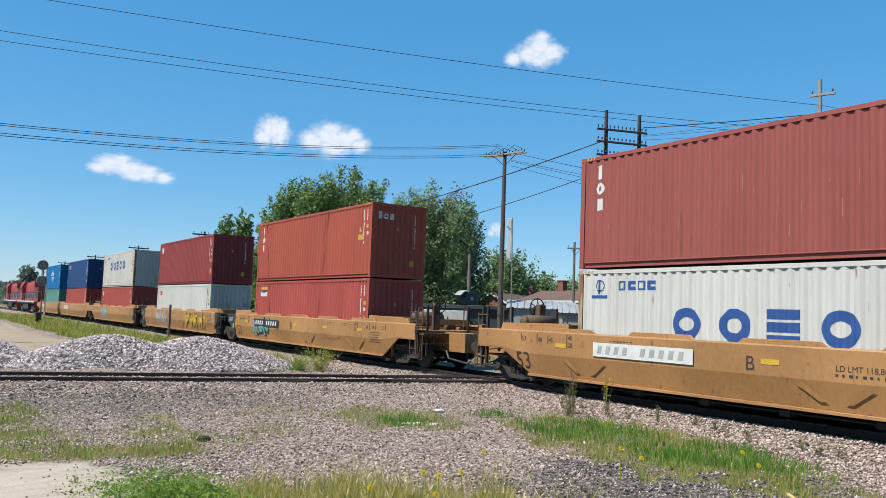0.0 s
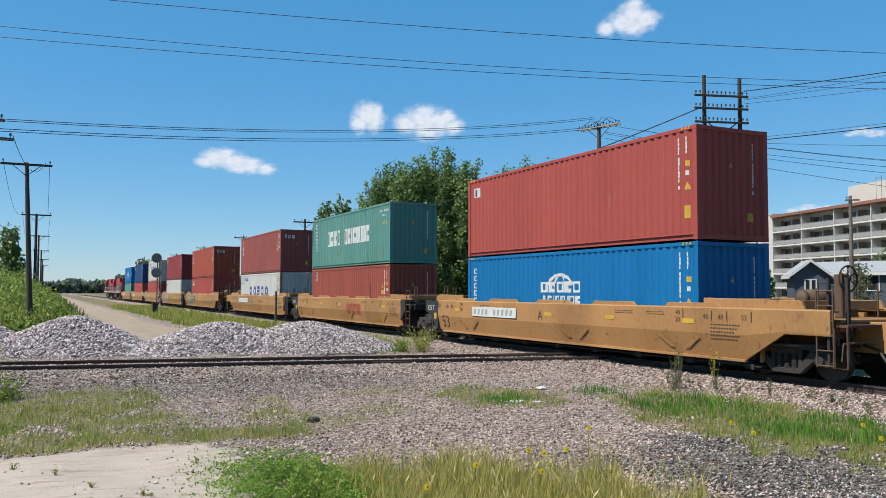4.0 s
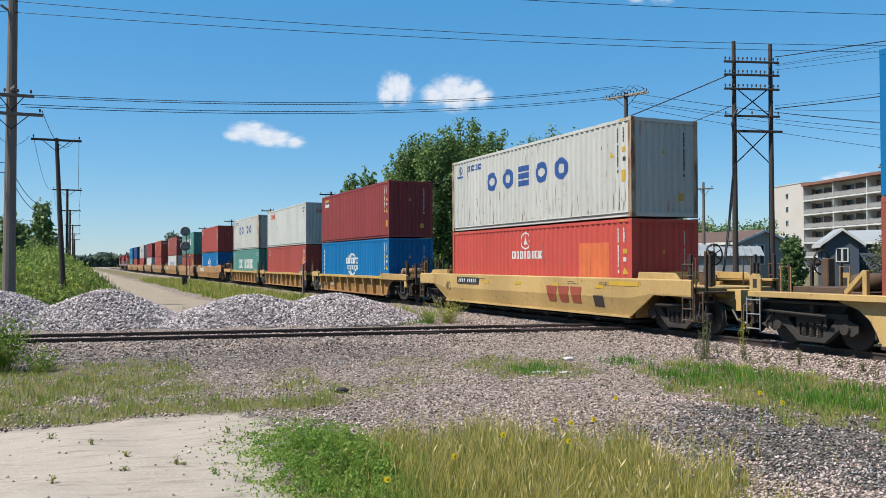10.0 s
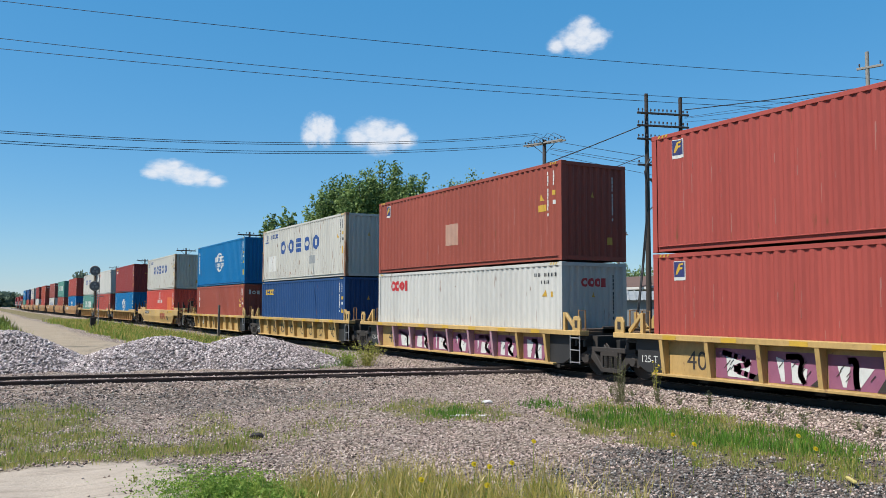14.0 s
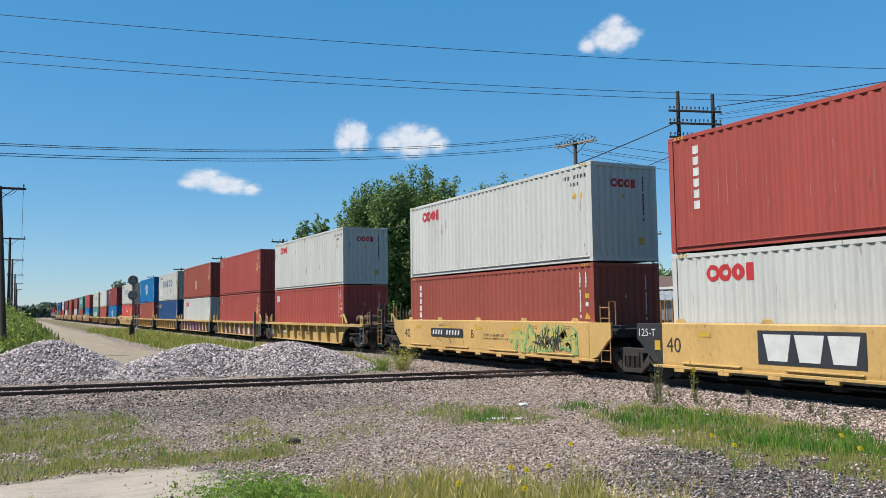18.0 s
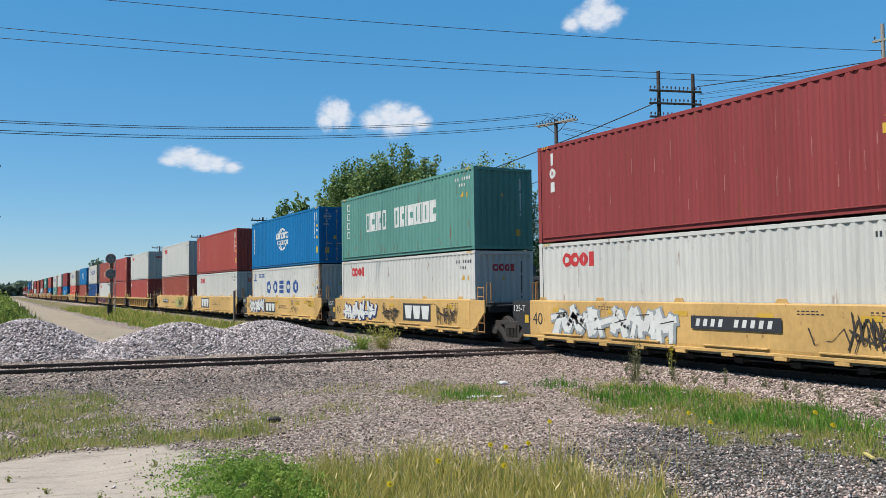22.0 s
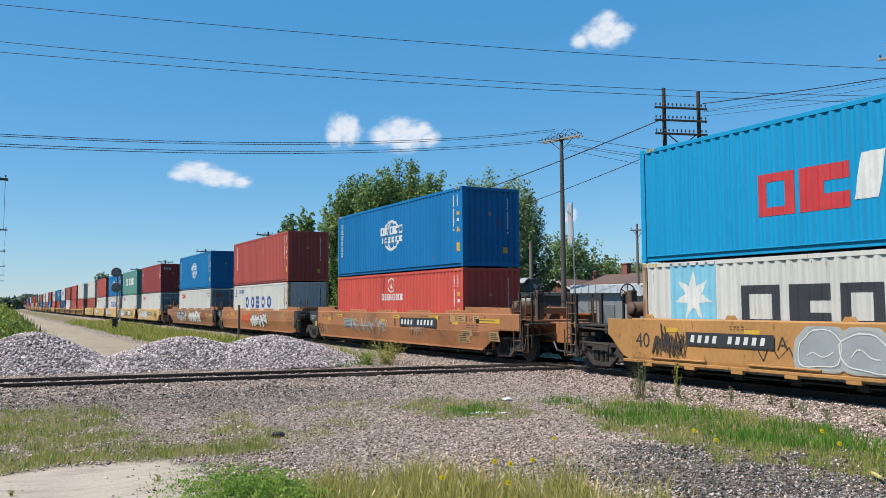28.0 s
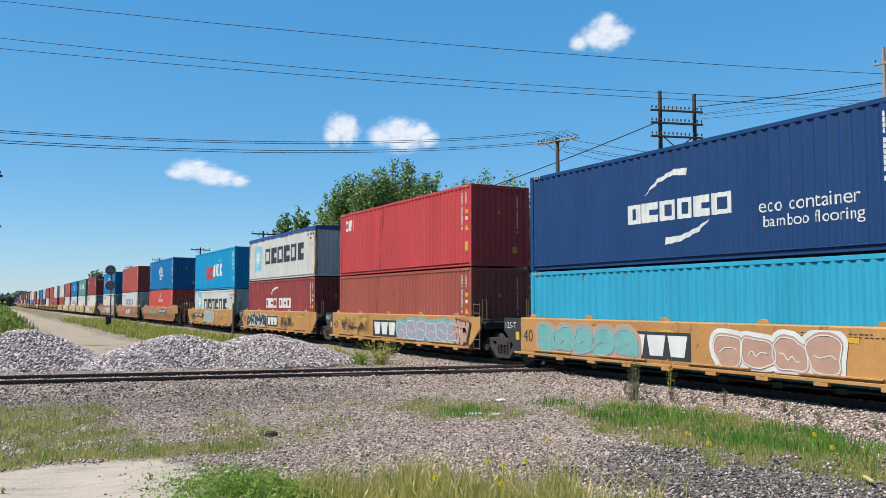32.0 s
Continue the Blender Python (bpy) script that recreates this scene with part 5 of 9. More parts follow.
            for word, u, v in (("40", -2.2, 1.32), ("20", -2.2, 1.14), ("45", -1.24, 1.24), ("48", -0.76, 1.24), ("53", -0.04, 1.24)):
                rear_marks = rear_marks + moved(text_polys(word, 0.17), -tl + u, v)
            put("number", rear_marks, "m_dark")
            put("small_print", sum((rect(-tl - 1.0 + 0.085 * j, 1.1 - 0.085 * i, 0.055, 0.032) for i in range(5) for j in range(11 - i % 3)), []), "m_tan" if col == "umber" else "m_dark")
    else:
        def put_r(name, polys, m, off=0.004):
            ob = part(name, decal(name, polys, MAT[m], lambda u, v: (-XO + 0.25 - off, -u, v)), car)
            if len(polys) > 1:
                ob["kind"] = "stuff"
        put_r("number", moved(text_polys("40", 0.62), -4.98, 0.42) if col == "gold" and seed % 2 else moved(text_polys("40", 0.52), -1.1, 0.44), "m_dark")
        for k in range(7):
            put("reflector", rect(-5.5 + 1.75 * k, s["top"] - 0.115, 0.42, 0.10), "m_yellow", 0.006)
        for i, (k0, k1, bg, fg) in enumerate(panels):
            for k in range(k0, k1):
                u0 = -5.6 + 1.4 * k + 0.08
                if bg != col:
                    put_r("sprayed_panel", rect(u0, 0.29, 1.24, 0.66), bg, 0.004)
                if bg == col:
                    sh = scrawl(rnd, u0 + 0.25, 0.36, 0.75, 0.5, 0.06) + hoop(u0 + rnd.uniform(0.2, 0.5), 0.4, 0.5, 0.42, 0.05, 12, rnd.uniform(0, 120), rnd.uniform(220, 350))
                    put_r("sprayed_shape", sh, fg, 0.008)
                else:
                    put_r("sprayed_shape", [[(u0 + rnd.uniform(0.08, 0.4), 0.34), (u0 + rnd.uniform(0.65, 0.95), 0.33), (u0 + rnd.uniform(0.8, 1.14), rnd.uniform(0.6, 0.86)), (u0 + 0.2, rnd.uniform(0.72, 0.88))]], fg, 0.008)
                    xs_ = sorted(rnd.uniform(0.1, 1.1) for _ in range(3))
                    bars = stroke([(u0 + xs_[0], 0.33), (u0 + xs_[0] + rnd.uniform(-0.1, 0.15), 0.92)], 0.17, 0.17)
                    bars += stroke(rounded([(u0 + xs_[0], 0.85), (u0 + xs_[2], rnd.uniform(0.6, 0.9)), (u0 + xs_[1], 0.52), (u0 + xs_[2], 0.36)]), 0.12, 0.12)
                    put_r("sprayed_stroke", [[(x, min(max(y, 0.3), 0.94)) for x, y in q] for q in bars], bg, 0.012)
                    ticks = sum((rect(u0 + rnd.uniform(0.15, 0.95), rnd.uniform(0.4, 0.74), 0.02, 0.12, 0.1) for j in range(5)), [])
                    put_r("sprayed_stroke", ticks + [[(u0 + 1.0, 0.3), (u0 + 1.22, 0.3), (u0 + 1.22, rnd.uniform(0.45, 0.7))]], "m_dark", 0.016)
        if not panels:
            pu = -4.0 if seed % 2 else -5.35
            put_r("number_plate", rect(pu, 0.5, 1.24, 0.27) + rect(pu + 1.4, 0.5, 1.1, 0.27), "m_dark", 0.007)
            put_r("number_mark", sum((rect(pu + 1.46 + 0.165 * i, 0.54, 0.095, 0.19, 0.03) for i in range(6)), []), "m_white", 0.011)
            put_r("small_print", sum((rect(0.35 + 0.1 * j, 0.72 - 0.12 * i, 0.07, 0.06) for i in range(2) for j in range(7 if i == 0 else 5)), []) + hoop(1.95, 0.5, 0.34, 0.34, 0.02, 4, 45, 405), "m_dark", 0.008)
    if plate:
        u, v, w, h = (tl + 2.65, 0.98, 3.1, 0.34) if kind == "wide" else (tl + 2.6, 0.86, 2.5, 0.3) if kind == "flat" else (tl + 1.35, 1.06, 1.9, 0.24)
        u = u if plate_u is None else plate_u
        if kind != "ribbed":
            put("number_plate", rect(u, v, w, h), "m_black" if plate == "black" else "m_white", 0.033)
            bars = []
            for i in range(10):
                if i != 4:
                    bars += rect(u + 0.14 + (w - 0.28) * i / 10, v + h * 0.22, (w - 0.28) / 10 * 0.5, h * 0.56, 0.04)
            put("number_mark", bars, "m_white" if plate == "black" else "m_faded", 0.037)
    if letter:
        put("letter", moved(text_polys(letter, 0.42), letter_u if letter_u is not None else -0.75 if kind == "wide" else 0.9, 0.98 if kind == "wide" else 0.85), "m_dark")
    if stencil:
        su, sv, sh = (1.2, 1.1, 0.155) if kind == "wide" else (0.3, 0.93, 0.122)
        put("stencil", moved(text_polys(stencil, sh), su, sv), "m_dark")
        put("small_print", sum((rect(su + 0.13 * j, sv - 0.1, 0.03 + 0.07 * rnd.random(), 0.05) for j in range(12 if kind == "wide" else 13)), []), "m_dark")
    for u in (tl + 3.2, 3.2, -tl - (3.3 if kind == "wide" else 1.4)):
        put("small_print", sum((rect(u + 0.11 * j, hi - 0.08 - 0.06 * i, rnd.uniform(0.04, 0.09), 0.022) for i in range(2) for j in range(rnd.randint(4, 7))), []), "m_dark") if kind != "ribbed" else None
    if emblem:
        m, u, v, h, bg = emblem
        if bg:
            put("emblem_panel", rect(u - 0.12, v - 0.08, h * 4.6, h + 0.16), bg, 0.010)
        for k in range(3):
            q = u + h * (0.05 + 1.42 * k)
            put("emblem", [[(q + h * 0.2, v), (q + h * 1.08, v), (q + h * 1.28, v + h), (q, v + h)]], m, 0.014)
    for (u, w, style, c_out, c_fill, c_line) in graffiti:
        v0, v1 = (0.5 if kind == "wide" else 0.45), hi
        o, f, ln = tag_shapes(rnd, u, w, v0, v1, style)
        if o:
            put("graffiti", o, c_out, 0.016, lift=0.0003)
            put("graffiti", f, c_fill, 0.021, lift=0.0003)
        put("graffiti", ln, c_line, 0.027, lift=0.0003)
    for u, v, w, h, m in labels:
        put("sign_panel", rect(u, v, w, h), m, 0.011)
        if w > 0.35:
            put("small_print", sum((rect(u + 0.06, v + h - 0.07 - 0.06 * i, (w - 0.12) * rnd.uniform(0.6, 1.0), 0.026) for i in range(max(1, int((h - 0.04) / 0.06)))), []), "m_dark", 0.014)
    if kind == "wide":
        lug = cached(("lug", col), lambda: Geo().prism([(-1.0, 0), (1.0, 0), (0.86, 0.11), (-0.86, 0.11)], 0, -0.03, 0.03).mesh("guide_plate", MAT[col], 0.006))
        for u in (-6.2, -3.1, 0.0, 3.0, 6.1):
            for sx in (-1, 1):
                part("guide_plate", lug, car, at=(sx * (XO - 0.1), -u, s["top"] - 0.01))
        for end, sy in ((front, 1), (rear, -1)):
            ey = 8.75 if end == "art" else 9.3
            wall = cached(("coam", col, ey), lambda: Geo().prism([(6.35, 0), (ey, 0), (ey - 0.1, 0.2), (6.35, 0.24)], 0, -1.3, -1.22).prism([(6.35, 0), (ey, 0), (ey - 0.1, 0.2), (6.35, 0.24)], 0, 1.22, 1.3).box(-1.22, 1.22, 6.35, 6.42, 0, 0.22).box(-1.22, 1.22, ey - 0.2, ey - 0.12, 0, 0.2).mesh("end_coaming", MAT[col], 0.008))
            part("end_coaming", mirrored(wall, 1, sy), car, at=(0, 0, s["top"] - 0.02))
    elif kind == "short":
        wall = cached(("coams", col), lambda: Geo().prism([(6.45, 0), (8.2, 0), (8.0, 0.18), (6.5, 0.2)], 0, -1.3, -1.22).prism([(6.45, 0), (8.2, 0), (8.0, 0.18), (6.5, 0.2)], 0, 1.22, 1.3).box(-1.22, 1.22, 6.45, 6.52, 0, 0.19).mesh("end_coaming", MAT[col], 0.008))
        for sy in (1, -1):
            part("end_coaming", mirrored(wall, 1, sy), car, at=(0, 0, s["top"] - 0.02))
        put("sign_panel", rect(4.6, 0.55, 0.5, 0.34), "m_dark", 0.011)
        put("sign_panel", rect(5.4, 1.2, 1.4, 0.13), "m_yellow", 0.011)
    elif kind == "flat":
        lug = cached(("luga", col), lambda: Geo().prism([(-0.17, 0), (0.17, 0), (0.09, 0.11), (-0.09, 0.11)], 0, -0.03, 0.03).mesh("guide_plate", MAT[col], 0.006))
        for u in (-5.6, -3.0, -0.1, 2.8, 5.5):
            for sx in (-1, 1):
                part("guide_plate", lug, car, at=(sx * (XO - 0.06), -u, s["top"] - 0.01))
    if graffiti or col in ("rusty", "umber"):
        put("graffiti", scrawl(rnd, rnd.uniform(1.5, 4.0), 0.6, 1.5, 0.4) + scrawl(rnd, rnd.uniform(-4, 0), 0.6, 1.2, 0.35), "m_dark", 0.012)
    if front == "art":
        uy = tl - (0.95 if kind == "flat" else 1.3 if kind == "wide" else 0.56)
        f = (lambda u, v: (-XO - 0.004 if kind != "wide" else -XO - 0.010, -u, v)) if kind != "ribbed" else (lambda u, v: (-XO + 0.194, -u, v))
        part("number", decal("number", moved(text_polys("125-T" if kind != "wide" else "125 T", 0.27 if kind != "ribbed" else 0.24), uy + 0.06, 1.12 if kind != "ribbed" else 0.5), MAT["m_white"], f), car)
        part("warning_label", decal("warning_label", rect(uy + 0.68, 0.78, 0.2, 0.24), MAT["m_yellow"], f), car) if kind != "ribbed" else None
    if kind == "ribbed":
        for end, sy in ((front, 1), (rear, -1)):
            ye = s[end]
            for sx in ((-1, 1) if col == "ochre" else ()):
                box = cached(("endbox", end), lambda: Geo().prism([(s["well"] - 0.5, -0.16), (ye + 0.02, -0.16), (ye + 0.02, 0.1), (ye - 0.25, 0.15), (s["well"] - 0.42, 0.15), (s["well"] - 0.5, 0.1)], 0, -0.09, 0.05).box(-0.06, 0.06, ye - 0.32, ye - 0.02, -0.48, -0.16).mesh("end_box", MAT["ochre_rim"], 0.02))
                part("end_box", mirrored(box, 1, sy), car, at=(sx * (XO - 0.02), 0, s["top"]))
                bar = cached(("endbar",), lambda: Geo().box(-0.035, 0.035, -0.05, -0.015, -0.3, 0.78).box(-0.035, 0.035, 0.045, 0.08, -0.3, 0.78).box(-0.03, 0.03, -0.015, 0.045, 0.74, 0.78).mesh("end_bar", MAT["iron"], 0.006))
                part("end_bar", bar, car, at=(sx * (XO - 0.02), sy * (ye - 0.06), s["top"]))
                stir = cached(("stir", end), lambda: Geo().path([(0, ye - 0.75, -0.1), (0, ye - 0.75, -0.72), (0, ye - 0.3, -0.72), (0, ye - 0.3, -0.1)], 0.016, 5).path([(-0.05, s["well"] - 0.35, 0.1), (-0.05, s["well"] - 0.35, 0.26), (-0.05, s["well"] - 0.2, 0.26), (-0.05, s["well"] - 0.2, 0.1)], 0.02, 5).mesh("stirrup_step", MAT["galv"]))
                part("stirrup_step", mirrored(stir, 1, sy), car, at=(sx * (XO + 0.02), 0, s["top"]))
            for sx in ((-1, 1) if col != "ochre" else ()):
                hk = cached(("slot", col), lambda: Geo().prism([(-0.17, 0), (0.17, 0), (0.17, 0.3), (0.1, 0.42), (-0.1, 0.42), (-0.17, 0.3)], 0, -0.03, 0.03).mesh("end_bracket", MAT[col], 0.008))
                part("end_bracket", hk, car, at=(sx * (XO - 0.06), sy * (ye - 0.2), s["top"] - 0.02))
                hole = cached(("hole",), lambda: Geo().prism([(-0.06, 0.1), (0.06, 0.1), (0.06, 0.3), (-0.06, 0.3)], 0, -0.034, 0.034).mesh("bracket_slot", MAT["under"]))
                part("bracket_slot", hole, car, at=(sx * (XO - 0.06), sy * (ye - 0.2), s["top"] - 0.02))
                ps = cached(("push", col), lambda: Geo().box(-0.05, 0.05, -0.05, 0.05, 0, 0.55).prism([(0.0, 0.48), (0.06, 0.54), (0.5, 0.12), (0.45, 0.02)], 0, -0.04, 0.04).mesh("corner_guide", MAT[col], 0.008))
                part("corner_guide", mirrored(ps, 1, sy), car, at=(sx * (XO - 0.2), sy * (s["well"] + 0.12), s["top"] - 0.05))
            fr = cached(("frame_end", end), lambda: Geo().box(-1.1, 1.1, s["well"] + 0.35, s["well"] + 0.75, 0, 0.16).box(-0.5, 0.5, s["well"] + 0.75, ye - 0.3, 0.02, 0.22).box(-1.15, -0.6, s["well"] + 0.8, ye - 0.15, 0.0, 0.1).mesh("deck_frame", MAT["iron"], 0.01))
            part("deck_frame", mirrored(fr, 1, sy), car, at=(0, 0, s["top"] - 0.12))
            sk = cached(("skirt", end), lambda: Geo().prism([(s["well"] + 0.7, 0.0), (ye + 0.1, 0.0), (ye + 0.1, -0.35), (s["well"] + 1.1, -0.5)], 0, -1.0, 1.0).mesh("end_skirt", MAT["under"], 0.01))
            part("end_skirt", mirrored(sk, 1, sy), car, at=(0, 0, s["top"] - 0.14))
    MOVERS.append((car, TRACK_X, y, 0))
    return car


def cross_step(kind, col):
    s, g = SPEC[kind], Geo()
    y = s["cpl"]
    z = s["top"] - 0.35
    g.box(-1.35, 1.35, y - 0.05, y + 0.28, z, z + 0.05)
    for x in (-1.3, -0.75, 0.75, 1.3):
        g.box(x - 0.03, x + 0.03, y - 0.05, y + 0.02, z - 0.35, z)
    g.path([(-1.4, y, z), (-1.4, y, 0.35), (-1.4, y + 0.3, 0.35), (-1.4, y + 0.3, z)], 0.02)
    g.path([(1.4, y, z), (1.4, y, 0.35), (1.4, y + 0.3, 0.35), (1.4, y + 0.3, z)], 0.02)
    return g.mesh("crossover_step", MAT["iron"])


def floor_mesh(kind):
    s, g = SPEC[kind], Geo()
    g.box(-1.28, 1.28, -s["well"], s["well"], 0.19, 0.22)
    for k in range(9):
        y = -s["well"] + 0.3 + (2 * s["well"] - 0.6) * k / 8
        g.box(-1.3, 1.3, y - 0.12, y + 0.12, 0.13, 0.248)
    return g.mesh("well_floor", MAT["under"])


# the train: front end of the upper container at the start, car, containers
TRAIN = [
    # y, car kind, colour, front joint, rear joint, upper, lower, options
    (117.8, "wide", "tan", "cpl", "art", ("blue", "globe"), ("green", "plain"), {}),
    (99.9, "wide", "tan", "art", "cpl", ("navy", "seaco"), ("red", "plain"), {}),
    (79.78, "wide", "tan", "cpl", "art", ("worn_white", "cosco"), ("red", "textainer"), dict(seed=4, plate="", graffiti=((-4.0, 2.4, "fat", "m_teal", "m_faded", "m_navy"),))),
    (59.66, "wide", "tan", "art", "art", ("maroon", "textainer"), ("white", "ccl"), dict(seed=5, plate="", graffiti=((-5.0, 2.8, "fat", "m_pink", "m_faded", "m_dark"), (2.4, 3.4, "block", "m_dark", "m_yellow", "m_dark")))),
    (40.03, "wide", "tan", "art", "cpl", ("orange_red", "tex"), ("red", "flag"), dict(seed=6, plate="black", letter="B", graffiti=((-5.4, 2.2, "fat", "m_dark", "m_teal", "m_dark"),))),
    (16.15, "wide", "tan", "cpl", "art", ("rosewood", "tex"), ("white", "cosco_low"), dict(seed=7, plate="white", letter="B", stencil="LD LMT 118,800 PER UNIT")),
    (-3.35, "wide", "tan", "art", "art", ("green", "china"), ("brown", "eff"), dict(seed=8, plate="", letter="C", stencil="LD LMT 78,163 PER UNIT", emblem=("m_ttxred", 0.9, 0.72, 0.52, None))),
    (-23.35, "wide", "tan", "art", "cpl", ("red", "textainer"), ("blue", "globe"), dict(seed=9, plate="white", letter="A")),
    (-45.15, "ribbed", "ochre", "cpl", "art", ("worn_white", "cosco"), ("green", "china"), dict(seed=10)),
    (-60.83, "ribbed", "ochre", "art", "art", ("white", "oocl_orange"), ("red", "eff"), dict(seed=11)),
    (-77.05, "ribbed", "ochre", "art", "cpl", ("maroon", "flag"), ("blue", "globe"), dict(seed=12)),
    (-96.91, "short", "gold", "cpl", "cpl", ("worn_white", "cosco"), ("scarlet", "magellan"), dict(seed=13, plate="black", emblem=("m_ttxred", 1.9, 0.62, 0.5, None))),
    (-117.08, "ribbed", "gold", "cpl", "art", ("blue", "globe"), ("brown", "tex"), dict(seed=14)),
    (-132.88, "ribbed", "gold", "art", "art", ("worn_white", "cosco"), ("navy", "seaco"), dict(seed=15, panels=((1, 8, "gold", "m_dark"),))),
    (-148.6, "ribbed", "gold", "art", "art", ("brown", "eff"), ("white", "oocl"), dict(seed=17, panels=((1, 8, "m_purple", "m_white"),))),
    (-164.42, "ribbed", "gold", "art", "art", ("red", "eff"), ("red", "eff"), dict(seed=19, panels=((1, 8, "m_purple", "m_white"),))),
    (-180.14, "ribbed", "gold", "art", "cpl", ("white", "oocl"), ("red", "textainer"), dict(seed=20)),
    (-200.25, "flat", "yellow", "cpl", "art", ("white", "oocl"), ("brown", "triton"), dict(seed=21, plate="black", letter="B", letter_u=-0.55, stencil="LD LMT 124 200 PER UNIT", graffiti=((2.2, 3.6, "fat", "m_sage", "m_lime", "m_sage"), (3.4, 1.6, "thin", "m_dark", "m_dark", "m_dark")))),
    (-215.6, "flat", "yellow", "art", "art", ("red", "triton"), ("white", "oocl"), dict(seed=22, plate="", letter="C", letter_u=2.35, stencil="LD LMT 72,264 PER UNIT", emblem=("m_white", -3.1, 0.68, 0.56, "m_black"))),
    (-231.42, "flat", "yellow", "art", "art", ("blue", "globe"), ("white", "cosco"), dict(seed=23, plate="", letter="D", letter_u=2.6, doors_up="m_faded", stencil="LD LMT 124,300 PER UNIT", emblem=("m_white", -2.1, 0.66, 0.42, "m_black"), labels=((-0.3, 1.07, 0.5, 0.14, "m_yellow"), (3.3, 1.07, 0.55, 0.14, "m_yellow"), (2.5, 1.2, 0.42, 0.1, "m_pale"), (5.2, 1.0, 0.85, 0.3, "m_yellow")), graffiti=((-5.4, 3.15, "block", "m_navy", "m_white", "m_navy"),))),
    (-246.68, "flat", "yellow", "art", "art", ("green", "china"), ("white", "oocl"), dict(seed=24, plate="", letter="E", letter_u=4.4, emblem=("m_white", 1.2, 0.7, 0.5, "m_black"), graffiti=((-5.0, 3.6, "block", "m_navy", "m_white", "m_navy"), (-0.9, 1.6, "thin", "m_dark", "m_dark", "m_dark"), (3.9, 1.4, "thin", "m_dark", "m_dark", "m_dark")))),
    (-262.66, "flat", "yellow", "art", "cpl", ("maroon", "tex"), ("white", "oocl"), dict(seed=25, plate="black", plate_u=0.35, doors="m_faded", labels=((7.4, 0.95, 0.8, 0.4, "m_yellow"),), graffiti=((-5.0, 5.0, "block", "m_grey", "m_white", "m_dark"), (4.3, 1.5, "thin", "m_dark", "m_dark", "m_dark")))),
    (-284.58, "wide", "umber", "cpl", "art", ("blue", "globe"), ("white", "oocl"), dict(seed=26, plate="black", plate_u=-5.05, doors="m_red", labels=((7.2, 1.06, 0.85, 0.12, "m_yellow"), (3.6, 1.2, 0.6, 0.12, "m_yellow"), (-1.0, 1.3, 0.6, 0.1, "m_yellow")), graffiti=((-5.3, 3.9, "fat", "m_white", "m_faded", "m_dark"), (-0.35, 4.2, "block", "m_faded", "m_white", "m_dark"), (4.3, 1.4, "thin", "m_purple", "m_rust", "m_ttxred")))),
    (-303.8, "wide", "rusty", "art", "art", ("red", "triton"), ("white", "cosco"), dict(seed=27, plate="", labels=((-5.5, 1.18, 0.7, 0.12, "m_yellow"), (5.7, 1.1, 0.5, 0.3, "m_tan")), graffiti=((-2.6, 2.0, "block", "m_tan", "m_orange", "m_dark"), (-0.4, 3.4, "block", "m_dark", "m_white", "m_dark")))),
    (-323.76, "wide", "rusty", "art", "cpl", ("blue", "globe"), ("scarlet", "magellan"), dict(seed=28, plate="black", plate_u=1.55, letter="B", letter_u=0.95, labels=((-4.5, 0.8, 1.0, 0.4, "m_grey"), (5.7, 1.2, 0.35, 0.26, "m_tan"), (6.25, 1.22, 0.5, 0.24, "m_tan"), (6.5, 0.74, 0.7, 0.2, "m_tan"), (7.3, 1.2, 0.4, 0.24, "m_tan"), (7.5, 1.2, 1.5, 0.14, "m_yellow"), (6.2, 0.5, 0.8, 0.3, "m_tan"), (8.3, 0.62, 0.6, 0.3, "m_tan"), (-5.3, 1.28, 0.5, 0.12, "m_yellow"), (0.9, 1.28, 0.6, 0.13, "m_yellow"), (4.1, 1.28, 0.7, 0.14, "m_yellow"), (-7.3, 0.5, 0.5, 0.3, "m_tan")), graffiti=((-3.4, 3.5, "thin", "m_white", "m_faded", "m_faded"), (2.4, 1.2, "thin", "m_white", "m_white", "m_pale")))),
    (-345.21, "flat", "mustard", "cpl", "art", ("sky_blue", "smline"), ("white", "maersk_low"), dict(seed=29, plate="black", plate_u=-4.3, letter="A", letter_u=-1.75, labels=((5.0, 1.1, 0.7, 0.26, "m_yellow"),), graffiti=((-1.2, 2.9, "bubble", "m_faded", "m_grey", "m_white"), (-5.4, 1.0, "thin", "m_dark", "m_dark", "m_dark")))),
    (-360.98, "flat", "mustard", "art", "art", ("white", "maersk"), ("maroon", "cma_low"), dict(seed=30, plate="", tarp=True, emblem=("m_white", -0.9, 0.66, 0.42, "m_black"), graffiti=((-5.1, 4.1, "block", "m_white", "m_black", "m_white"), (1.6, 1.6, "thin", "m_dark", "m_dark", "m_dark")))),
    (-376.6, "flat", "mustard", "art", "art", ("crimson", "cai"), ("brown", "plain"), dict(seed=31, plate="", emblem=("m_white", -1.4, 0.62, 0.5, "m_black"), labels=((-5.5, 1.0, 0.5, 0.24, "m_yellow"),), graffiti=((0.9, 4.9, "bubble", "m_teal", "m_lilac", "m_white"), (-5.2, 3.0, "thin", "m_dark", "m_yellow", "m_dark"), (5.4, 1.0, "block", "m_dark", "m_pale", "m_dark")))),
    (-392.35, "flat", "mustard", "art", "art", ("deep_navy", "cma_big"), ("cyan", "plain"), dict(seed=32, plate="", emblem=("m_white", -1.4, 0.62, 0.5, "m_black"), graffiti=((-5.3, 4.3, "bubble", "m_pale", "m_teal", "m_faded"), (1.5, 3.2, "bubble", "m_white", "m_pale", "m_white")))),
]
FLOOR_Z = 0.25
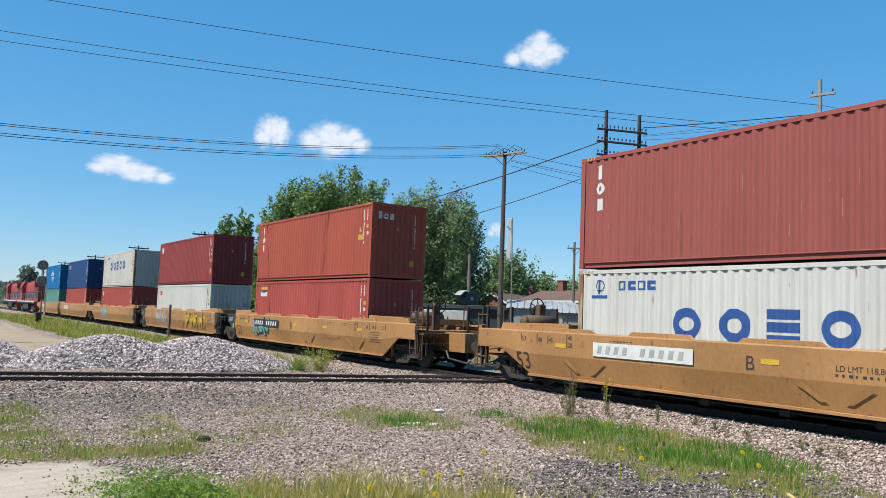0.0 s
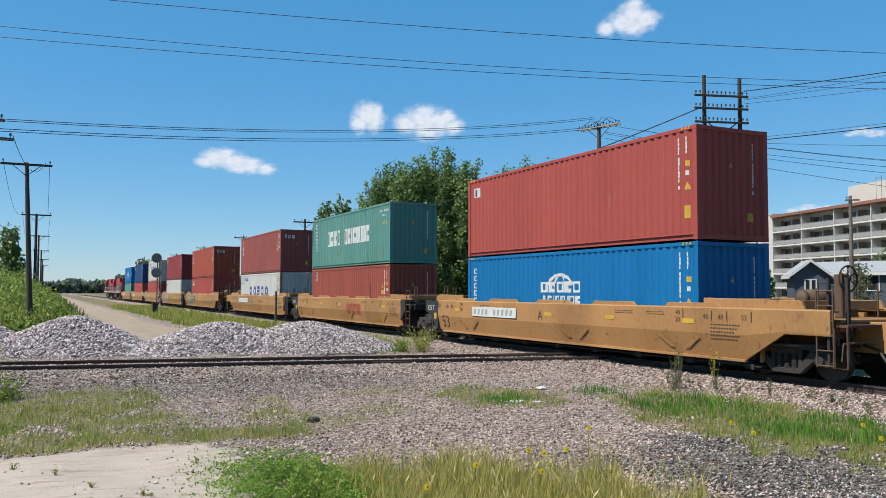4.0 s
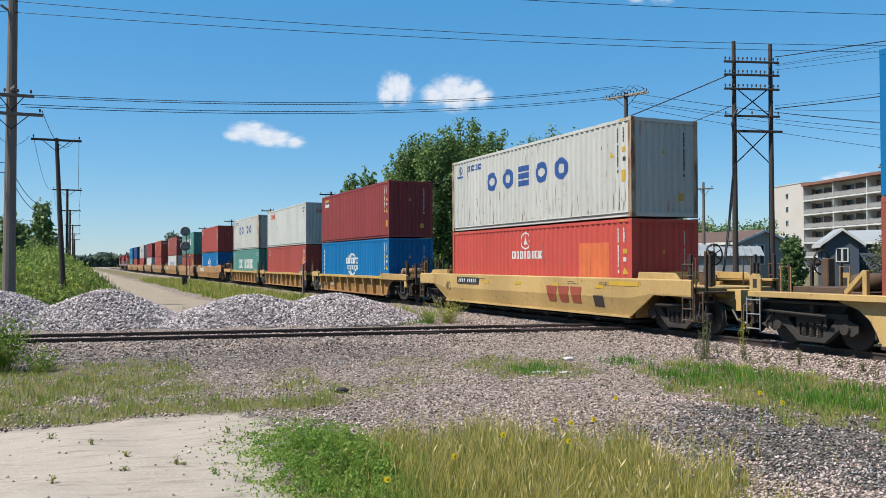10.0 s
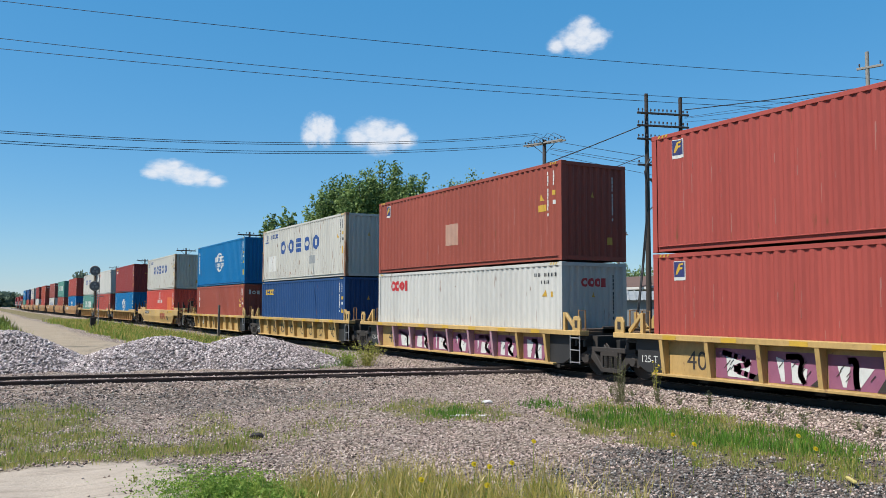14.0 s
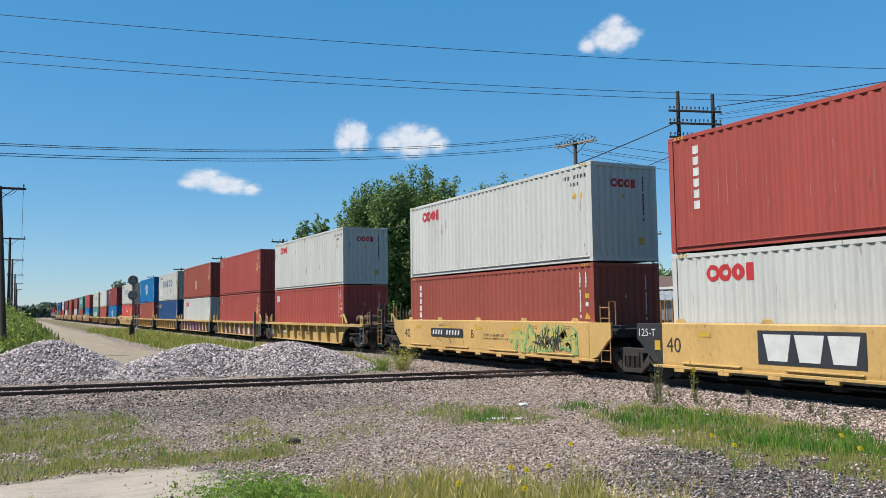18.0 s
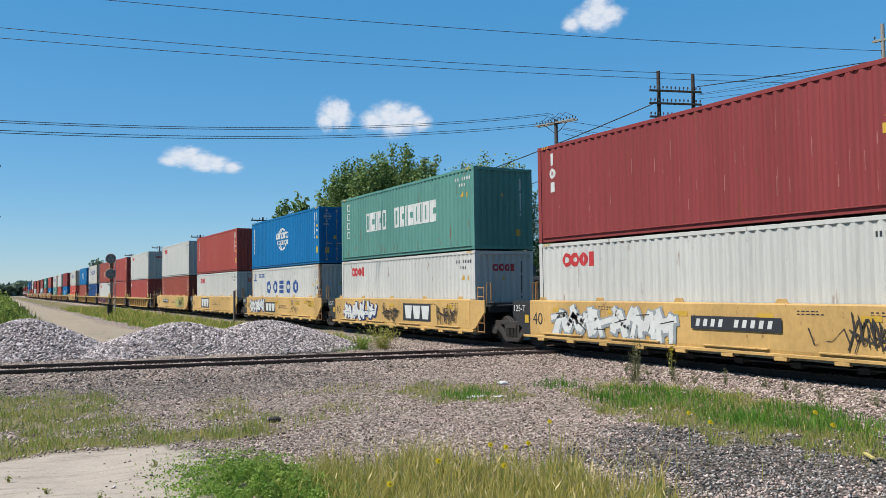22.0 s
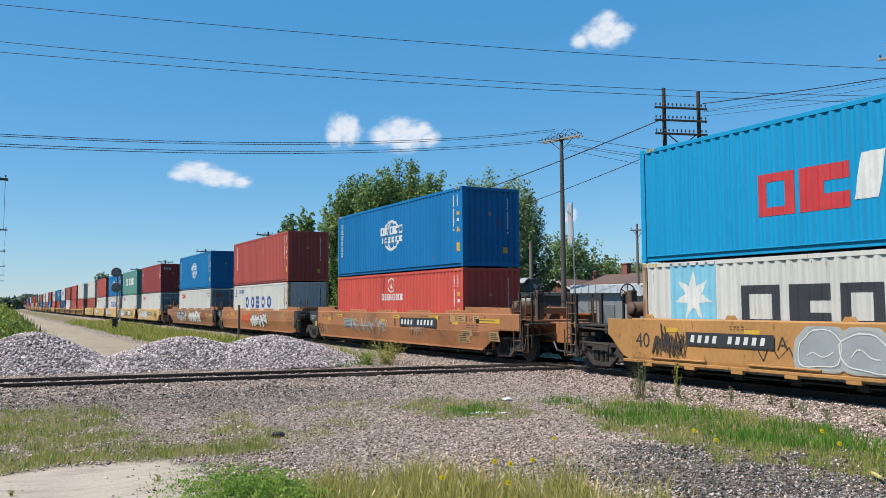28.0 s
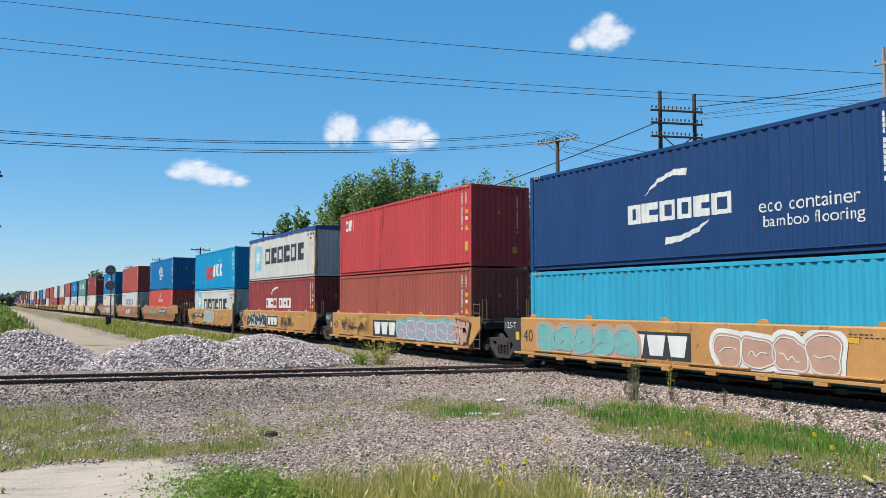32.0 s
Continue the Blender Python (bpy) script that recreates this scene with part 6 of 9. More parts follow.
for yt, kind, col, front, rear, upper, lower, opt in TRAIN:
    yc = yt - CLEN / 2
    o = dict(opt)
    doors, doors_up, tarp = o.pop("doors", ""), o.pop("doors_up", ""), o.pop("tarp", False)
    well_car(kind, col, yc, front, rear, **o)
    hl, hu = LOW if upper[1] in ("smline", "cma_big") else HIGH, LOW if upper[1] == "maersk" else HIGH
    shipping_container(*lower, TRACK_X, yc, FLOOR_Z + (0.1 if hu == LOW else 0), hl, doors=doors, on="down in a well car", patches=LOW_PATCHES.get(yt, ()))
    shipping_container(*upper, TRACK_X, yc, FLOOR_Z + (0.1 if hu == LOW else 0) + hl + 0.035, hu, doors=doors_up, tarp=tarp, on="stacked on another", patches=PATCHES.get(yt, ()))

# ---- locomotives ----
def locomotive(y):
    root = thing("locomotive", "red and black diesel locomotive at the head of the train", "locomotive", "locomotives", at=(TRACK_X, y, 0))

    def p(name, g, m, label="", bevel=0.02):
        return part(name, g.mesh(name, MAT[m], bevel), root, label)
    p("frame", Geo().box(-1.5, 1.5, -10.6, 10.6, 1.25, 1.55), "black")
    p("long_hood", Geo().prism([(-0.95, 1.55), (0.95, 1.55), (0.95, 4.0), (0.8, 4.35), (-0.8, 4.35), (-0.95, 4.0)], 1, -9.6, 5.0), "loco_red", "red engine hood")
    p("radiator", Geo().box(-1.45, 1.45, -9.4, -5.6, 3.55, 4.4), "loco_red")
    p("cab", Geo().prism([(-1.5, 1.55), (1.5, 1.55), (1.5, 3.9), (1.1, 4.5), (-1.1, 4.5), (-1.5, 3.9)], 1, 5.0, 7.6), "loco_red")
    p("nose", Geo().prism([(-0.9, 1.55), (0.9, 1.55), (0.9, 3.0), (0.7, 3.2), (-0.7, 3.2), (-0.9, 3.0)], 1, 7.6, 9.9), "loco_red")
    p("fuel_tank", Geo().prism([(-1.4, 1.2), (-1.4, 0.55), (-1.15, 0.35), (1.15, 0.35), (1.4, 0.55), (1.4, 1.2)], 1, -3.2, 3.2), "black")
    p("exhaust", Geo().box(-0.4, 0.4, -1.2, 0.2, 4.35, 4.55), "black")
    for sx in (-1, 1):
        p("window", Geo().box(sx * 1.5 - 0.01, sx * 1.5 + 0.01, 5.4, 7.2, 2.9, 3.6), "wire", "dark cab window", 0)
        p("stripe", Geo().box(sx * 0.955 - 0.004, sx * 0.955 + 0.004, -9.4, 4.8, 2.0, 2.9), "black", "black band along the hood", 0)
        p("walkway", Geo().box(sx * 1.5 - 0.02, sx * 1.5 + 0.02, -10.2, 10.2, 1.45, 1.6), "m_white", "", 0)
        hr = Geo().path([(sx * 1.45, -10, 2.6), (sx * 1.45, 10, 2.6)], 0.02)
        for k in range(9):
            hr.tube((sx * 1.45, -10 + 2.5 * k, 1.55), (sx * 1.45, -10 + 2.5 * k, 2.6), 0.02, seg=5)
        p("handrail", hr, "m_white", "", 0)
    p("rear_plate", Geo().box(-1.48, 1.48, -10.75, -10.6, 0.6, 1.55), "loco_red")
    for yy in (-6.8, 6.8):
        tr = part("truck", Geo().box(-1.0, 1.0, -0.3, 0.3, 0.4, 1.1).mesh("bolster", MAT["under"]), root, at=(0, yy, 0))
        for sx in (1, -1):
            sf = Geo().prism([(-2.4, 0.6), (-2.4, 0.95), (2.4, 0.95), (2.4, 0.6), (1.0, 0.35), (-1.0, 0.35)], 0, sx * 1.05 - 0.08, sx * 1.05 + 0.08)
            part("side_frame", sf.mesh("side_frame", MAT["truck"], 0.02), tr)
            for k in (-1.8, 0, 1.8):
                w = Geo().tube((sx * 0.68, k, 0.52), (sx * 0.8, k, 0.52), 0.52, seg=20)
                part("wheel", w.mesh("wheel", MAT["wheel"], 0.01), tr)
    MOVERS.append((root, TRACK_X, y, 0))


locomotive(136.0)
locomotive(158.4)


# ---- plants ----
def leaf_material(name, dark, light, through=0.42, patch=0.5):
    m, n, l, b = nodes_of(name)
    ge = n.new("ShaderNodeNewGeometry")
    mx = n.new("ShaderNodeMix")
    mx.data_type = "RGBA"
    mx.inputs[6].default_value, mx.inputs[7].default_value = tint(dark, 1), tint(light, 1)
    co, nz, oi = n.new("ShaderNodeTexCoord"), n.new("ShaderNodeTexNoise"), n.new("ShaderNodeObjectInfo")
    nz.inputs["Scale"].default_value, nz.inputs["Detail"].default_value = patch, 2.0
    l.new(co.outputs["Object"], nz.inputs["Vector"])
    ad, a2, a3 = (n.new("ShaderNodeMath") for _ in range(3))
    ad.operation = a2.operation = a3.operation = "MULTIPLY_ADD"
    l.new(ge.outputs["Random Per Island"], ad.inputs[0])
    ad.inputs[1].default_value, ad.inputs[2].default_value = 0.6, -0.55
    l.new(nz.outputs["Fac"], a2.inputs[0])
    a2.inputs[1].default_value = 1.2
    l.new(ad.outputs[0], a2.inputs[2])
    l.new(oi.outputs["Random"], a3.inputs[0])
    a3.inputs[1].default_value = 0.3
    l.new(a2.outputs[0], a3.inputs[2])
    a3.use_clamp = True
    l.new(a3.outputs[0], mx.inputs[0])
    l.new(mx.outputs[2], b.inputs["Base Color"])
    b.inputs["Roughness"].default_value = 0.6
    b.inputs["Specular IOR Level"].default_value = 0.25
    tr = n.new("ShaderNodeBsdfTranslucent")
    l.new(mx.outputs[2], tr.inputs[0])
    ms = n.new("ShaderNodeMixShader")
    ms.inputs[0].default_value = through
    l.new(b.outputs[0], ms.inputs[1])
    l.new(tr.outputs[0], ms.inputs[2])
    l.new(ms.outputs[0], n["Material Output"].inputs[0])
    return m


MAT["leaf"] = leaf_material("poplar_leaves", (0.045, 0.12, 0.03), (0.43, 0.58, 0.20), 0.36)
MAT["leaf_dark"] = leaf_material("broad_leaves", (0.05, 0.125, 0.035), (0.38, 0.51, 0.20), 0.36)
MAT["leaf_round"] = leaf_material("grey_green_leaves", (0.05, 0.12, 0.04), (0.45, 0.57, 0.26), 0.36)
MAT["leaf_bush"] = leaf_material("shrub_leaves", (0.05, 0.14, 0.02), (0.50, 0.61, 0.14), 0.38, 0.7)
# Distance haze is mixed into this leaf colour: paler and greyer than near leaves.
MAT["leaf_far"] = leaf_material("haze_tinted_leaves", (0.17, 0.235, 0.18), (0.30, 0.38, 0.27))
MAT["blade_green"] = leaf_material("green_blades", (0.16, 0.28, 0.04), (0.46, 0.56, 0.12), 0.42, 1.6)
MAT["blade_lush"] = leaf_material("lush_blades", (0.05, 0.18, 0.02), (0.20, 0.42, 0.05), 0.42, 1.6)
MAT["blade_straw"] = leaf_material("straw_blades", (0.42, 0.39, 0.06), (0.90, 0.73, 0.27), 0.48, 3.5)
MAT["blade_dry"] = leaf_material("dry_weed", (0.24, 0.30, 0.05), (0.66, 0.60, 0.18), 0.42, 1.6)
MAT["weed_grey"] = leaf_material("grey_weed", (0.15, 0.17, 0.07), (0.38, 0.36, 0.20), 0.42, 1.6)
MAT["bark"] = paint("bark", (0.11, 0.085, 0.065), 0.9, 0.3, 2, 20, 0.6, stretch=(3, 3, 0.6))
MAT["flower"] = leaf_material("yellow_petals", (0.70, 0.52, 0.01), (0.85, 0.68, 0.03))


def quads_mesh(name, v, mat, per=4):
    """A mesh of loose faces; v is (n, per, 3)."""
    me = bpy.data.meshes.new(name)
    n = len(v)
    me.vertices.add(n * per)
    me.vertices.foreach_set("co", v.reshape(-1).astype(np.float32))
    me.loops.add(n * per)
    me.loops.foreach_set("vertex_index", np.arange(n * per))
    me.polygons.add(n)
    me.polygons.foreach_set("loop_start", np.arange(0, n * per, per))
    me.update(calc_edges=True)
    me.materials.append(mat)
    return me


def leaves_at(p, size, rs, flat=0.0):
    """Rhombic leaves at the points p."""
    n = len(p)
    d = rs.normal(size=(n, 3))
    d /= np.linalg.norm(d, axis=1)[:, None]
    e = np.cross(d, rs.normal(size=(n, 3)))
    e /= np.linalg.norm(e, axis=1)[:, None]
    if flat:
        d[:, 2] *= 1 - flat
        e[:, 2] *= 1 - flat
    s = size * rs.uniform(0.6, 1.3, (n, 1))
    return np.stack([p - d * s, p + e * s * 0.6, p + d * s, p - e * s * 0.6], 1)


def tree(x, y, h, width, seed, leaf=0.3, n=9000, mat="leaf", tall=True, name="tree", label="leafy green poplar tree behind the railway", shape=1.0):
    """A trunk with rising limbs; the leaves hang in loose tufts along them. shape 1 is pointed, less is round."""
    rs = np.random.RandomState(seed)
    root = thing(name, label, "tree", "trees behind the track", at=(x, y, -0.4))
    g = Geo()
    r0 = h * 0.02
    g.tube((0, 0, 0), (0.1, 0, h * 0.4), r0, r0 * 0.7, 10, False)
    g.tube((0.1, 0, h * 0.4), (0.0, 0.1, h * 0.95), r0 * 0.7, r0 * 0.12, 8, False)
    tufts = []
    limbs = 64
    for k in range(limbs):
        f = 0.1 + 0.86 * (k + rs.uniform(0, 1)) / limbs
        a = k * 2.4 + rs.uniform(-0.4, 0.4)
        wide = (math.sin(math.pi * min(0.12 + 0.80 * f, 1.0)) ** 0.8) if shape < 0.95 else (1 - f ** 2.2) ** 0.75 * min(1, 0.55 + 2.0 * f)
        reach = width * 0.5 * wide * rs.uniform(0.55, 1.12) + 0.012 * h
        z0, z1 = h * max(0.08, f - 0.2), h * min(0.985, f + rs.uniform(0.0, 0.05))
        base, tip = np.array((0.0, 0.0, z0)), np.array((math.cos(a) * reach, math.sin(a) * reach, z1))
        if k % 3 == 0:
            g.tube(base, tip, r0 * 0.25, r0 * 0.05, 5, False)
        m = 5 + int(6 * wide)
        for j in range(m):
            t = 0.25 + 0.75 * (j + 1) / m
            p = base + (tip - base) * t + np.array((0, 0, -0.03 * h * math.sin(math.pi * t)))
            tufts.append((*(p + rs.normal(0, width * 0.025, 3)), width * rs.uniform(0.028, 0.07) * (1.15 - 0.4 * t)))
    part("trunk", g.mesh("trunk", MAT["bark"]), root, "grey-brown trunk with limbs")
    tf = np.array(tufts)
    tf[:, 2] = np.minimum(tf[:, 2], h * 0.985)
    w = tf[:, 3] ** 1.5
    q = tf[rs.choice(len(tf), n, p=w / w.sum())]
    p = q[:, :3] + np.clip(rs.normal(0, 1, (n, 3)), -1.9, 1.9) * q[:, 3:] * np.array((1, 1, 1.25))
    part("crown", quads_mesh("crown", leaves_at(p, leaf, rs), MAT[mat]), root)
    return root


def at_az(az, d):
    return d * math.sin(radians(az)), d * math.cos(radians(az))


for az, d, el, w, sd in ((21.5, 74, 7.7, 4.6, 9), (22.6, 72, 8.9, 5.4, 1), (23.9, 70, 9.1, 5.4, 2), (25.5, 71, 9.7, 5.6, 3), (27.2, 70, 9.2, 5.2, 4), (24.6, 78, 8.6, 6.0, 10), (26.6, 80, 8.4, 6.4, 8)):
    tree(*at_az(az, d), d * math.tan(radians(el)) + 2.3, w, sd, 0.125, 28000, shape=0.94)
for az, d, el, w, sd in ((30.4, 68, 8.35, 5.6, 5), (31.9, 66, 8.75, 7.2, 6), (33.7, 70, 8.1, 6.4, 7)):
    tree(*at_az(az, d), d * math.tan(radians(el)) + 2.3, w, sd, 0.115, 32000, "leaf_round", label="tall round-topped leafy green tree behind the railway", shape=0.9)
for az, d, el, w, sd in ((17.8, 86, 6.2, 3.2, 11), (19.0, 84, 6.5, 3.6, 12), (20.6, 82, 6.2, 3.6, 13)):
    tree(*at_az(az, d), d * math.tan(radians(el)) + 2.3, w, sd, 0.16, 10000)
for az, d, el, w, sd in ((37.1, 95, 4.6, 8, 21), (39.3, 100, 3.0, 7, 22), (41.2, 110, 2.6, 8, 23), (43.0, 115, 2.4, 8, 24), (45.3, 120, 2.5, 7, 25)):
    tree(*at_az(az, d), d * math.tan(radians(el)) + 2.3, w, sd, 0.2, 9000, "leaf_dark", label="broad green tree among the houses", shape=0.8)
for az, d, el, w, sd in ((-3.5, 85, 3.2, 3.6, 31), (-1.7, 82, 4.0, 3.0, 32), (-2.9, 88, 2.6, 3.0, 33), (-6.4, 95, 1.3, 3.0, 34)):
    tree(*at_az(az, d), d * math.tan(radians(el)) + 2.3, w, sd, 0.2, 5000, "leaf_dark", label="young green tree behind the shrubs")
tree(*at_az(47.2, 60), 60 * math.tan(radians(1.7)) + 2.3, 1.9, 26, 0.11, 6000, "leaf_dark", label="small dark green bush beside the grey house", shape=0.8)
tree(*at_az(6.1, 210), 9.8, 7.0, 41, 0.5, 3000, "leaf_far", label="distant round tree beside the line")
tree(*at_az(52.6, 66), 4.6, 3.6, 42, 0.09, 3500, "weed_grey", label="thin half-bare tree before the blue house")
tree(*at_az(55.3, 90), 7.2, 6.5, 43, 0.15, 9000, "leaf_dark", label="round green tree behind the blue house", shape=0.7)


tree(*at_az(60.7, 84), 11.2, 7.5, 44, 0.17, 14000, "leaf_dark", label="tall green tree beside the apartment block", shape=0.85)
tree(*at_az(64.5, 88), 11.8, 8.5, 45, 0.17, 9000, "leaf_dark", label="tall green tree beyond the blue house", shape=0.85)


def bank_top(x, y):
    """Height of the overgrown bank: a hump that falls away to both sides."""
    az = np.degrees(np.arctan2(x, y))
    edge = np.clip((2.9 - x) / 1.6, 0, 1) * np.clip((y - 46) / 6, 0.0, 1)
    top = (1.35 + 1.0 * np.clip((y - 50) / 20, 0, 1)) * (1 + 0.17 * soft_noise(x, y, 3.0) + 0.26 * soft_noise(x, y, 1.0, 6))
    top = top * (0.80 + 0.36 * np.exp(-((az + 1.6) / 2.3) ** 2))
    return top * np.sqrt(np.clip(edge, 0, 1)) * np.clip((2.9 - x) / 7 + 0.55, 0, 1.15)


def shrub_bank():
    rs = np.random.RandomState(77)
    n = 105000
    x, y = rs.uniform(-15, 2.9, n), 46 + 40 * rs.uniform(0, 1, n) ** 1.5
    z = -0.35 + bank_top(x, y) * rs.uniform(0.25, 1.03, n) ** 0.45
    return quads_mesh("shrub_bank", leaves_at(np.stack([x, y, z], 1), 0.09, rs), MAT["leaf_bush"])


def bank_stalks():
    """Upright weed stalks with narrow leaves that stand out of the bank."""
    rs = np.random.RandomState(78)
    n = 1500
    x, y = rs.uniform(-14, 2.7, n), 46.5 + 30 * rs.uniform(0, 1, n) ** 1.4
    z, h = -0.35 + bank_top(x, y) * 0.8, rs.uniform(0.25, 0.85, n)
    tip = np.stack([x + rs.normal(0, 0.1, n), y + rs.normal(0, 0.1, n), z + h], 1)
    base, w = np.stack([x, y, z], 1), np.stack([np.full(n, 0.028), np.zeros(n), np.zeros(n)], 1)
    mid = base * 0.5 + tip * 0.5
    return quads_mesh("bank_stalks", np.stack([base, mid - w, tip, mid + w], 1), MAT["blade_dry"])


def bank_bloom():
    rs = np.random.RandomState(79)
    n = 420
    x, y = rs.uniform(-3.5, 2.4, n), rs.uniform(46.6, 51, n)
    keep = soft_noise(x, y, 1.3, 4) > 0.1
    x, y = x[keep], y[keep]
    z = -0.35 + bank_top(x, y) * rs.uniform(0.85, 1.12, len(x))
    return quads_mesh("bank_bloom", leaves_at(np.stack([x, y, z], 1), 0.06, rs), MAT["flower"])


thing("shrub_bank", "dense bank of bright green shrubs and tall weeds", "shrubs", kind="stuff", me=shrub_bank())
thing("bank_stalks", "upright yellow-green weed stalks on the overgrown bank", "weeds", kind="stuff", me=bank_stalks())
thing("bank_bloom", "small yellow blossoms among the weeds of the bank", "flowers", kind="stuff", me=bank_bloom())


def far_wood(name, az0, az1, d, h, seed, label, thick=260):
    rs = np.random.RandomState(seed)
    n = int((az1 - az0) * thick)
    az = np.radians(rs.uniform(az0, az1, n))
    dd = d + rs.uniform(-12, 12, n)
    top = h * (0.75 + 0.3 * np.abs(np.sin(az * 90 + seed)) * np.abs(np.sin(az * 37)))
    z = -1 + (top + 1) * rs.uniform(0, 1, n) ** 0.6
    p = np.stack([dd * np.sin(az), dd * np.cos(az), z], 1)
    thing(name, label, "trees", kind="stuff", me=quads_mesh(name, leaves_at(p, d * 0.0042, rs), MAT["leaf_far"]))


far_wood("far_wood", -30, 4.5, 640, 8.5, 5, "hazy line of distant trees on the horizon")
far_wood("far_tree_line", 4.5, 75, 330, 9, 6, "distant trees beyond the town")
far_wood("far_tree_line", 75, 330, 420, 9, 7, "distant trees round the open land", 90)


# ---- gravel heaps ----
def stone_set(rs, p, size, squash=0.75):
    """Uneven eight-sided stones at the points p, as triangles."""
    n = len(p)
    base = np.array([(1, 0, 0), (-1, 0, 0), (0, 1, 0), (0, -1, 0), (0, 0, 1), (0, 0, -1)], float)
    tri = np.array([(0, 2, 4), (2, 1, 4), (1, 3, 4), (3, 0, 4), (2, 0, 5), (1, 2, 5), (3, 1, 5), (0, 3, 5)])
    v = base[None] * rs.uniform(0.55, 1.3, (n, 6, 1)) + rs.normal(0, 0.22, (n, 6, 3))
    a = rs.uniform(0, 6.28, n)
    c, s = np.cos(a)[:, None], np.sin(a)[:, None]
    v = np.stack([v[..., 0] * c - v[..., 1] * s, v[..., 0] * s + v[..., 1] * c, v[..., 2] * squash + v[..., 0] * 0.25], -1)
    v = v * size.reshape(-1, 1, 1) + p[:, None]
    f = (tri[None] + 6 * np.arange(n)[:, None, None]).reshape(-1, 3)
    return v.reshape(-1, 3), f


def tris_mesh(name, v, f, mat):
    me = bpy.data.meshes.new(name)
    me.vertices.add(len(v))
    me.vertices.foreach_set("co", v.astype(np.float32).ravel())
    me.loops.add(f.size)
    me.loops.foreach_set("vertex_index", f.astype(np.int32).ravel())
    me.polygons.add(len(f))
    me.polygons.foreach_set("loop_start", np.arange(0, f.size, 3))
    me.update(calc_edges=True)
    me.materials.append(mat)
    return me


def stone_material(name, stops):
    m, n, l, b = nodes_of(name)
    ge = n.new("ShaderNodeNewGeometry")
    r = n.new("ShaderNodeValToRGB")
    e = r.color_ramp.elements
    e[0].position, e[0].color = 0.0, tint(stops[0], 1)
    e[1].position, e[1].color = 1.0, tint(stops[-1], 1)
    for i, c in enumerate(stops[1:-1]):
        e.new((i + 1) / (len(stops) - 1)).color = tint(c, 1)
    l.new(ge.outputs["Random Per Island"], r.inputs[0])
    l.new(r.outputs[0], b.inputs["Base Color"])
    b.inputs["Roughness"].default_value = 0.85
    b.inputs["Specular IOR Level"].default_value = 0.3
    return m


MAT["stone"] = stone_material("crushed_granite", [(0.07, 0.05, 0.045), (0.30, 0.222, 0.19), (0.52, 0.392, 0.343), (0.66, 0.51, 0.445), (0.84, 0.70, 0.62)])
MAT["stone_grey"] = stone_material("grey_pile_stone", [(0.10, 0.082, 0.085), (0.33, 0.275, 0.275), (0.47, 0.40, 0.395), (0.62, 0.535, 0.525), (0.88, 0.79, 0.77)])
MAT["stone_dark"] = stone_material("dark_ballast", [(0.03, 0.028, 0.028), (0.10, 0.092, 0.088), (0.18, 0.165, 0.155), (0.29, 0.27, 0.25), (0.55, 0.52, 0.49)])
HEAPS = [(9.35, 31.2, 3.5, 3.0, 1.14), (6.2, 31.8, 3.5, 3.0, 1.14), (1.2, 33.0, 3.0, 2.9, 1.42), (-2.35, 33.6, 2.6, 2.7, 1.38), (-5.6, 34.4, 2.7, 2.6, 1.15)]


def heap_height(x, y, hp):
    cx, cy, rx, ry, h = hp
    q = np.sqrt(((x - cx) / rx) ** 2 + ((y - cy) / ry) ** 2)
    q = q * (1 + 0.06 * np.sin(3 * np.arctan2(y - cy, x - cx) + cx))
    return h * np.clip(1.13 - np.sqrt(q * q + 0.05) * 1.02, -0.1, 1)


def gravel_heap(hp, seed):
    rs = np.random.RandomState(seed)
    cx, cy, rx, ry, h = hp
    root = thing("gravel_pile", "cone-shaped heap of grey crushed stone behind the rails", "gravel pile", "gravel heaps", at=(cx, cy, 0))
    n = 44
    xs, ys = np.linspace(-rx * 1.15, rx * 1.15, n), np.linspace(-ry * 1.15, ry * 1.15, n)
    gx, gy = np.meshgrid(xs, ys)
    z = heap_height(gx + cx, gy + cy, hp) + rs.normal(0, 0.02, gx.shape) - 0.36
    idx = np.arange(n * n).reshape(n, n)
    q = np.stack([idx[:-1, :-1], idx[:-1, 1:], idx[1:, 1:], idx[1:, :-1]], -1).reshape(-1, 4)
    me = bpy.data.meshes.new("core")
    me.from_pydata(np.stack([gx, gy, z], -1).reshape(-1, 3).tolist(), [], q.tolist())
    me.materials.append(MAT["heap_core"])
    part("core", me, root)
    k = 13500
    x, y = rs.uniform(-rx * 1.12, rx * 1.12, k), rs.uniform(-ry * 1.12, ry * 1.12, k)
    hz = heap_height(x + cx, y + cy, hp)
    keep = hz > -0.03
    p = np.stack([x, y, hz - 0.36 + 0.01], 1)[keep]
    v, f = stone_set(rs, p, rs.uniform(0.03, 0.07, len(p)))
    st = part("stone_cover", tris_mesh("stone_cover", v, f, MAT["stone_grey"]), root)
    st["kind"] = "stuff"


MAT["heap_core"] = paint("heap_core", (0.16, 0.135, 0.125), 0.9, 0.3, 4, 22, 0.9, shift=False)
for i, hp in enumerate(HEAPS):
    gravel_heap(hp, 100 + i)


# ---- poles and wires ----
def crossarm(length, mat, along=(1, 0), half=0.058):
    ax, ay = along
    g = Geo()
    m = Matrix.Rotation(math.atan2(ay, ax), 4, "Z")
    b = Geo().box(-length / 2, length / 2, -half, half, -half, half)
    g.add([m @ Vector(v) for v in b.v], b.f)
    return g.mesh("crossarm", MAT[mat], 0.01)


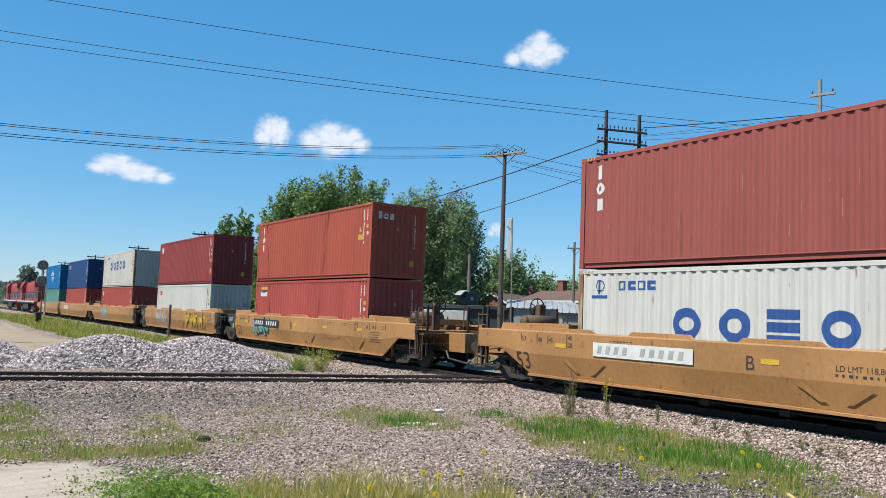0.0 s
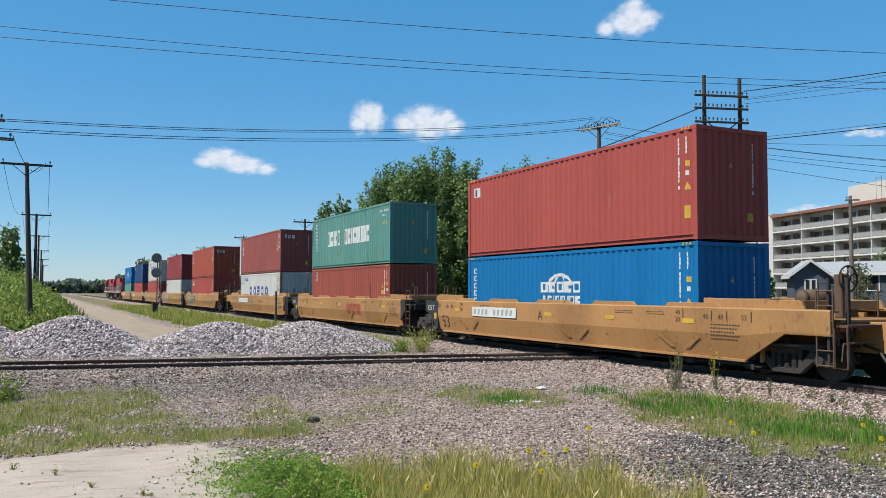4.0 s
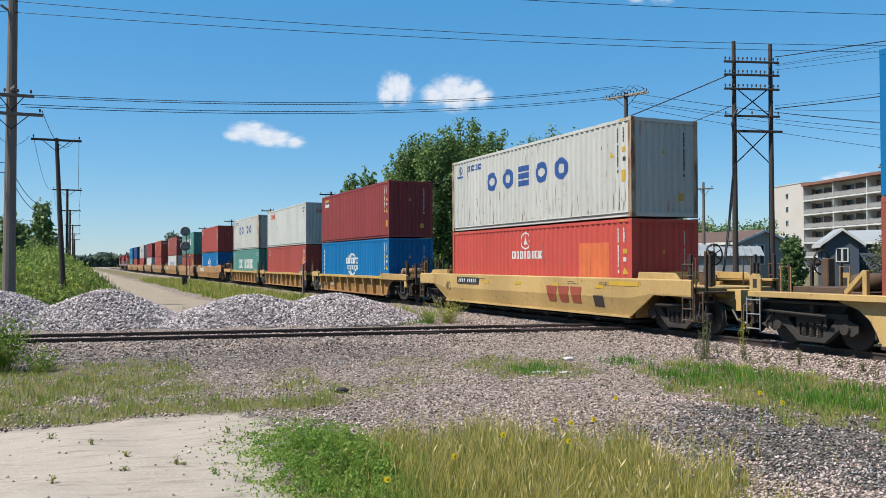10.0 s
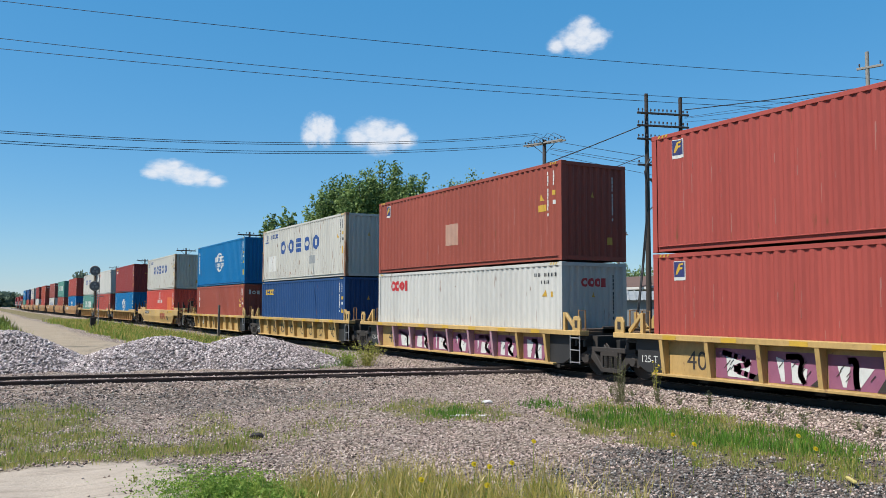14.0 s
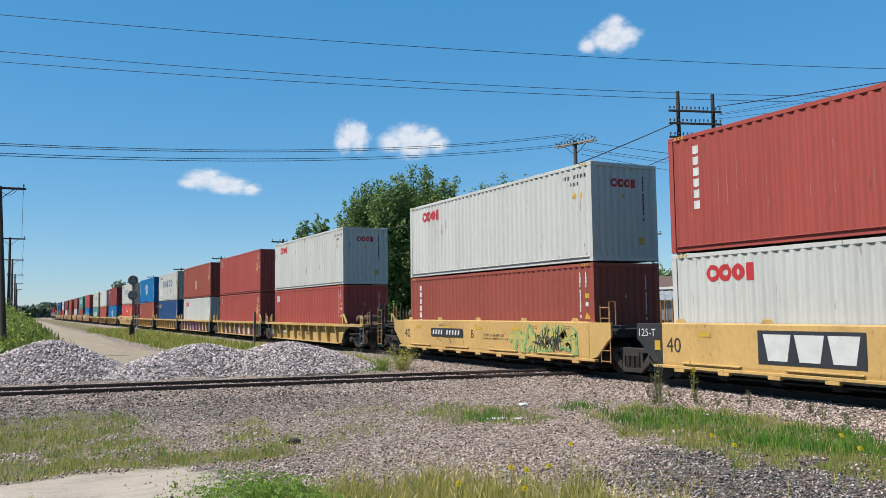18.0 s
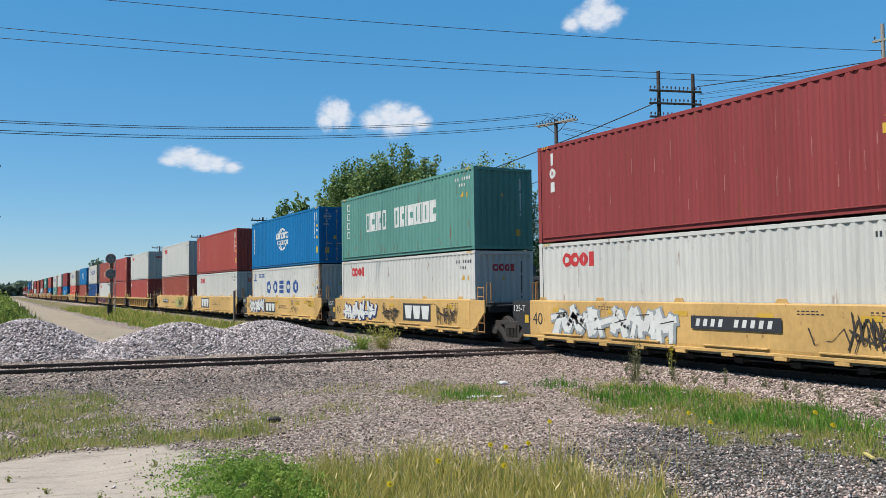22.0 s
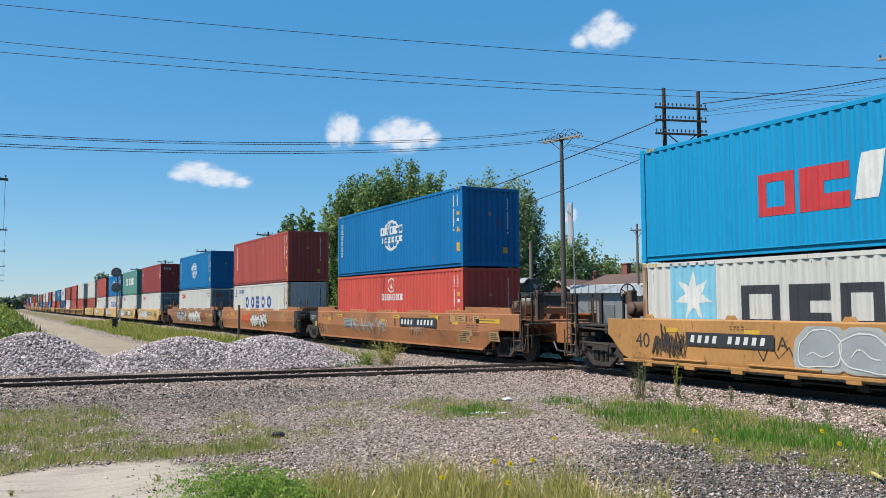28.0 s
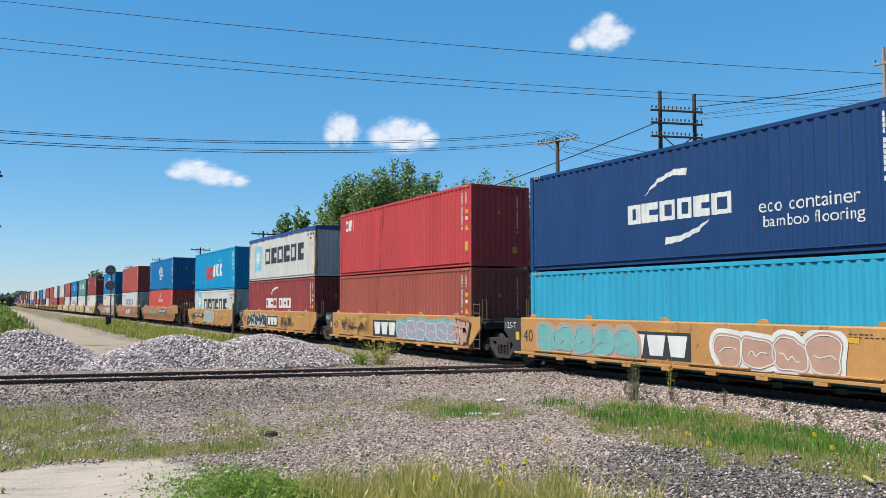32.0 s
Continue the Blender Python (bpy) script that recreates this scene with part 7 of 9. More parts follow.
def insulator():
    g = Geo()
    g.tube((0, 0, 0.05), (0, 0, 0.16), 0.015, seg=6)
    g.tube((0, 0, 0.14), (0, 0, 0.24), 0.045, 0.035, 8)
    return g.mesh("insulator", MAT["glass_ins"])


def pole_shaft(h, r, lean=(0, 0)):
    n, seg = 6, 12
    rings = []
    for k in range(n + 1):
        a = k / n
        rr = r * (1 - 0.4 * a)
        rings.append([(lean[0] * a + rr * math.cos(2 * math.pi * i / seg), lean[1] * a + rr * math.sin(2 * math.pi * i / seg), h * a) for i in range(seg)])
    return Geo().loft(rings).mesh("shaft", MAT["pole"])


def utility_pole(x, y, h, r, arms, label, lean=(0, 0), along=(1, 0), mat="pole", braces=True):
    """arms: (height, length, insulators)."""
    root = thing("utility_pole", label, "utility pole", "utility poles", at=(x, y, -0.5))
    sh = pole_shaft(h + 0.5, r, lean)
    sh.materials[0] = MAT[mat]
    part("shaft", sh, root)
    for z, length, pins in arms:
        f = (z + 0.5) / (h + 0.5)
        c = (lean[0] * f - along[1] * 0.0, lean[1] * f - r * 0.9, z + 0.5)
        part("crossarm", crossarm(length, mat, along=along), root, at=c)
        for k in range(pins):
            u = -length / 2 + 0.12 + (length - 0.24) * k / max(pins - 1, 1)
            part("insulator", cached(("ins",), insulator), root, at=(c[0] + u * along[0], c[1] + u * along[1], c[2]))
        if braces:
            for s in (-1, 1):
                bg = Geo().tube((s * length * 0.28 * along[0], s * length * 0.28 * along[1], -0.03), (0, 0.02, -0.6), 0.02, seg=5)
                part("brace", bg.mesh("brace", MAT["pole_dark"]), root, at=c)
    return root


big = utility_pole(-2.25, 36.0, 15.2, 0.245, ((8.42, 1.6, 4), (7.7, 2.25, 2)), "tall weathered wooden utility pole with two crossarms above the shrubs", lean=(0.14, 0.0))
part("crossarm", crossarm(1.5, "pole", along=(0.25, -0.97)), big, at=(0.08, -0.1, 9.15))
part("standoff", Geo().tube((0, 0, 0), (-0.42, -0.1, 0.25), 0.05, seg=6).mesh("standoff", MAT["pole"]), big, at=(0.11, 0, 12.15))
for az, d, top, arm in ((-0.47, 48.5, 8.6, 2.45), (-0.30, 82, 8.7, 2.45), (-0.14, 112, 8.6, 2.45), (0.02, 152, 8.5, 2.45), (0.1, 195, 8.5, 2.45), (0.15, 240, 8.5, 2.45)):
    px, py = at_az(az, d)
    utility_pole(px, py, top, 0.16, ((top - 0.12, arm, 2),), "dark wooden line pole with one crossarm, one of a row", lean=(-0.39 if d < 60 else 0.0, 0), mat="pole_dark")
for py in (75, 101, 128, 156, 185):
    utility_pole(22.2, py, 8.6, 0.15, ((8.3, 2.3, 4),), "dark wooden line pole behind the train", mat="pole_dark")
mid = utility_pole(*at_az(36.8, 55), 12.9, 0.2, (), "slim brown wooden utility pole with a pair of slanted crossarms", mat="pole_mid")
AX, AY = 0.26, -0.966
for side in (-1, 1):
    ox, oy = -AY * 0.17 * side, AX * 0.17 * side
    part("crossarm", crossarm(3.3, "pole_pale", along=(AX, AY), half=0.05), mid, at=(ox, oy, 13.22))
    for k in range(7):
        u = -1.5 + 0.5 * k
        part("insulator", cached(("ins",), insulator), mid, at=(u * AX + ox, u * AY + oy, 13.24))
    part("brace", Geo().tube((AX * 0.95 * side, AY * 0.95 * side, 13.2), (0, 0, 12.45), 0.022, seg=5).mesh("brace", MAT["pole_dark"]), mid)
for u0, u1, rise in ((-1.5, 0.0, 0.32), (-0.5, 1.0, 0.42), (0.0, 1.5, 0.36), (-1.0, 0.5, 0.22)):
    run = [((u0 + (u1 - u0) * q / 8) * AX + 0.17 * math.sin(q * 0.8), (u0 + (u1 - u0) * q / 8) * AY, 13.44 + rise * math.sin(math.pi * q / 8)) for q in range(9)]
    part("jumper_wire", Geo().path(run, 0.016, 5).mesh("jumper_wire", MAT["wire"]), mid)
utility_pole(*at_az(41.78, 72), 8.5, 0.16, ((7.95, 1.4, 2),), "wooden street-side pole near the houses", along=(0.75, -0.66))
utility_pole(*at_az(52.4, 62), 8.4, 0.17, ((8.1, 0.9, 1),), "grey wooden pole before the blue house", along=(0.7, -0.7), braces=False)
utility_pole(*at_az(57.35, 45), 14.4, 0.15, ((13.6, 1.2, 2),), "tall wooden utility pole beyond the railway", along=(0.3, -0.95), braces=False, mat="pole_pale")


def h_frame():
    (ax, ay), (bx, by) = at_az(43.75, 43.4), at_az(45.98, 44.3)
    root = thing("h_frame_pole", "dark twin-pole wooden structure with stacked crossarms and cables", "utility pole", at=(ax, ay, -0.5))
    dx, dy = bx - ax, by - ay
    gap = math.hypot(dx, dy)
    ux, uy = dx / gap, dy / gap
    for k, h in ((0, 13.35), (gap, 13.25)):
        sh = pole_shaft(h, 0.16, (0.0, 0.0))
        sh.materials[0] = MAT["pole_dark"]
        part("shaft", sh, root, at=(ux * k, uy * k, 0))
    for z, pins in ((12.3, 13), (11.65, 13), (10.95, 13), (9.6, 3)):
        c = (ux * gap * 0.42, uy * gap * 0.42 - 0.16, z)
        part("crossarm", crossarm(2.9, "pole_dark", along=(ux, uy), half=0.05), root, at=c)
        for k in range(pins):
            u = -1.38 + 2.76 * k / (pins - 1)
            part("insulator", cached(("ins",), insulator), root, at=(c[0] + u * ux, c[1] + u * uy, z))
    part("crossarm", crossarm(2.5, "pole_dark", along=(ux, uy)), root, at=(ux * gap * 0.6, uy * gap * 0.6 - 0.14, 8.85))
    for z0, z1 in ((11.1, 9.6), (9.0, 7.2)):
        for s in (0, 1):
            p0, p1 = (ux * gap * s, uy * gap * s, z0), (ux * gap * (1 - s), uy * gap * (1 - s), z1)
            part("brace", Geo().tube(p0, p1, 0.03, seg=5).mesh("brace", MAT["pole_dark"]), root)
    cable = [(-0.05, -0.25, 9.9), (-0.35, -0.3, 9.5), (-0.3, -0.35, 8.9), (-0.25, -0.3, 7.4), (-0.7, -0.4, 4.6), (-1.2, -0.6, 2.6), (-1.4, -0.6, 1.4), (-0.6, -0.5, 0.9)]
    part("drop_cable", Geo().path(cable, 0.05, 6).mesh("drop_cable", MAT["wire"]), root, "thick black cable hanging down the pole")
    part("drop_cable", Geo().path([(p[0] - 0.12, p[1], p[2] - 0.3) for p in cable], 0.03, 6).mesh("drop_cable", MAT["wire"]), root)
    return ax, ay, bx, by


hx, hy, kx, ky = h_frame()


def wire(name, a, b, sag, r=0.02, n=24, label="thin black overhead wire between poles"):
    a, b = Vector(a), Vector(b)
    pts = []
    for i in range(n + 1):
        s = i / n
        p = a.lerp(b, s)
        p.z -= 4 * sag * s * (1 - s)
        pts.append(p)
    thing(name, label, "overhead wire", "overhead wires", me=Geo().path(pts, r, 5).mesh(name, MAT["wire"], 0, True))


PB, PM, PR = (-2.15, 35.9), at_az(36.8, 55), at_az(57.35, 45)
FARL = (-62.0, 33.0)
for z0, z1, sag, r in ((13.53, 13.08, 0.33, 0.013), (12.1, 11.72, 0.44, 0.012), (11.67, 11.4, 0.34, 0.012)):
    wire("overhead_wire", (*PB, z0), (*PR, z1), sag, r, 32)
    wire("overhead_wire", (*PB, z0), (*FARL, z0 - 0.3), 1.4, r)
    wire("overhead_wire", (*PR, z1), (PR[0] + 36, PR[1] - 15, z1), 0.8, r)
for k, (z0, z1, sag) in enumerate(((8.48, 13.34, 0.66), (8.41, 13.28, 0.67), (8.1, 12.81, 0.62), (8.01, 12.74, 0.63))):
    wire("overhead_wire", (PB[0] + 0.15 * k, PB[1], z0), (PM[0] - 0.5 + 0.3 * k, PM[1], z1), sag, 0.014, 32)
    wire("overhead_wire", (PB[0], PB[1], z0), (FARL[0], FARL[1] + k, z0 - 0.3), (2.6, 2.9, 3.8, 3.7)[k], 0.013)
for k, (dz, z1) in enumerate(((0, 9.6), (0, 9.2), (-0.5, 8.7), (-0.6, 7.6), (-0.9, 5.6))):
    wire("overhead_wire", (PM[0] + 0.5, PM[1], 12.95 + dz), (70, 24.0 - 1.2 * k, z1), 1.0, 0.014)
for k, (z0, z1) in enumerate(((12.15, 14.55), (11.75, 14.9), (11.7, 14.2), (11.5, 13.5), (9.55, 11.7), (9.7, 11.9), (9.5, 9.0))):
    wire("overhead_wire", (kx + 0.3, ky, z0), (48, 18.0 + 0.2 * k, z1), 0.2, 0.009 if k not in (0, 4) else 0.024)
wire("overhead_wire", (hx - 0.2, hy, 11.2), (22.0, 78.0, 7.4), 1.1, 0.03, label="thick black cable slung from the twin pole")
wire("overhead_wire", (hx - 0.2, hy, 9.6), (22.0, 77.0, 5.2), 1.2, 0.02)
prev = None
for az, d in ((-3.5, 36.0), (-0.93, 48.5), (-0.30, 82), (-0.14, 112), (0.02, 152), (0.1, 195)):
    p = at_az(az, d)
    if prev:
        for s in (-1.1, 1.1):
            wire("overhead_wire", (prev[0] + s, prev[1], 7.9 if prev[1] < 40 else 8.65), (p[0] + s - 0.2, p[1], 8.65), 0.9, 0.012, 16)
    prev = p
for k, (za, zb) in enumerate(((5.85, 4.8), (5.45, 4.5))):
    wire("overhead_wire", (-2.3, 36, za), (-48, 30, zb), 2.0 - 0.3 * k, 0.014)
    wire("overhead_wire", (-2.2, 36, za - 0.2), (-1.0, 48.5, za - 0.6), 0.7, 0.014)


# ---- signal, post ----
MAT["signal_grey"] = paint("signal_grey", (0.22, 0.23, 0.24), 0.6, 0.25, 3, 20, 0.1)


def signal():
    root = thing("railway_signal", "dark metal railway signal mast with two round heads and a ladder", "railway signal", at=(9.95, 82, -0.4))
    part("mast", Geo().tube((0, 0, 0), (0, 0, 5.6), 0.055, 0.05, 10).mesh("mast", MAT["iron"]), root)
    part("base", Geo().box(-0.25, 0.25, -0.25, 0.25, 0, 0.3).mesh("base", MAT["galv"], 0.03), root)
    part("ladder", Geo().path([(0.35, 0.2, 0.2), (0.35, 0.2, 5.2)], 0.02).path([(0.35, 0.55, 0.2), (0.35, 0.55, 5.2)], 0.02).mesh("ladder", MAT["galv"]), root)
    for k in range(14):
        part("rung", Geo().tube((0.35, 0.2, 0.5 + 0.34 * k), (0.35, 0.55, 0.5 + 0.34 * k), 0.015, seg=5).mesh("rung", MAT["galv"]), root)
    for z in (5.35, 3.95):
        hd = part("signal_head", Geo().tube((-0.12, -0.14, z), (-0.12, -0.2, z), 0.4, 0.4, 24).mesh("signal_head", MAT["signal_grey"], 0.01), root, "round dark grey backing disc")
        for a in range(3):
            an = 2.1 * a
            part("lens", Geo().tube((-0.12 + 0.17 * math.sin(an), -0.2, z + 0.17 * math.cos(an)), (-0.12 + 0.17 * math.sin(an), -0.34, z + 0.17 * math.cos(an)), 0.1, 0.11, 10).mesh("lens", MAT["galv"]), hd)
        part("rim", Geo().path([(-0.12 + 0.42 * math.sin(0.2618 * i), -0.215, z + 0.42 * math.cos(0.2618 * i)) for i in range(25)], 0.05, 5).mesh("rim", MAT["pole_pale"]), hd, "grey ring round the disc")
        part("housing", Geo().box(-0.35, 0.11, -0.14, 0.2, z - 0.25, z + 0.25).mesh("housing", MAT["signal_grey"], 0.04), hd)
    for k in range(9):
        zz = 0.6 + 0.5 * k
        part("lattice", Geo().tube((0.02, 0.0, zz), (0.35, 0.2, zz + 0.45), 0.018, seg=5).mesh("lattice", MAT["galv"]), root)
    part("platform", Geo().box(-0.4, 0.7, 0.0, 0.7, 2.95, 3.0).mesh("platform", MAT["galv"]), root)


signal()
thing("relay_box", "small grey metal trackside box on a post", "trackside box", at=(9.2, 77, -0.4), me=Geo().box(-0.22, 0.22, -0.2, 0.2, 0, 1.1).box(-0.26, 0.26, -0.24, 0.24, 1.1, 1.16).mesh("relay_box", MAT["pole_dark"], 0.02))
thing("marker_post", "thin weathered wooden marker post beside the track", "post", at=(13.1, 50.3, -0.5), me=Geo().prism([(-0.06, -0.06), (0.06, -0.06), (0.06, 0.06), (-0.06, 0.06)], 2, 0, 2.35).mesh("marker_post", MAT["pole"], 0.01))


# ---- buildings ----
MAT["stucco"] = paint("beige_stucco", (0.66, 0.61, 0.55), 0.9, 0.08, 0.3, 8, 0.1)
MAT["concrete"] = paint("pale_concrete", (0.60, 0.58, 0.54), 0.85, 0.1, 0.5, 10, 0.1)
MAT["brick_dark"] = paint("brown_infill", (0.15, 0.11, 0.09), 0.85, 0.2, 0.6, 12, 0.1)
MAT["roof_red"] = paint("red_brown_fascia", (0.28, 0.13, 0.09), 0.8, 0.15, 0.5, 10, 0.1)
MAT["roof_brown"] = paint("brown_shingle", (0.15, 0.09, 0.07), 0.9, 0.2, 0.6, 12, 0.4)
MAT["roof_pale"] = paint("pale_roof_metal", (0.42, 0.43, 0.43), 0.6, 0.1, 0.8, 10, 0.1)
MAT["siding_grey"] = paint("grey_siding", (0.34, 0.35, 0.34), 0.75, 0.08, 0.5, 12, 0.1)
MAT["siding_blue"] = paint("slate_blue_siding", (0.075, 0.10, 0.135), 0.7, 0.1, 0.5, 12, 0.1)
MAT["shed_metal"] = paint("painted_shed_metal", (0.36, 0.38, 0.39), 0.55, 0.1, 0.8, 12, 0.05)
MAT["shed_dark"] = paint("dark_shed", (0.06, 0.07, 0.075), 0.7, 0.2, 0.8, 12, 0.1)
MAT["brick"] = paint("red_brick", (0.25, 0.10, 0.07), 0.9, 0.25, 1.5, 14, 0.4)
MAT["trim_white"] = paint("white_trim", (0.75, 0.75, 0.73), 0.6, 0.06, 1, 12, 0.0)
MAT["dome_white"] = paint("white_dome_fabric", (1.26, 1.27, 1.28), 0.55, 0.05, 0.2, 4, 0.05)
gm, gn, gl, gb = nodes_of("window_glass")
gb.inputs["Base Color"].default_value = (0.02, 0.025, 0.03, 1)
gb.inputs["Roughness"].default_value = 0.06
MAT["pane"] = gm


def window(parent, x, y, z, w, h, face, split=1, trim="trim_white", t=0.08):
    """A framed window on a wall that faces -x ('w') or -y ('s')."""
    def b(a0, a1, z0, z1, d0, d1):
        return Geo().box(d0, d1, a0, a1, z0, z1) if face == "w" else Geo().box(a0, a1, d0, d1, z0, z1)
    g = Geo()
    for a0, a1, z0, z1 in [(-w / 2 - t, w / 2 + t, -t, 0), (-w / 2 - t, w / 2 + t, h, h + t), (-w / 2 - t, -w / 2, 0, h), (w / 2, w / 2 + t, 0, h)] + \
            [(-w / 2 + w * k / split - t / 3, -w / 2 + w * k / split + t / 3, 0, h) for k in range(1, split)]:
        q = b(a0, a1, z0, z1, -0.06, 0.02)
        g.add(q.v, q.f)
    win = part("window", g.mesh("window_frame", MAT[trim]), parent, at=(x, y, z))
    for k in range(split):
        part("pane", b(-w / 2 + w * k / split, -w / 2 + w * (k + 1) / split, 0, h, -0.02, 0.0).mesh("pane", MAT["pane"]), win)
    return win


MAT["railing_grey"] = paint("railing_grey", (0.36, 0.35, 0.33), 0.6, 0.15, 2, 20, 0.05)


def apartment():
    """Six-storey block whose balconies face the railway."""
    st, n = 2.95, 6
    root = thing("apartment_block", "beige six-storey apartment block with long balconies and a red-brown roof edge", "apartment building", at=Matrix.Translation((105.8, 2.5, -0.4)) @ Matrix.Rotation(radians(-15.7), 4, "Z"))
    top = st * n + 0.4
    part("wall", Geo().box(1.9, 16, 89, 129.8, 0, top).mesh("wall", MAT["stucco"]), root, "recessed beige wall behind the balconies")
    part("wall", Geo().box(0, 16, 129.8, 141.3, 0, top + 0.8).mesh("wall", MAT["stucco"]), root, "plain beige end wall")
    part("wall", Geo().box(-0.4, 16, 60, 89, 0, top + 1.4).mesh("wall", MAT["stucco"]), root, "plain beige taller wing")
    part("roof", Geo().box(-0.5, 16.5, 88.9, 129.9, top, top + 0.55).mesh("roof", MAT["roof_red"]), root)
    part("roof", Geo().box(-0.1, 16.1, 129.9, 141.5, top + 0.8, top + 1.0).mesh("roof", MAT["concrete"]), root)
    part("penthouse", Geo().box(3.5, 11, 96.7, 109.9, top + 0.55, top + 4.4).mesh("penthouse", MAT["stucco"]), root)
    part("roof_rack", Geo().path([(3.5, 100.8, top), (3.5, 100.8, top + 5.4)], 0.06).path([(3.5, 102.2, top), (3.5, 102.2, top + 5.4)], 0.06).path([(3.5, 100.8, top + 5.0), (3.5, 102.2, top + 5.0)], 0.06).mesh("roof_rack", MAT["galv"]), root)
    bays = [89, 99.2, 109.4, 119.6, 129.8]
    for y in bays[1:]:
        part("divider", Geo().box(-0.1, 1.9, y - 0.12, y + 0.12, 0, top).mesh("divider", MAT["concrete"]), root)
    for f in range(n):
        z = st * f + 0.3
        part("balcony_slab", Geo().box(-0.15, 1.9, 89, 129.8, z - 0.22, z + 0.06).mesh("balcony_slab", MAT["trim_white"]), root)
        for a, b in zip(bays, bays[1:]):
            rl = Geo().box(-0.08, -0.02, a + 0.15, b - 0.15, z + 0.98, z + 1.04)
            for k in range(9):
                y = a + 0.3 + (b - a - 0.6) * k / 8
                rl.box(-0.065, -0.035, y - 0.03, y + 0.03, z + 0.06, z + 0.98)
            rl.box(-0.056, -0.044, a + 0.2, b - 0.2, z + 0.14, z + 0.94)
            part("railing", rl.mesh("railing", MAT["railing_grey"]), root)
            for c in ((a * 3 + b) / 4, (a + b * 3) / 4):
                window(root, 1.9, c, z + 0.1, 2.2, 2.05, "w", 2, "brick_dark")
                part("infill", Geo().box(1.85, 1.9, c + 1.25, c + 3.4, z + 0.06, z + 2.4).mesh("infill", MAT["brick_dark"]), root)
        window(root, 0.0, 136.0, z + 0.9, 1.0, 1.15, "w", 2, "trim_white")
        for y in (86.5, 81, 75):
            window(root, -0.4, y, z + 0.9, 1.3, 1.2, "w", 2, "trim_white")
    return root


apartment()


def gable_house(name, label, cx, cy, turn, length, width, eaves, ridge, wall, roof, windows=(), chimney=None):
    """Ridge along local x; a gable end at local -x and +x."""
    root = thing(name, label, "house", "houses beyond the railway", at=Matrix.Translation((cx, cy, -0.4)) @ Matrix.Rotation(radians(turn), 4, "Z"))
    l2, w2 = length / 2, width / 2
    part("wall", Geo().prism([(-w2, 0), (w2, 0), (w2, eaves), (0, ridge), (-w2, eaves)], 0, -l2, l2).mesh("wall", MAT[wall]), root)
    o, t = 0.35, 0.14
    sl = (ridge - eaves) / w2
    for s in (-1, 1):
        part("roof", Geo().prism([(0, ridge), (s * (w2 + o), eaves - sl * o), (s * (w2 + o), eaves - sl * o + t), (0, ridge + t)], 0, -l2 - o, l2 + o).mesh("roof", MAT[roof]), root)
        part("fascia", Geo().box(-l2 - o, l2 + o, s * (w2 + o) - 0.04, s * (w2 + o) + 0.04, eaves - sl * o - 0.12, eaves - sl * o + 0.1).mesh("fascia", MAT["trim_white"]), root)
        for e in (-1, 1):
            part("barge_board", Geo().prism([(0, ridge - 0.06), (s * (w2 + o), eaves - sl * o - 0.06), (s * (w2 + o), eaves - sl * o + 0.12), (0, ridge + 0.14)], 0, e * (l2 + o) - 0.03, e * (l2 + o) + 0.03).mesh("barge_board", MAT["trim_white"]), root)
    for face, x, y, z, w, h, sp in windows:
        window(root, x, y, z, w, h, face, sp)
    if chimney:
        part("chimney", Geo().box(chimney[0] - 0.4, chimney[0] + 0.4, chimney[1] - 0.3, chimney[1] + 0.3, 0.0, ridge + chimney[2]).box(chimney[0] - 0.46, chimney[0] + 0.46, chimney[1] - 0.36, chimney[1] + 0.36, ridge + chimney[2], ridge + chimney[2] + 0.12).mesh("chimney", MAT["brick"], 0.02), root)
    return root


# blue house: its long side looks at the railway, gable end to the far left of it
gable_house("blue_house", "slate-blue single-storey house with white trim and pale roof", 60.0, 40.7, 298, 15, 7.5, 3.75, 4.6, "siding_blue", "roof_pale",
            (("s", -2.75, -3.75, 2.45, 1.5, 1.05, 2), ("s", 0.1, -3.75, 2.45, 2.0, 1.05, 2), ("s", 4.6, -3.75, 2.45, 1.5, 1.05, 2)), (-0.15, -2.0, 0.25))
gable_house("blue_gable", "dark blue gabled house front with narrow white windows", 51.0, 43.1, 48, 4.0, 2.2, 3.65, 4.5, "siding_blue", "roof_pale",
            (("w", -2.0, -0.2, 2.3, 0.26, 0.85, 1), ("w", -2.0, 0.2, 2.3, 0.26, 0.85, 1), ("s", 0.8, -1.1, 2.1, 0.4, 0.8, 1)))
gable_house("grey_house", "grey single-storey house with a brown shingle roof", 53.6, 58.6, 90, 11.5, 5.4, 3.95, 4.86, "siding_grey", "roof_brown",
            (("w", -5.75, 0.46, 2.1, 1.1, 1.55, 2),), (3.0, 0.0, 1.0))
gable_house("brown_house", "low brown-roofed house with a chimney", 58, 73, 20, 13, 7, 2.9, 4.6, "brick", "roof_brown", (("s", -2.0, -3.5, 1.1, 1.6, 1.2, 2),), (1.5, 0.0, 1.0))


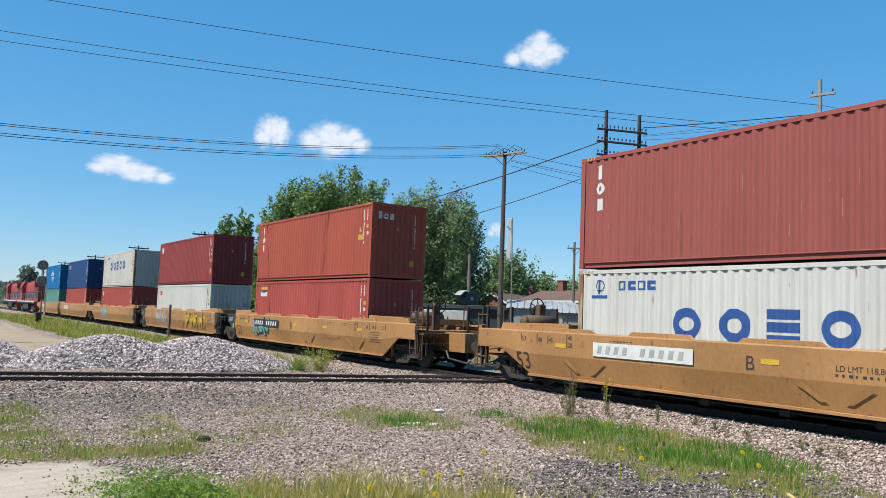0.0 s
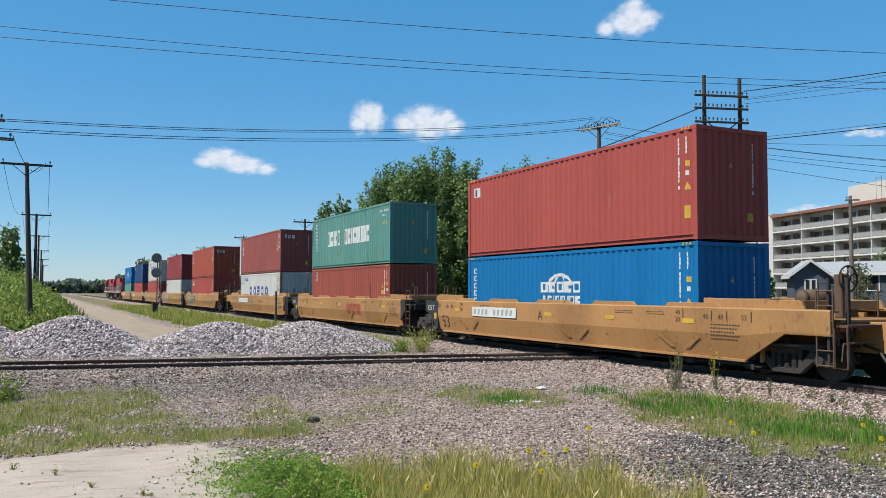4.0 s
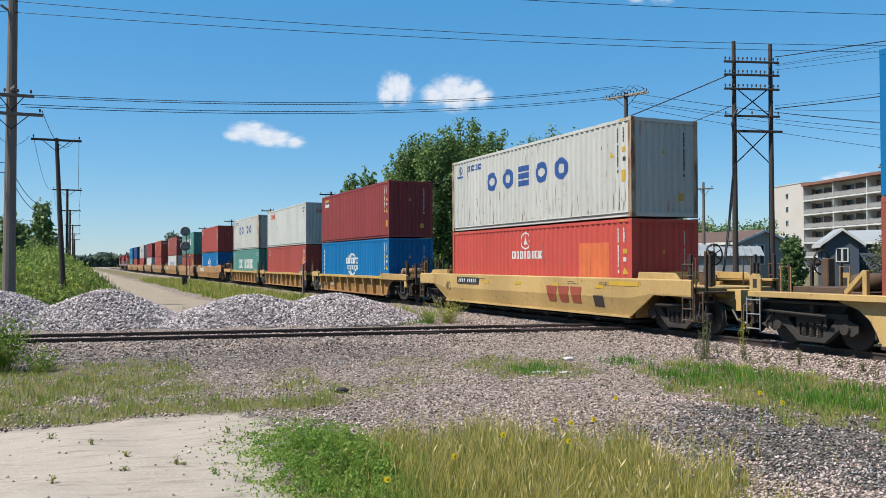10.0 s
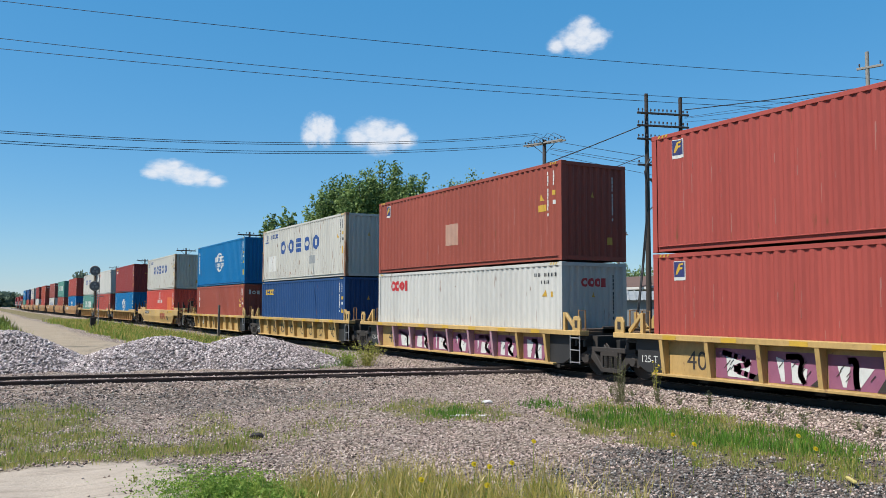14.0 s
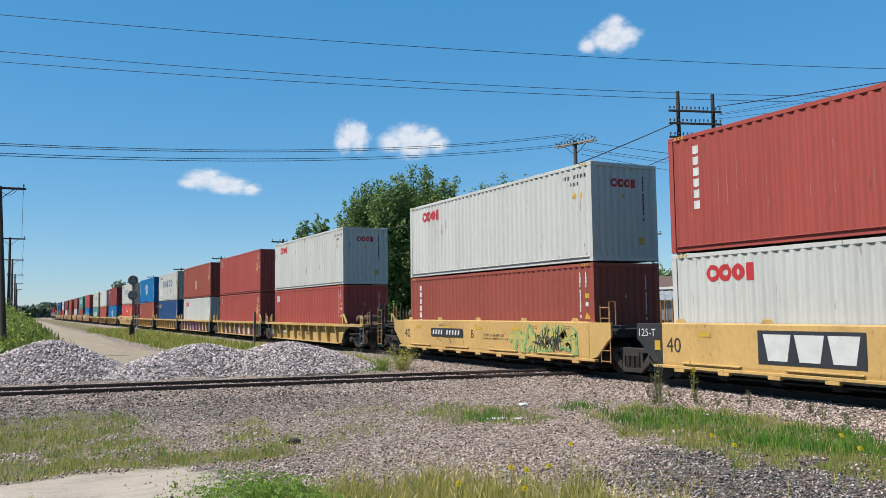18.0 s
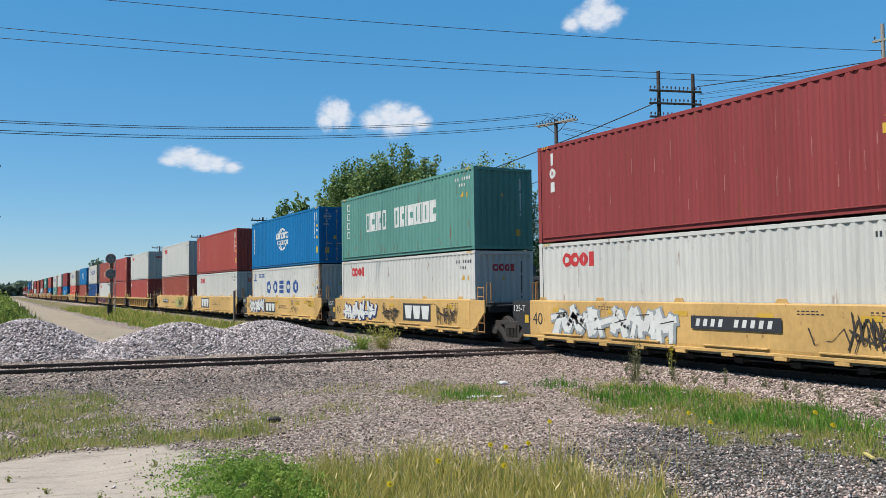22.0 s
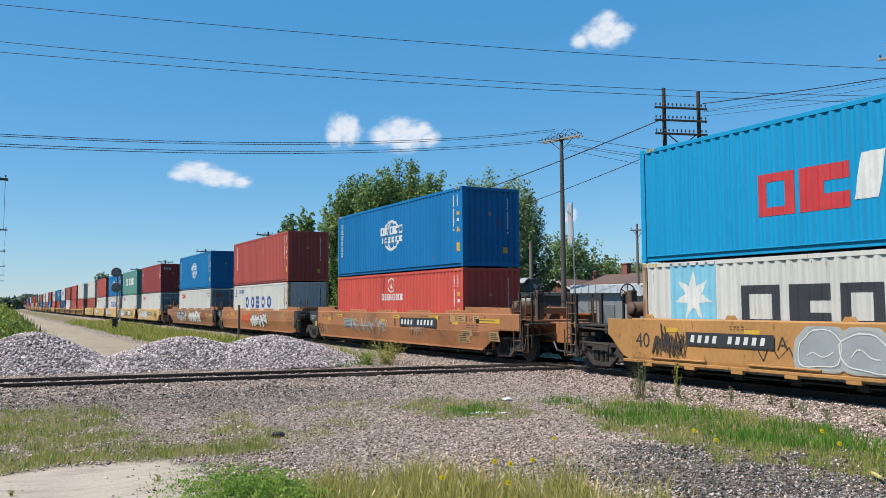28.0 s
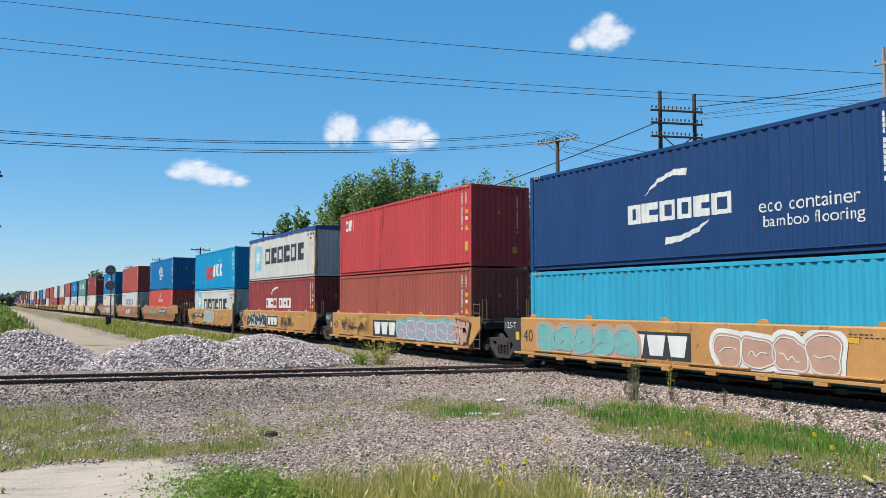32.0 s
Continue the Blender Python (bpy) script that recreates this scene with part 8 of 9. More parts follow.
def equipment_shed(cx, cy, turn, w, d, h):
    root = thing("equipment_shed", "pale grey metal equipment shed with a ribbed roof beside the line", "shed", at=Matrix.Translation((cx, cy, -0.4)) @ Matrix.Rotation(radians(turn), 4, "Z"))
    part("wall", Geo().box(-w / 2, w / 2, -d / 2, d / 2, 0, h).mesh("wall", MAT["shed_metal"], 0.02), root)
    part("roof", Geo().prism([(-d / 2 - 0.2, h), (d / 2 + 0.2, h), (0.0, h + 0.55)], 0, -w / 2 - 0.2, w / 2 + 0.2).mesh("roof", MAT["shed_metal"]), root)
    for k in range(10):
        u = -w / 2 + w * k / 9
        part("rib", Geo().prism([(-d / 2 - 0.22, h + 0.0), (0, h + 0.57), (0, h + 0.61), (-d / 2 - 0.22, h + 0.05)], 0, u - 0.03, u + 0.03).mesh("rib", MAT["shed_metal"]), root)
    part("door", Geo().box(-0.5, 0.5, -d / 2 - 0.04, -d / 2, 0, 2.1).mesh("door", MAT["galv"], 0.01), root)


equipment_shed(*at_az(43.0, 50), -38, 3.6, 3.0, 2.6)
equipment_shed(*at_az(39.6, 56), -38, 4.2, 3.2, 2.85)
exhaust = thing("exhaust_hood", "round dark fan housing with pale hood on a shed", "roof fan", at=(*at_az(34.6, 57.2), 2.4))
part("drum", Geo().tube((0, -0.35, 0.6), (0, 0.35, 0.6), 0.55, 0.55, 20).mesh("drum", MAT["shed_dark"], 0.02), exhaust)
part("hub", Geo().tube((0, -0.42, 0.6), (0, -0.35, 0.6), 0.14, 0.14, 10).mesh("hub", MAT["galv"]), exhaust)
part("hood", Geo().prism([(-0.35, 1.18), (-0.62, 1.12), (-0.95, 0.82), (-0.9, 0.78), (-0.6, 1.05), (-0.35, 1.12)], 1, -0.4, 0.4).mesh("hood", MAT["shed_metal"], 0.01), exhaust)
part("base", Geo().box(-0.6, 0.5, -0.4, 0.4, -0.02, 0.12).mesh("base", MAT["shed_dark"]), exhaust)
thing("white_shed_front", "white painted low wall of a shed under a dark roof", "shed", at=Matrix.Translation((*at_az(32.9, 56.0), -0.4)) @ Matrix.Rotation(radians(-30), 4, "Z"),
      me=Geo().box(-1.55, 1.55, -0.4, 0.4, 0, 2.55).mesh("white_shed_front", MAT["trim_white"], 0.02))
ant = thing("antenna_mast", "thin grey mast with a white panel antenna", "antenna", at=Matrix.Translation((*at_az(37.6, 50), -0.4)) @ Matrix.Rotation(radians(-37.6), 4, "Z"))
part("mast", Geo().tube((0, 0, 0), (-0.12, 0, 8.3), 0.045, 0.03, 8).mesh("mast", MAT["galv"]), ant)
part("panel", Geo().box(-0.42, -0.16, -0.06, 0.06, 5.7, 8.2).mesh("panel", MAT["trim_white"], 0.02), ant)
thing("short_pole", "short bare wooden pole behind the shed", "post", at=(*at_az(34.58, 60), -0.4), me=Geo().tube((0, 0, 0), (0, 0, 6.7), 0.15, 0.12, 10).mesh("short_pole", MAT["pole"]))
thing("dark_shed", "low dark grey shed behind the railway", "shed", at=Matrix.Translation((*at_az(34.2, 58), -0.4)) @ Matrix.Rotation(radians(-30), 4, "Z"),
      me=Geo().box(-3.2, 3.2, -1.5, 1.5, 0, 2.7).prism([(-1.7, 2.7), (1.7, 2.7), (1.7, 2.85), (-1.7, 2.95)], 0, -3.3, 3.3).mesh("dark_shed", MAT["shed_dark"], 0.02))


def air_dome():
    """A cushion-shaped fabric hall: broad swelling bands with seams drawn tight between them."""
    g, n, m, bands = Geo(), 72, 42, 6
    vs, fs = [], []

    def skin(j, i, grow=0.0):
        a, b = math.pi / 2 * j / m, 2 * math.pi * i / n
        k = 1 + grow + 0.012 * abs(math.sin(math.pi * bands * j / m))
        r = math.cos(a) ** 0.85 if j < m else 0.0
        cx, cy = math.cos(b), math.sin(b)
        return (31 * r * math.copysign(abs(cx) ** 0.55, cx) * k, 58 * r * math.copysign(abs(cy) ** 0.55, cy) * k, 15.4 * math.sin(a) * k)
    for j in range(m + 1):
        vs += [skin(j, i) for i in range(n)]
    for j in range(m):
        for i in range(n):
            fs.append((j * n + i, j * n + (i + 1) % n, (j + 1) * n + (i + 1) % n, (j + 1) * n + i))
    g.add(vs, fs)
    root = thing("air_dome", "large white air-supported fabric dome with horizontal ribs", "air dome", at=(*at_az(-9.6, 270), -0.5))
    part("skin", g.mesh("skin", MAT["dome_white"], 0, True), root)
    for q in range(1, bands):
        part("seam", Geo().path([skin(q * m / bands, i, 0.0005) for i in range(n + 1)], 0.13, 5).mesh("seam", MAT["galv"]), root)


air_dome()
lamp_x, lamp_y = at_az(-6.6, 150)
lamp = thing("street_lamp", "tall grey lamp post with a round head near the dome", "street lamp", at=(lamp_x, lamp_y, -0.5))
part("pole", Geo().tube((0, 0, 0), (0, 0, 10.6), 0.11, 0.07, 8).mesh("pole", MAT["galv"]), lamp)
part("head", Geo().tube((0, 0, 10.5), (0, 0, 10.9), 0.5, 0.35, 12).mesh("head", MAT["galv"]), lamp)


# ---- clouds ----
def cloud_material():
    m, n, l, b = nodes_of("cloud_emissive")
    at = n.new("ShaderNodeAttribute")
    at.attribute_name = "vapour"
    co = n.new("ShaderNodeTexCoord")
    nz = n.new("ShaderNodeTexNoise")
    nz.inputs["Scale"].default_value, nz.inputs["Detail"].default_value, nz.inputs["Roughness"].default_value = 3.2, 9.0, 0.6
    l.new(co.outputs["Object"], nz.inputs["Vector"])
    a = n.new("ShaderNodeMath")
    a.operation = "MULTIPLY_ADD"
    l.new(nz.outputs["Fac"], a.inputs[0])
    a.inputs[1].default_value = 0.9
    l.new(at.outputs["Fac"], a.inputs[2])
    mr = n.new("ShaderNodeMapRange")
    mr.interpolation_type = "SMOOTHSTEP"
    mr.inputs[1].default_value, mr.inputs[2].default_value = 0.6, 1.45
    mr.inputs[3].default_value, mr.inputs[4].default_value = 0.0, 0.93
    l.new(a.outputs[0], mr.inputs[0])
    # The sunlit white is emitted by the sheet itself; the sun doesn't shade it.
    tr, em = n.new("ShaderNodeBsdfTransparent"), n.new("ShaderNodeEmission")
    em.inputs[0].default_value = (0.86, 0.90, 0.97, 1)
    em.inputs[1].default_value = 0.62
    ms = n.new("ShaderNodeMixShader")
    l.new(mr.outputs[0], ms.inputs[0])
    l.new(tr.outputs[0], ms.inputs[1])
    l.new(em.outputs[0], ms.inputs[2])
    l.new(ms.outputs[0], n["Material Output"].inputs[0])
    return m


MAT["cloud"] = cloud_material()


def cloud(az, el, w, h, seed, puffs, thin=0.0, d=1600.0):
    """One thin bulging sheet of vapour, dense where the puffs (u, v, r) are. w and h in degrees."""
    nu, nv = 72, 48
    u, v = np.meshgrid(np.linspace(-1.25, 1.25, nu), np.linspace(-1.3, 1.3, nv))
    den = np.zeros_like(u)
    for pu, pv, r in puffs:
        q = np.sqrt(((u - pu) / r) ** 2 + ((v - pv) / (r * 1.25)) ** 2)
        den = np.maximum(den, np.clip(1.25 - q, 0, 1))
    den = den * np.clip((1.22 - np.abs(u)) * 8, 0, 1) * np.clip((1.26 - np.abs(v)) * 8, 0, 1)
    z = -0.25 * den
    idx = np.arange(nu * nv).reshape(nv, nu)
    f = np.stack([idx[:-1, :-1], idx[:-1, 1:], idx[1:, 1:], idx[1:, :-1]], -1).reshape(-1, 4)
    me = bpy.data.meshes.new("cloud")
    me.from_pydata(np.stack([u, z, v], -1).reshape(-1, 3).tolist(), [], f.tolist())
    at = me.attributes.new("vapour", "FLOAT", "POINT")
    at.data.foreach_set("value", den.ravel() - 0.10 - thin + 0.02 * math.sin(seed))
    me.materials.append(MAT["cloud"])
    a, e = radians(az), radians(el)
    p = (d * math.sin(a) * math.cos(e), d * math.cos(a) * math.cos(e), d * math.sin(e))
    s, sz = d * math.tan(radians(w / 2)), d * math.tan(radians(h / 2))
    ob = thing("cloud", "small white fair-weather cloud in a blue sky", "cloud", "clouds", at=Matrix.LocRotScale(p, Euler((e, 0, -a)), (s, s, sz)), me=me)
    ob.visible_shadow = False
    DRIFTING.append((ob, az, el, d))


DRIFTING = []
ROUND = ((-0.1, 0.1, 0.8), (0.25, -0.1, 0.75), (-0.4, -0.3, 0.6), (0.05, 0.4, 0.5), (0.35, 0.35, 0.5))
HEAPED = ((-0.55, -0.1, 0.56), (-0.15, 0.15, 0.7), (0.3, 0.0, 0.72), (0.7, -0.25, 0.46), (0.0, -0.3, 0.7), (-0.05, 0.45, 0.45), (0.55, 0.25, 0.4))
LONG = ((-0.5, 0.15, 0.6), (-0.1, 0.0, 0.62), (0.3, -0.2, 0.56), (0.7, -0.4, 0.4), (-0.8, -0.1, 0.36), (-0.3, 0.4, 0.42), (0.05, -0.3, 0.5))
WISPY = ((0.1, 0.25, 0.62), (0.45, -0.1, 0.58), (-0.2, -0.15, 0.6), (-0.65, -0.4, 0.42), (0.15, 0.6, 0.4), (0.1, -0.3, 0.6))
for az, el, w, h, sd, pf in ((20.6, 11.95, 2.9, 2.5, 3, ROUND), (24.75, 11.75, 4.9, 2.7, 4, HEAPED), (11.75, 8.75, 5.2, 2.2, 5, LONG), (38.75, 18.2, 4.4, 2.7, 6, WISPY), (-5.2, 2.5, 3.4, 1.4, 7, HEAPED), (-9.0, 2.3, 4.5, 1.2, 8, LONG),
                             (53.5, 9.9, 3.0, 1.0, 9, LONG), (36.3, 6.0, 1.5, 1.5, 10, ROUND), (50.0, 5.3, 3.5, 1.0, 12, HEAPED)):
    cloud(az, el, w, h, sd, pf, 0.24 if sd in (7, 9, 10, 12) else 0.0)

# ---- loose stones and plants on the ground ----
def polar(rs, n, r0, r1, a0=-12, a1=76):
    """Points round the viewing place, denser near it."""
    r = r0 * (r1 / r0) ** rs.uniform(0, 1, n)
    a = np.radians(rs.uniform(a0, a1, n))
    return r * np.sin(a), r * np.cos(a)


def on_heap(x, y):
    h = np.zeros_like(x)
    for hp in HEAPS:
        h = np.maximum(h, heap_height(x, y, hp))
    return h > 0.02


def scatter_stones():
    rs = np.random.RandomState(5)
    x, y = polar(rs, 205000, 6.2, 34, -10, 64)
    s, g, r = zones(x, y)
    dm, dc = np.abs(x - TRACK_X), np.abs(cross_d(x, y))
    bed = np.clip(step(3.4 - dm, 0, 0.6) + step(3.0 - dc, 0, 0.8), 0, 1)
    bare = 0.35 + 0.5 * step(soft_noise(x, y, 2.6, 9), -0.6, 0.7)
    want = np.clip((1 - s) * (1 - 0.85 * g) * (1 - r) * np.maximum(bare, bed), 0.0, 1) + 0.004
    keep = (rs.uniform(0, 1, len(x)) < want) & ~on_heap(x, y) & ~((dm < 0.9) & (dm > 0.62)) & ~((dc < 0.9) & (dc > 0.62))
    x, y, bed = x[keep], y[keep], bed[keep]
    size = rs.uniform(0.010, 0.016, len(x)) * rs.uniform(0.8, 1.75, len(x)) * (1 + 0.25 * bed) * (1 + 0.012 * np.hypot(x, y))
    p = np.stack([x, y, ground_z(x, y) + size * 0.45], 1)
    dark = rs.uniform(0, 1, len(x)) < dark_share(x, y) * 0.8
    v, f = stone_set(rs, p[~dark], size[~dark], 0.7)
    v2, f2 = stone_set(rs, p[dark], size[dark], 0.7)
    return tris_mesh("loose_gravel", v, f, MAT["stone"]), tris_mesh("dark_gravel", v2, f2, MAT["stone_dark"])


light_me, dark_me = scatter_stones()
thing("loose_gravel", "loose pinkish-grey crushed stones over the ground", "gravel", kind="stuff", me=light_me)
thing("dark_gravel", "darker grey crushed stones in patches on the ground", "gravel", kind="stuff", me=dark_me)


def blades(rs, x, y, h, w, lean=0.5):
    """Bent blades of two faces each."""
    n = len(x)
    z = ground_z(x, y) - 0.01
    a = rs.uniform(0, 6.28, n)
    c, s = np.cos(a), np.sin(a)
    d = rs.uniform(0, 6.28, n)
    k = lean * rs.uniform(0.2, 1.0, n) * h
    mx, my = x + np.cos(d) * k * 0.35, y + np.sin(d) * k * 0.35
    tx, ty = x + np.cos(d) * k, y + np.sin(d) * k

    def pt(px, py, pz, ww):
        return np.stack([px - c * ww, py - s * ww, pz], 1), np.stack([px + c * ww, py + s * ww, pz], 1)
    a0, a1 = pt(x, y, z, w)
    b0, b1 = pt(mx, my, z + h * 0.6, w * 0.75)
    c0, c1 = pt(tx, ty, z + h, w * 0.12)
    v = np.stack([a0, a1, b1, b0, c1, c0], 1).reshape(-1, 3)
    i = 6 * np.arange(n)[:, None]
    f = np.concatenate([i + [0, 1, 2], i + [0, 2, 3], i + [3, 2, 4], i + [3, 4, 5]], 0)
    return v, f


def grass_patch(name, label, n, seed, r0, r1, mat, pick, h0, h1, w):
    rs = np.random.RandomState(seed)
    x, y = polar(rs, n, r0, r1)
    keep = rs.uniform(0, 1, n) < pick(x, y)
    x, y = x[keep], y[keep]
    h = rs.uniform(h0, h1, len(x)) * (0.8 + 0.35 * soft_noise(x, y, 0.9, 2))
    v, f = blades(rs, x, y, np.clip(h, h0 * 0.5, None), w * (0.7 + 0.05 * np.hypot(x, y)))
    thing(name, label, "grass", kind="stuff", me=tris_mesh(name, v, f, MAT[mat]))


def fore(x, y):
    return step(0.95 - ((x - 3.95) / 2.35) ** 2 - ((y - 7.2) / 3.1) ** 2 + 0.4 * soft_noise(x, y, 1.1, 3), 0, 0.7)


def grass_share(x, y):
    return zones(x, y)[1]


def green_part(x, y):
    n = soft_noise(x, y, 1.0, 8)
    a = 1.0 - ((x - 11.3) / 1.25) ** 2 - ((y - 12.2) / 1.7) ** 2
    b = 1.0 - ((x - 11.2) / 1.5) ** 2 - ((y - 9.0) / 1.6) ** 2
    c = 1.0 - ((x - 11.1) / 0.6) ** 2 - ((y - 14.9) / 0.7) ** 2
    d = 0.9 - ((x - 8.7) / 0.7) ** 2 - ((y - 14.8) / 0.8) ** 2
    e = 1.0 - ((x - 11.5) / 1.5) ** 2 - ((y - 29.2) / 1.9) ** 2
    return step(np.maximum(np.maximum(np.maximum(a, b), np.maximum(c, d)), e) + 0.35 * n, 0, 0.55)


grass_patch("short_grass", "short patchy yellow-green grass between the stones", 300000, 21, 6.2, 30, "blade_dry", lambda x, y: grass_share(x, y) * 0.85 * (1 - fore(x, y)) * (1 - 0.7 * green_part(x, y)), 0.03, 0.12, 0.0038)
grass_patch("green_grass", "short bright green grass", 130000, 22, 6.2, 30, "blade_green", lambda x, y: 0.85 * grass_share(x, y) * (1 - fore(x, y)) * step(soft_noise(x, y, 0.9, 5), -0.5, 0.4), 0.05, 0.2, 0.0042)
grass_patch("lush_grass", "thick dark green grass in clumps by the track", 190000, 26, 7.0, 33, "blade_lush", lambda x, y: green_part(x, y), 0.07, 0.25, 0.0045)
grass_patch("tall_straw_grass", "tall straw-coloured grass gone to seed", 100000, 23, 5.6, 12.0, "blade_straw", lambda x, y: fore(x, y) * step(x - 2.4 + 0.4 * soft_noise(x, y, 0.8), 0, 1.2) * (0.45 + 0.45 * step(soft_noise(x, y, 0.5, 2), -0.5, 0.5)), 0.18, 0.54, 0.0042)
grass_patch("tall_green_grass", "tall green grass among the straw", 70000, 24, 5.6, 12.0, "blade_green", lambda x, y: 0.75 * fore(x, y) * step(x - 1.9, 0, 0.8), 0.10, 0.34, 0.0042)
grass_patch("thin_straw", "single pale grass stalks in the gravel beside the tall grass", 26000, 27, 5.6, 13.0, "blade_straw", lambda x, y: 0.22 * step(1.0 - ((x - 5.6) / 2.6) ** 2 - ((y - 8.2) / 2.6) ** 2 + 0.3 * soft_noise(x, y, 0.8, 5), 0, 0.8) * (1 - fore(x, y)), 0.08, 0.34, 0.003)


def seed_heads():
    """Narrow tan ears that nod on top of the tall grass."""
    rs = np.random.RandomState(61)
    x, y = polar(rs, 16000, 5.6, 12.0)
    keep = rs.uniform(0, 1, len(x)) < 0.5 * fore(x, y) * step(x - 2.6, 0, 1.2)
    x, y = x[keep], y[keep]
    n = len(x)
    z = ground_z(x, y) + rs.uniform(0.24, 0.5, n)
    p = np.stack([x, y, z], 1)
    d = np.stack([rs.normal(0, 0.02, n), rs.normal(0, 0.02, n), rs.uniform(0.03, 0.055, n)], 1)
    w = np.stack([np.full(n, 0.0042), rs.normal(0, 0.004, n), np.zeros(n)], 1)
    thing("seed_heads", "pale tan seed heads on the tall grass", "grass", kind="stuff", me=quads_mesh("seed_heads", np.stack([p - d, p - w, p + d, p + w], 1), MAT["seed_tan"]))


MAT["seed_tan"] = leaf_material("seed_tan", (0.50, 0.39, 0.15), (0.92, 0.75, 0.40), 0.35, 3.0)
seed_heads()
grass_patch("tuft_grass", "scattered tufts of yellow-green grass", 60000, 25, 9, 30, "blade_straw", lambda x, y: 0.8 * (1 - 0.8 * green_part(x, y)) * grass_share(x, y) * step(soft_noise(x, y, 0.7, 13), -0.1, 0.7), 0.05, 0.17, 0.0035)


def verge():
    rs = np.random.RandomState(31)
    n = 60000
    x, y = rs.uniform(7.6, 14.2, n), 27 + 90 * rs.uniform(0, 1, n) ** 1.8
    keep = rs.uniform(0, 1, n) < grass_share(x, y) * step(soft_noise(x, y, 1.6, 4), -0.9, 0.4)
    x, y = x[keep], y[keep]
    h = rs.uniform(0.1, 0.5, len(x)) * (0.75 + 0.5 * soft_noise(x, y, 1.4))
    v, f = blades(rs, x, y, np.clip(h, 0.06, None), 0.009 + 0.0003 * y)
    thing("verge_grass", "rough green grass and weeds along the train track", "grass", kind="stuff", me=tris_mesh("verge_grass", v, f, MAT["blade_green"]))
    x, y = rs.uniform(7.6, 14.2, n // 2), 27 + 90 * rs.uniform(0, 1, n // 2) ** 1.8
    keep = rs.uniform(0, 1, n // 2) < grass_share(x, y) * step(soft_noise(x, y, 1.2, 9), -0.2, 0.6)
    x, y = x[keep], y[keep]
    v, f = blades(rs, x, y, rs.uniform(0.15, 0.55, len(x)), 0.008 + 0.0003 * y)
    thing("verge_straw", "pale dry grass stalks along the train track", "grass", kind="stuff", me=tris_mesh("verge_straw", v, f, MAT["blade_straw"]))


verge()


def leafy_clump():
    rs = np.random.RandomState(41)
    n = 34000
    x, y = rs.normal(2.7, 0.42, n), rs.normal(9.0, 1.0, n)
    keep = (x > 1.3) & (x < 4.2) & (y > 6.2) & (soft_noise(x, y, 0.7, 4) > -0.75)
    x, y = x[keep], y[keep]
    h = 0.26 * (1 + 0.7 * soft_noise(x, y, 0.6)) * np.exp(-((x - 2.75) / 0.9) ** 2 - ((y - 9.0) / 1.9) ** 2)
    z = ground_z(x, y) + np.clip(h, 0.03, 1) * rs.uniform(0.2, 1.0, len(x)) ** 0.6
    thing("leafy_weeds", "low clump of bright green leafy weeds", "weeds", kind="stuff", me=quads_mesh("leafy_weeds", leaves_at(np.stack([x, y, z], 1), 0.0155, rs), MAT["blade_leafy"]))


MAT["blade_leafy"] = leaf_material("leafy_weed", (0.09, 0.24, 0.02), (0.54, 0.69, 0.15), 0.43, 5.0)
leafy_clump()


def weed(x, y, h, w, seed, mat="weed_grey", n=26, leaf=0.03, label="dry upright weed growing in the gravel", flowers=False):
    rs = np.random.RandomState(seed)
    z0 = float(ground_z(np.array([x]), np.array([y]))[0])
    root = thing("weed", label, "weed", "weeds in the gravel", at=(x, y, z0))
    g = Geo()
    pts = []
    for k in range(n):
        a, r = rs.uniform(0, 6.28), w * 0.5 * rs.uniform(0.1, 1)
        hh = h * rs.uniform(0.5, 1.0)
        tip = Vector((math.cos(a) * r, math.sin(a) * r, hh))
        g.tube((math.cos(a) * r * 0.35, math.sin(a) * r * 0.35, 0), tip, 0.005, 0.002, 4, False)
        for _ in range(7):
            t = rs.uniform(0.15, 1.0)
            pts.append(np.array(tip) * t + rs.normal(0, 0.022, 3))
    stems = part("stem", g.mesh("stem", MAT[mat]), root)
    stems["kind"] = "stuff"
    lv = part("foliage", quads_mesh("foliage", leaves_at(np.array(pts), leaf, rs), MAT[mat]), root)
    lv["kind"] = "stuff"
    if flowers:
        q = np.array([p for p in pts if p[2] > h * 0.5])[::2]
        part("blossom", quads_mesh("blossom", leaves_at(q, 0.04, rs), MAT["flower"]), root)["kind"] = "stuff"


weed(-1.35, 19.9, 1.35, 1.9, 1, "blade_green", n=120, leaf=0.045, label="large bushy dry weed in front of the rails")
weed(-2.6, 20.3, 1.1, 1.5, 2, "blade_dry", 70, 0.04)
weed(-0.6, 19.2, 0.6, 1.3, 9, "blade_green", 50, 0.035)
weed(12.83, 14.34, 1.05, 0.8, 3, n=26, leaf=0.02, label="tall thin dry weed at the ballast edge")
weed(12.5, 14.0, 0.6, 0.5, 4, n=14, leaf=0.02)
weed(14.3, 14.75, 0.75, 0.4, 5, "blade_dry", n=8, leaf=0.02, flowers=True, label="thin weed with small yellow blossoms")
weed(12.9, 28.3, 1.0, 1.9, 6, "blade_dry", 80, 0.04, label="pale grey-green bushy weed beside the track")
weed(12.0, 28.0, 0.6, 1.2, 7, "blade_green", 50, 0.04)
wr = random.Random(8)
for k in range(16):
    weed(13.55 + wr.uniform(-0.25, 0.45), 6.2 + 0.62 * k + wr.uniform(-0.3, 0.3), wr.uniform(0.2, 0.48), wr.uniform(0.15, 0.4), 50 + k, n=8, leaf=0.022, label="small dry weed on the ballast shoulder")
